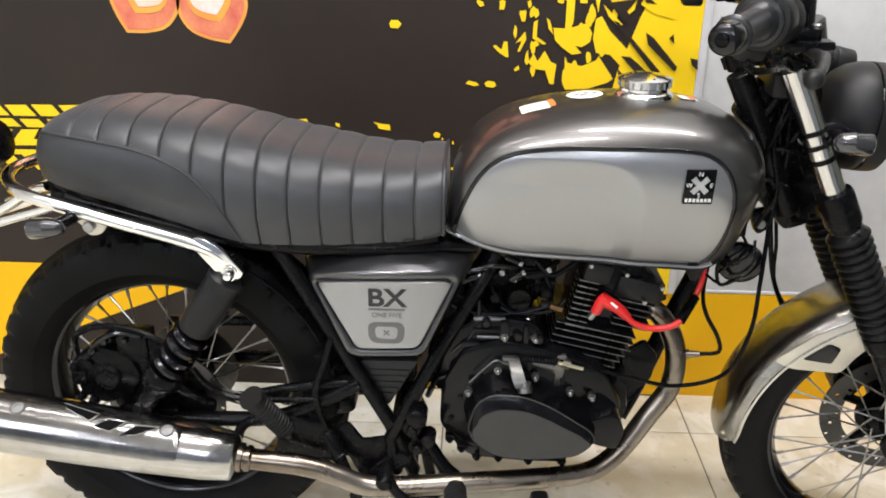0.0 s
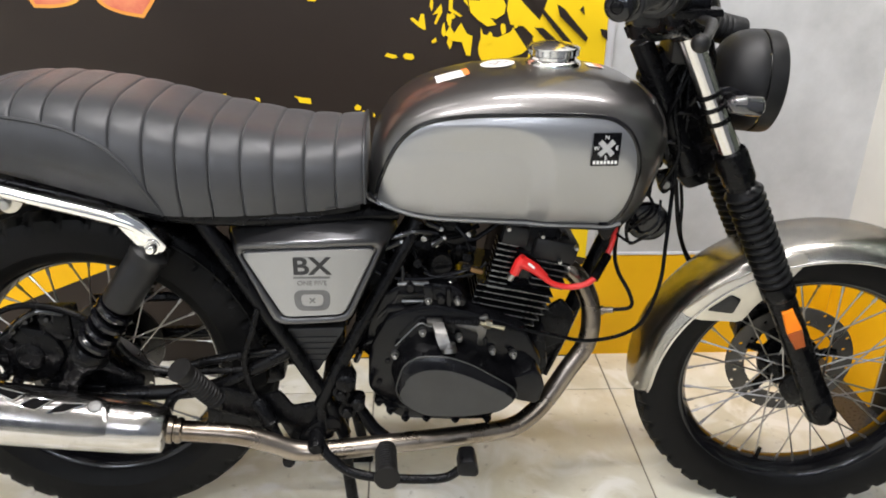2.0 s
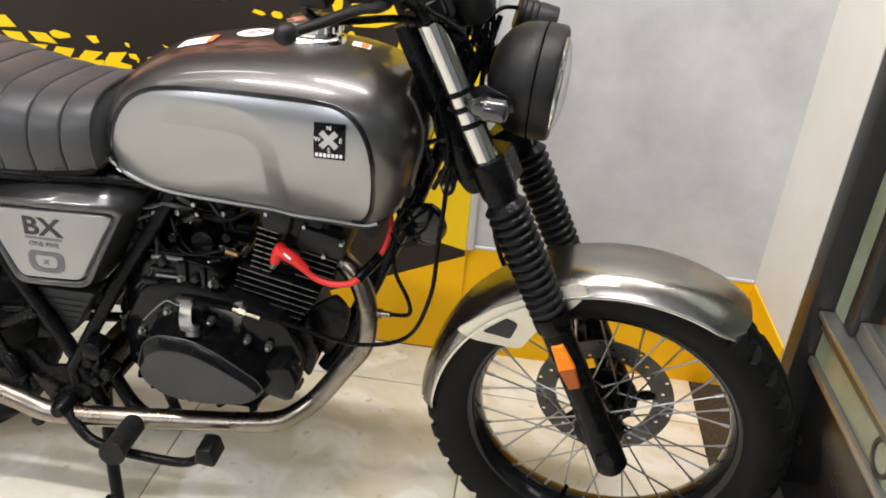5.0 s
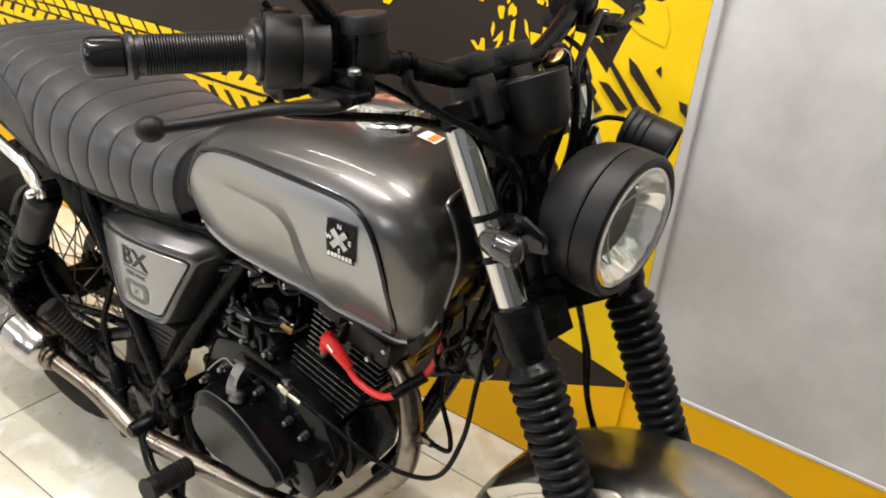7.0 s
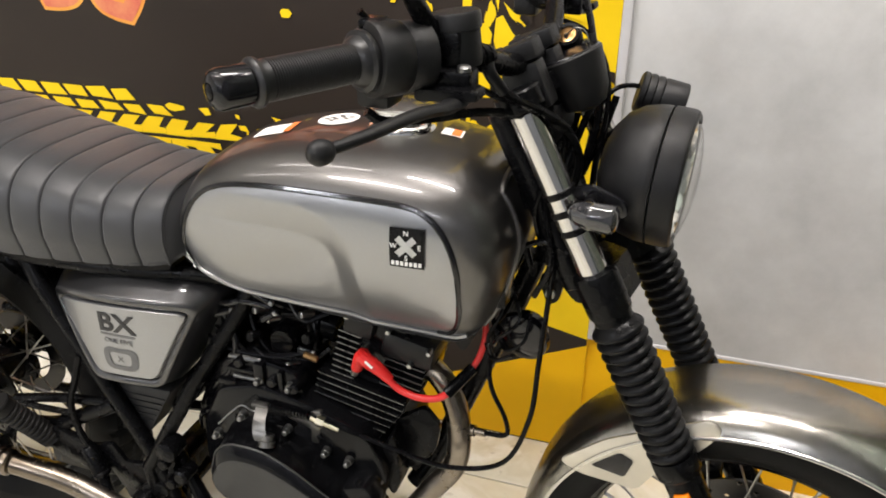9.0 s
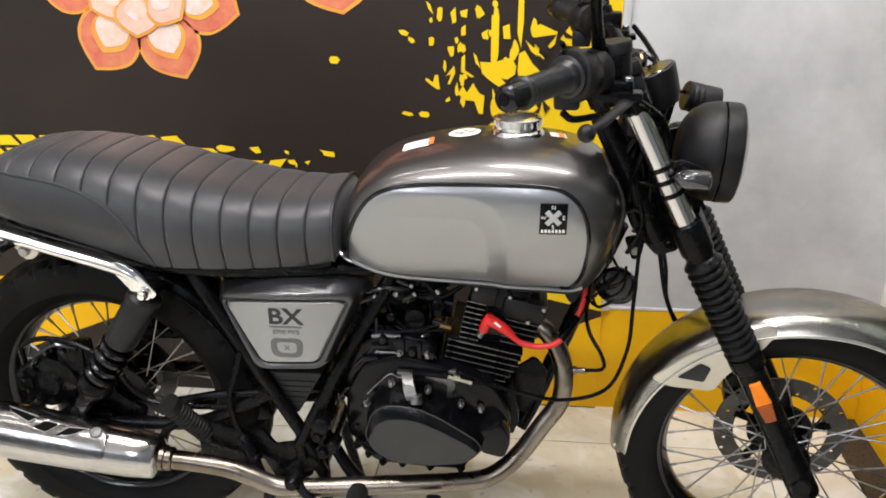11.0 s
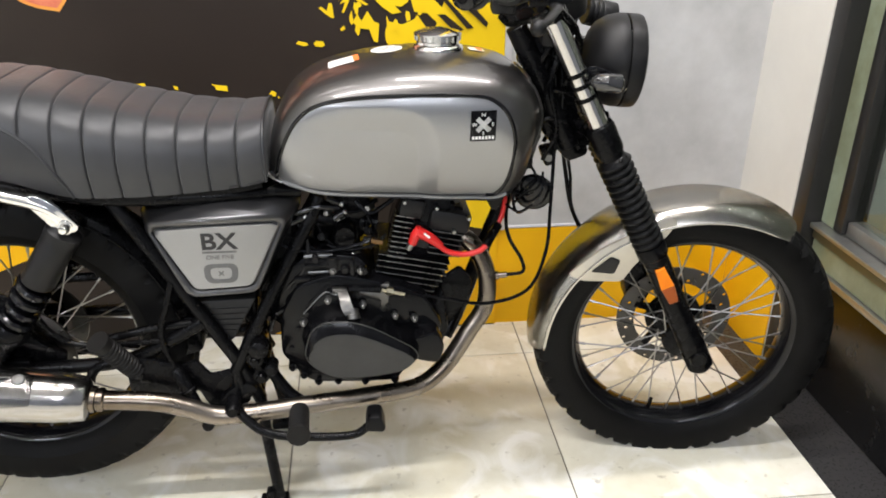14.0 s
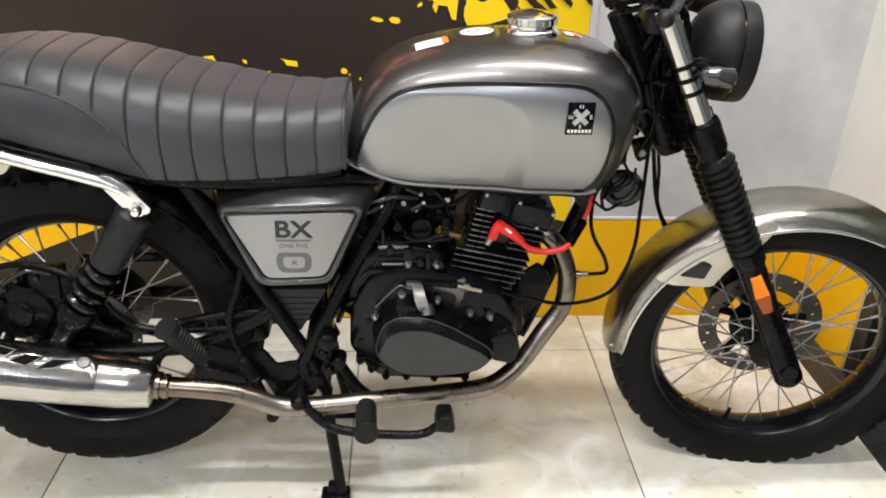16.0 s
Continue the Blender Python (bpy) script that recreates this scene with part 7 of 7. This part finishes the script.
structure("trim_ledge", boxed(0.5085, RETURN_X - 0.004, WALL_Y - 0.006, WALL_Y - 0.0005, 0.3055, 0.314, bev=0.002), TRIM, "pale grey ledge along the top of the painted band")
structure("trim_band_return", boxed(RETURN_X - 0.004, RETURN_X - 0.0005, FRAME_Y, WALL_Y - 0.005, 0.0, 0.305), BAND, "yellow painted band on the return")


part("edge_cover", boxed(0.4892, 0.4904, BY - 0.0016, WALL_Y - 0.0005, 0.002, 0.303), BAND, board, "yellow board edge")


def view_drop(x):
    """Drop of the print, fitted to the camera's view, larger towards its far end."""
    return 0.004 * step(0.2, 0.0, x) + 0.009 * max(0.0, -x - 0.4)


def printed(bm, pts, lift=0.0012):
    bm.faces.new([bm.verts.new((x, BY - lift, z - (view_drop(x) if z > 0.4 else 0.0))) for x, z in pts])


bm = bmesh.new()
printed(bm, [(-0.15, 0.004), (0.489, 0.004), (0.489, 0.287)])
part("print_wedge", bm, BAND, board, "yellow wedge")
bm = bmesh.new()
printed(bm, [(-3.0, 0.004), (-1.45, 0.004), (-1.054, 0.159), (-0.70, 0.300), (-0.60, 0.343), (-3.0, 0.343)])
part("print_wedge", bm, BAND, board, "yellow wedge")
bm = bmesh.new()
printed(bm, [(0.30, 0.342), (0.489, 0.302), (0.489, 2.4), (0.40, 2.4), (0.42, 1.3), (0.425, 1.06), (0.375, 1.03), (0.352, 0.98), (0.332, 0.92), (0.312, 0.86), (0.30, 0.80), (0.282, 0.72), (0.25, 0.60), (0.27, 0.45)])
part("print_field", bm, YELLOW, board, "solid yellow field")


COUNT = [0]


def splash(pts):
    """A yellow splash of the print."""
    b = bmesh.new()
    COUNT[0] += 1
    printed(b, pts, 0.0012 + 0.0003 * (COUNT[0] % 9))
    part("splash", b, YELLOW, board)


def gap_mark(pts):
    """A brown stroke that cuts the yellow field."""
    b = bmesh.new()
    COUNT[0] += 1
    printed(b, pts, 0.0042 + 0.0003 * (COUNT[0] % 5))
    part("stroke", b, VINYL, board)


splash([(0.027, 0.915), (0.034, 0.918), (0.047, 0.907), (0.052, 0.925), (0.060, 0.925), (0.064, 0.890), (0.058, 0.890), (0.043, 0.900)])
splash([(0.079, 0.922), (0.099, 0.947), (0.102, 0.929), (0.088, 0.901), (0.083, 0.903), (0.092, 0.926)])
splash([(0.117, 0.966), (0.126, 0.972), (0.125, 0.935), (0.148, 0.919), (0.142, 0.917), (0.116, 0.931)])
splash([(0.084, 0.992), (0.100, 0.990), (0.098, 0.968), (0.090, 0.968)])
splash([(0.077, 0.863), (0.087, 0.872), (0.090, 0.863), (0.080, 0.858)])
splash([(0.161, 0.954), (0.193, 0.952), (0.236, 0.965), (0.248, 0.943), (0.245, 0.924), (0.227, 0.912), (0.212, 0.915), (0.228, 0.899), (0.206, 0.895), (0.183, 0.911), (0.166, 0.927)])
splash([(0.145, 0.976), (0.153, 0.969), (0.162, 0.939), (0.151, 0.951)])
splash([(0.120, 0.898), (0.130, 0.881), (0.145, 0.904), (0.160, 0.879), (0.173, 0.873), (0.169, 0.828), (0.159, 0.830), (0.148, 0.860), (0.126, 0.863), (0.108, 0.878)])
splash([(0.191, 0.892), (0.198, 0.877), (0.231, 0.870), (0.261, 0.883), (0.267, 0.893), (0.303, 0.843), (0.291, 0.833), (0.247, 0.819), (0.196, 0.816), (0.191, 0.828), (0.193, 0.854)])
splash([(0.254, 0.973), (0.267, 0.980), (0.287, 0.949), (0.329, 0.909), (0.349, 0.895), (0.365, 0.863), (0.320, 0.869), (0.292, 0.896), (0.260, 0.900), (0.251, 0.931)])
splash([(-0.033, 0.830), (-0.026, 0.837), (-0.007, 0.833), (-0.001, 0.827), (-0.013, 0.824)])
splash([(0.010, 0.831), (0.018, 0.837), (0.034, 0.835), (0.038, 0.826), (0.032, 0.821), (0.016, 0.823)])
splash([(-0.207, 0.962), (-0.202, 0.969), (-0.187, 0.969), (-0.179, 0.961), (-0.187, 0.951), (-0.204, 0.952)])
splash([(-0.107, 0.709), (-0.099, 0.716), (-0.089, 0.710), (-0.092, 0.701), (-0.103, 0.701)])
splash([(-0.239, 0.729), (-0.236, 0.720), (-0.208, 0.716), (-0.209, 0.730), (-0.230, 0.732), (-0.249, 0.736)])
splash([(-0.521, 0.738), (-0.508, 0.745), (-0.471, 0.739), (-0.469, 0.731), (-0.496, 0.725), (-0.513, 0.728)])
splash([(-0.432, 0.738), (-0.407, 0.741), (-0.400, 0.725), (-0.415, 0.722)])
splash([(-0.334, 0.706), (-0.315, 0.707), (-0.307, 0.692), (-0.329, 0.696)])
splash([(-0.289, 0.702), (-0.273, 0.706), (-0.280, 0.694)])
splash([(-0.340, 0.732), (-0.329, 0.730), (-0.328, 0.720), (-0.337, 0.724)])
splash([(-0.034, 1.030), (-0.022, 1.032), (-0.008, 1.025), (-0.014, 1.017), (-0.027, 1.020)])
splash([(-0.011, 1.016), (0.002, 1.012), (0.006, 1.003), (-0.003, 1.000), (-0.011, 1.008)])
splash([(0.188, 1.061), (0.206, 1.063), (0.205, 0.968), (0.194, 0.931), (0.187, 0.955)])
splash([(0.250, 1.096), (0.263, 1.096), (0.263, 1.046), (0.258, 0.986), (0.249, 1.020)])
splash([(0.083, 0.987), (0.097, 0.994), (0.099, 0.974), (0.091, 0.967)])
splash([(0.117, 1.033), (0.127, 1.041), (0.127, 1.017), (0.116, 1.015)])
splash([(0.091, 1.069), (0.103, 1.081), (0.105, 1.048), (0.096, 1.043)])
splash([(0.113, 1.071), (0.132, 1.076), (0.129, 1.056), (0.117, 1.059)])
splash([(0.148, 1.076), (0.161, 1.081), (0.172, 1.064), (0.159, 1.053)])
splash([(0.164, 1.020), (0.180, 1.030), (0.177, 1.007), (0.168, 1.007)])
splash([(0.214, 1.035), (0.230, 1.041), (0.233, 1.007), (0.217, 1.007)])
splash([(0.283, 1.033), (0.302, 1.041), (0.342, 1.023), (0.337, 0.994), (0.318, 0.979), (0.290, 1.007)])
splash([(0.362, 1.026), (0.380, 1.051), (0.413, 1.046), (0.430, 1.007), (0.427, 0.975), (0.377, 0.988), (0.349, 1.007)])
splash([(0.034, 1.097), (0.044, 1.089), (0.051, 1.066), (0.039, 1.079)])
splash([(0.268, 1.005), (0.291, 0.984), (0.314, 0.963), (0.305, 0.958), (0.282, 0.979)])
splash([(0.230, 0.745), (0.252, 0.765), (0.272, 0.782), (0.285, 0.728), (0.274, 0.677), (0.259, 0.648), (0.262, 0.709)])
gap_mark([(0.292, 0.972), (0.305, 0.967), (0.408, 0.860), (0.391, 0.858)])
gap_mark([(0.366, 0.947), (0.384, 0.936), (0.444, 0.872), (0.440, 0.861), (0.374, 0.920)])
gap_mark([(0.316, 0.894), (0.337, 0.893), (0.383, 0.856), (0.364, 0.847)])
gap_mark([(0.419, 0.934), (0.428, 0.944), (0.432, 0.923)])
gap_mark([(0.349, 1.032), (0.384, 1.007), (0.360, 1.010)])
gap_mark([(0.471, 0.892), (0.488, 0.889), (0.491, 0.865), (0.477, 0.876)])
gap_mark([(0.303, 1.008), (0.326, 0.985), (0.325, 0.965), (0.300, 0.990)])
gap_mark([(0.310, 0.868), (0.333, 0.844), (0.319, 0.832)])
gap_mark([(0.328, 1.016), (0.341, 1.017), (0.319, 0.990), (0.316, 0.968), (0.280, 1.009)])


def blot(cx, cz, w, h, rnd, n=9):
    a0 = rnd.uniform(0, 6.28)
    splash([(cx + w * rnd.uniform(0.55, 1.0) * math.cos(a0 + 2 * math.pi * k / n), cz + h * rnd.uniform(0.55, 1.0) * math.sin(a0 + 2 * math.pi * k / n)) for k in range(n)])


rnd = random.Random(7)
for k in range(46):
    x = rnd.uniform(0.04, 0.30)
    z = rnd.uniform(0.86, 1.30) - 0.10 * (x - 0.04)
    blot(x, z, rnd.uniform(0.004, 0.011), rnd.uniform(0.008, 0.026), rnd)
for k in range(12):
    blot(rnd.uniform(-0.42, 0.02), rnd.uniform(0.60, 0.70), rnd.uniform(0.003, 0.011), rnd.uniform(0.002, 0.007), rnd)
for k in range(22):
    blot(rnd.uniform(0.0, 0.26), rnd.uniform(0.50, 0.82), rnd.uniform(0.004, 0.014), rnd.uniform(0.004, 0.018), rnd)

# tyre track printed along the board: two rows of blocks and two combs
PITCH = 0.0665
for k in range(34):
    x = -2.40 + PITCH * k
    rows = [(-0.66, [(0.020, 0.740), (0.074, 0.740), (0.053, 0.767), (0.000, 0.767)]),
            (-0.60, [(0.046, 0.713), (0.097, 0.713), (0.080, 0.733), (0.030, 0.733)]),
            (-0.40, [(0.010, 0.667), (0.010 + PITCH, 0.667), (0.010 + PITCH, 0.683), (0.056, 0.683), (0.076, 0.707), (0.030, 0.707), (0.010, 0.683)]),
            (-0.44, [(0.020, 0.657), (0.020 + PITCH, 0.657), (0.020 + PITCH, 0.645), (0.062, 0.645), (0.094, 0.606), (0.056, 0.606), (0.020, 0.645)])]
    for end, shape in rows:
        wear = min(1.0, max(0.0, (x - end + 0.25) / 0.25))
        if x > end or rnd.random() < wear * 0.3:
            continue
        rough = 0.0014 + 0.005 * wear
        splash([(x + px + rnd.uniform(-rough, rough) * (0.3 if pz in (0.667, 0.657) else 1), pz + rnd.uniform(-rough, rough) * 0.7) for px, pz in shape])


def petal(cx, cz, ang, R, wide, rims, label, lift):
    a = radians(ang)
    d, e = Vector((math.cos(a), math.sin(a))), Vector((-math.sin(a), math.cos(a)))
    half = [(q.x, q.y) for q in spline([(0.30, 0.0, 0), (0.37, 0.46, 0), (0.50, 0.86, 0), (0.63, 1.0, 0), (0.78, 0.90, 0), (0.90, 0.52, 0), (1.0, 0.0, 0)], 5)]
    outline = half + [(u, -v) for u, v in half[-2:0:-1]]
    b0 = None
    for k, (scale, u0, mt) in enumerate(rims):
        b = bmesh.new()
        pts = []
        for u, v in outline:
            uu = u0 + (u - u0) * scale
            p = Vector((cx, cz)) + d * uu * R + e * v * scale * wide
            pts.append((p.x, p.y))
        printed(b, pts, 0.0010 + 0.0008 * k + lift)
        o = part("petal" if k == 0 else "petal_core", b, mt, board, label if k == 0 else "")


for ang in (-122, -69, -21, 30, 80, 131, 183):
    petal(-0.670, 1.163, ang, 0.268, 0.082, ((1.0, 0.6, PET_ORANGE), (0.90, 0.66, PET_RED), (0.62, 0.50, PET_ORANGE), (0.52, 0.47, PET_WHITE)), "orange and red printed petal", 0.0)
for ang in (-147, -96, -45, 5, 55, 107, 158):
    petal(-0.670, 1.163, ang, 0.150, 0.058, ((1.0, 0.6, PET_ORANGE), (0.86, 0.62, PET_PALE), (0.5, 0.45, PET_WHITE)), "pale orange printed petal", 0.0036 + 0.00002 * (ang + 200))
for ang in (-132, -80, -30, 22, 74, 126, 178):
    petal(-0.205, 1.298, ang, 0.235, 0.098, ((1.0, 0.6, PET_ORANGE), (0.88, 0.62, PET_RED), (0.4, 0.5, PET_PALE)), "red printed petal", 0.0)

# ---- floor tiles ----
TS, GAP = 0.615, 0.0035
tile_bm = bmesh.new()
box(tile_bm, GAP / 2, TS - GAP / 2, GAP / 2, TS - GAP / 2, -0.010, 0.0, bev=0.0012)
floor_ob = bpy.data.objects["floor"]
tile_me = None
for i in range(-8, 1):
    for j in range(-11, 1):
        x0, y0 = 0.546 + TS * (i - 1) + TS * 0, 1.655 + TS * (j - 1)
        if tile_me is None:
            o = part("tile", tile_bm, TILE, floor_ob, "cream marbled glazed tile", pose(x0, y0, 0), sharp=30)
            tile_me = o.data
        else:
            shared("tile", tile_me, floor_ob, pose(x0, y0, 0))
for j in range(-11, 1):
    y0 = 1.655 + TS * (j - 1)
    part("tile", boxed(0.546 + GAP / 2, EDGE_X - 0.003, y0 + GAP / 2, y0 + TS - GAP / 2, -0.010, 0.0, bev=0.0012), TILE, floor_ob, sharp=30)
for i in range(-8, 2):
    x0 = 0.546 + TS * (i - 1)
    part("tile", boxed(x0 + GAP / 2, min(x0 + TS - GAP / 2, EDGE_X - 0.003), 1.655 + GAP / 2, WALL_Y - 0.001, -0.010, 0.0, bev=0.0012), TILE, floor_ob, sharp=30)
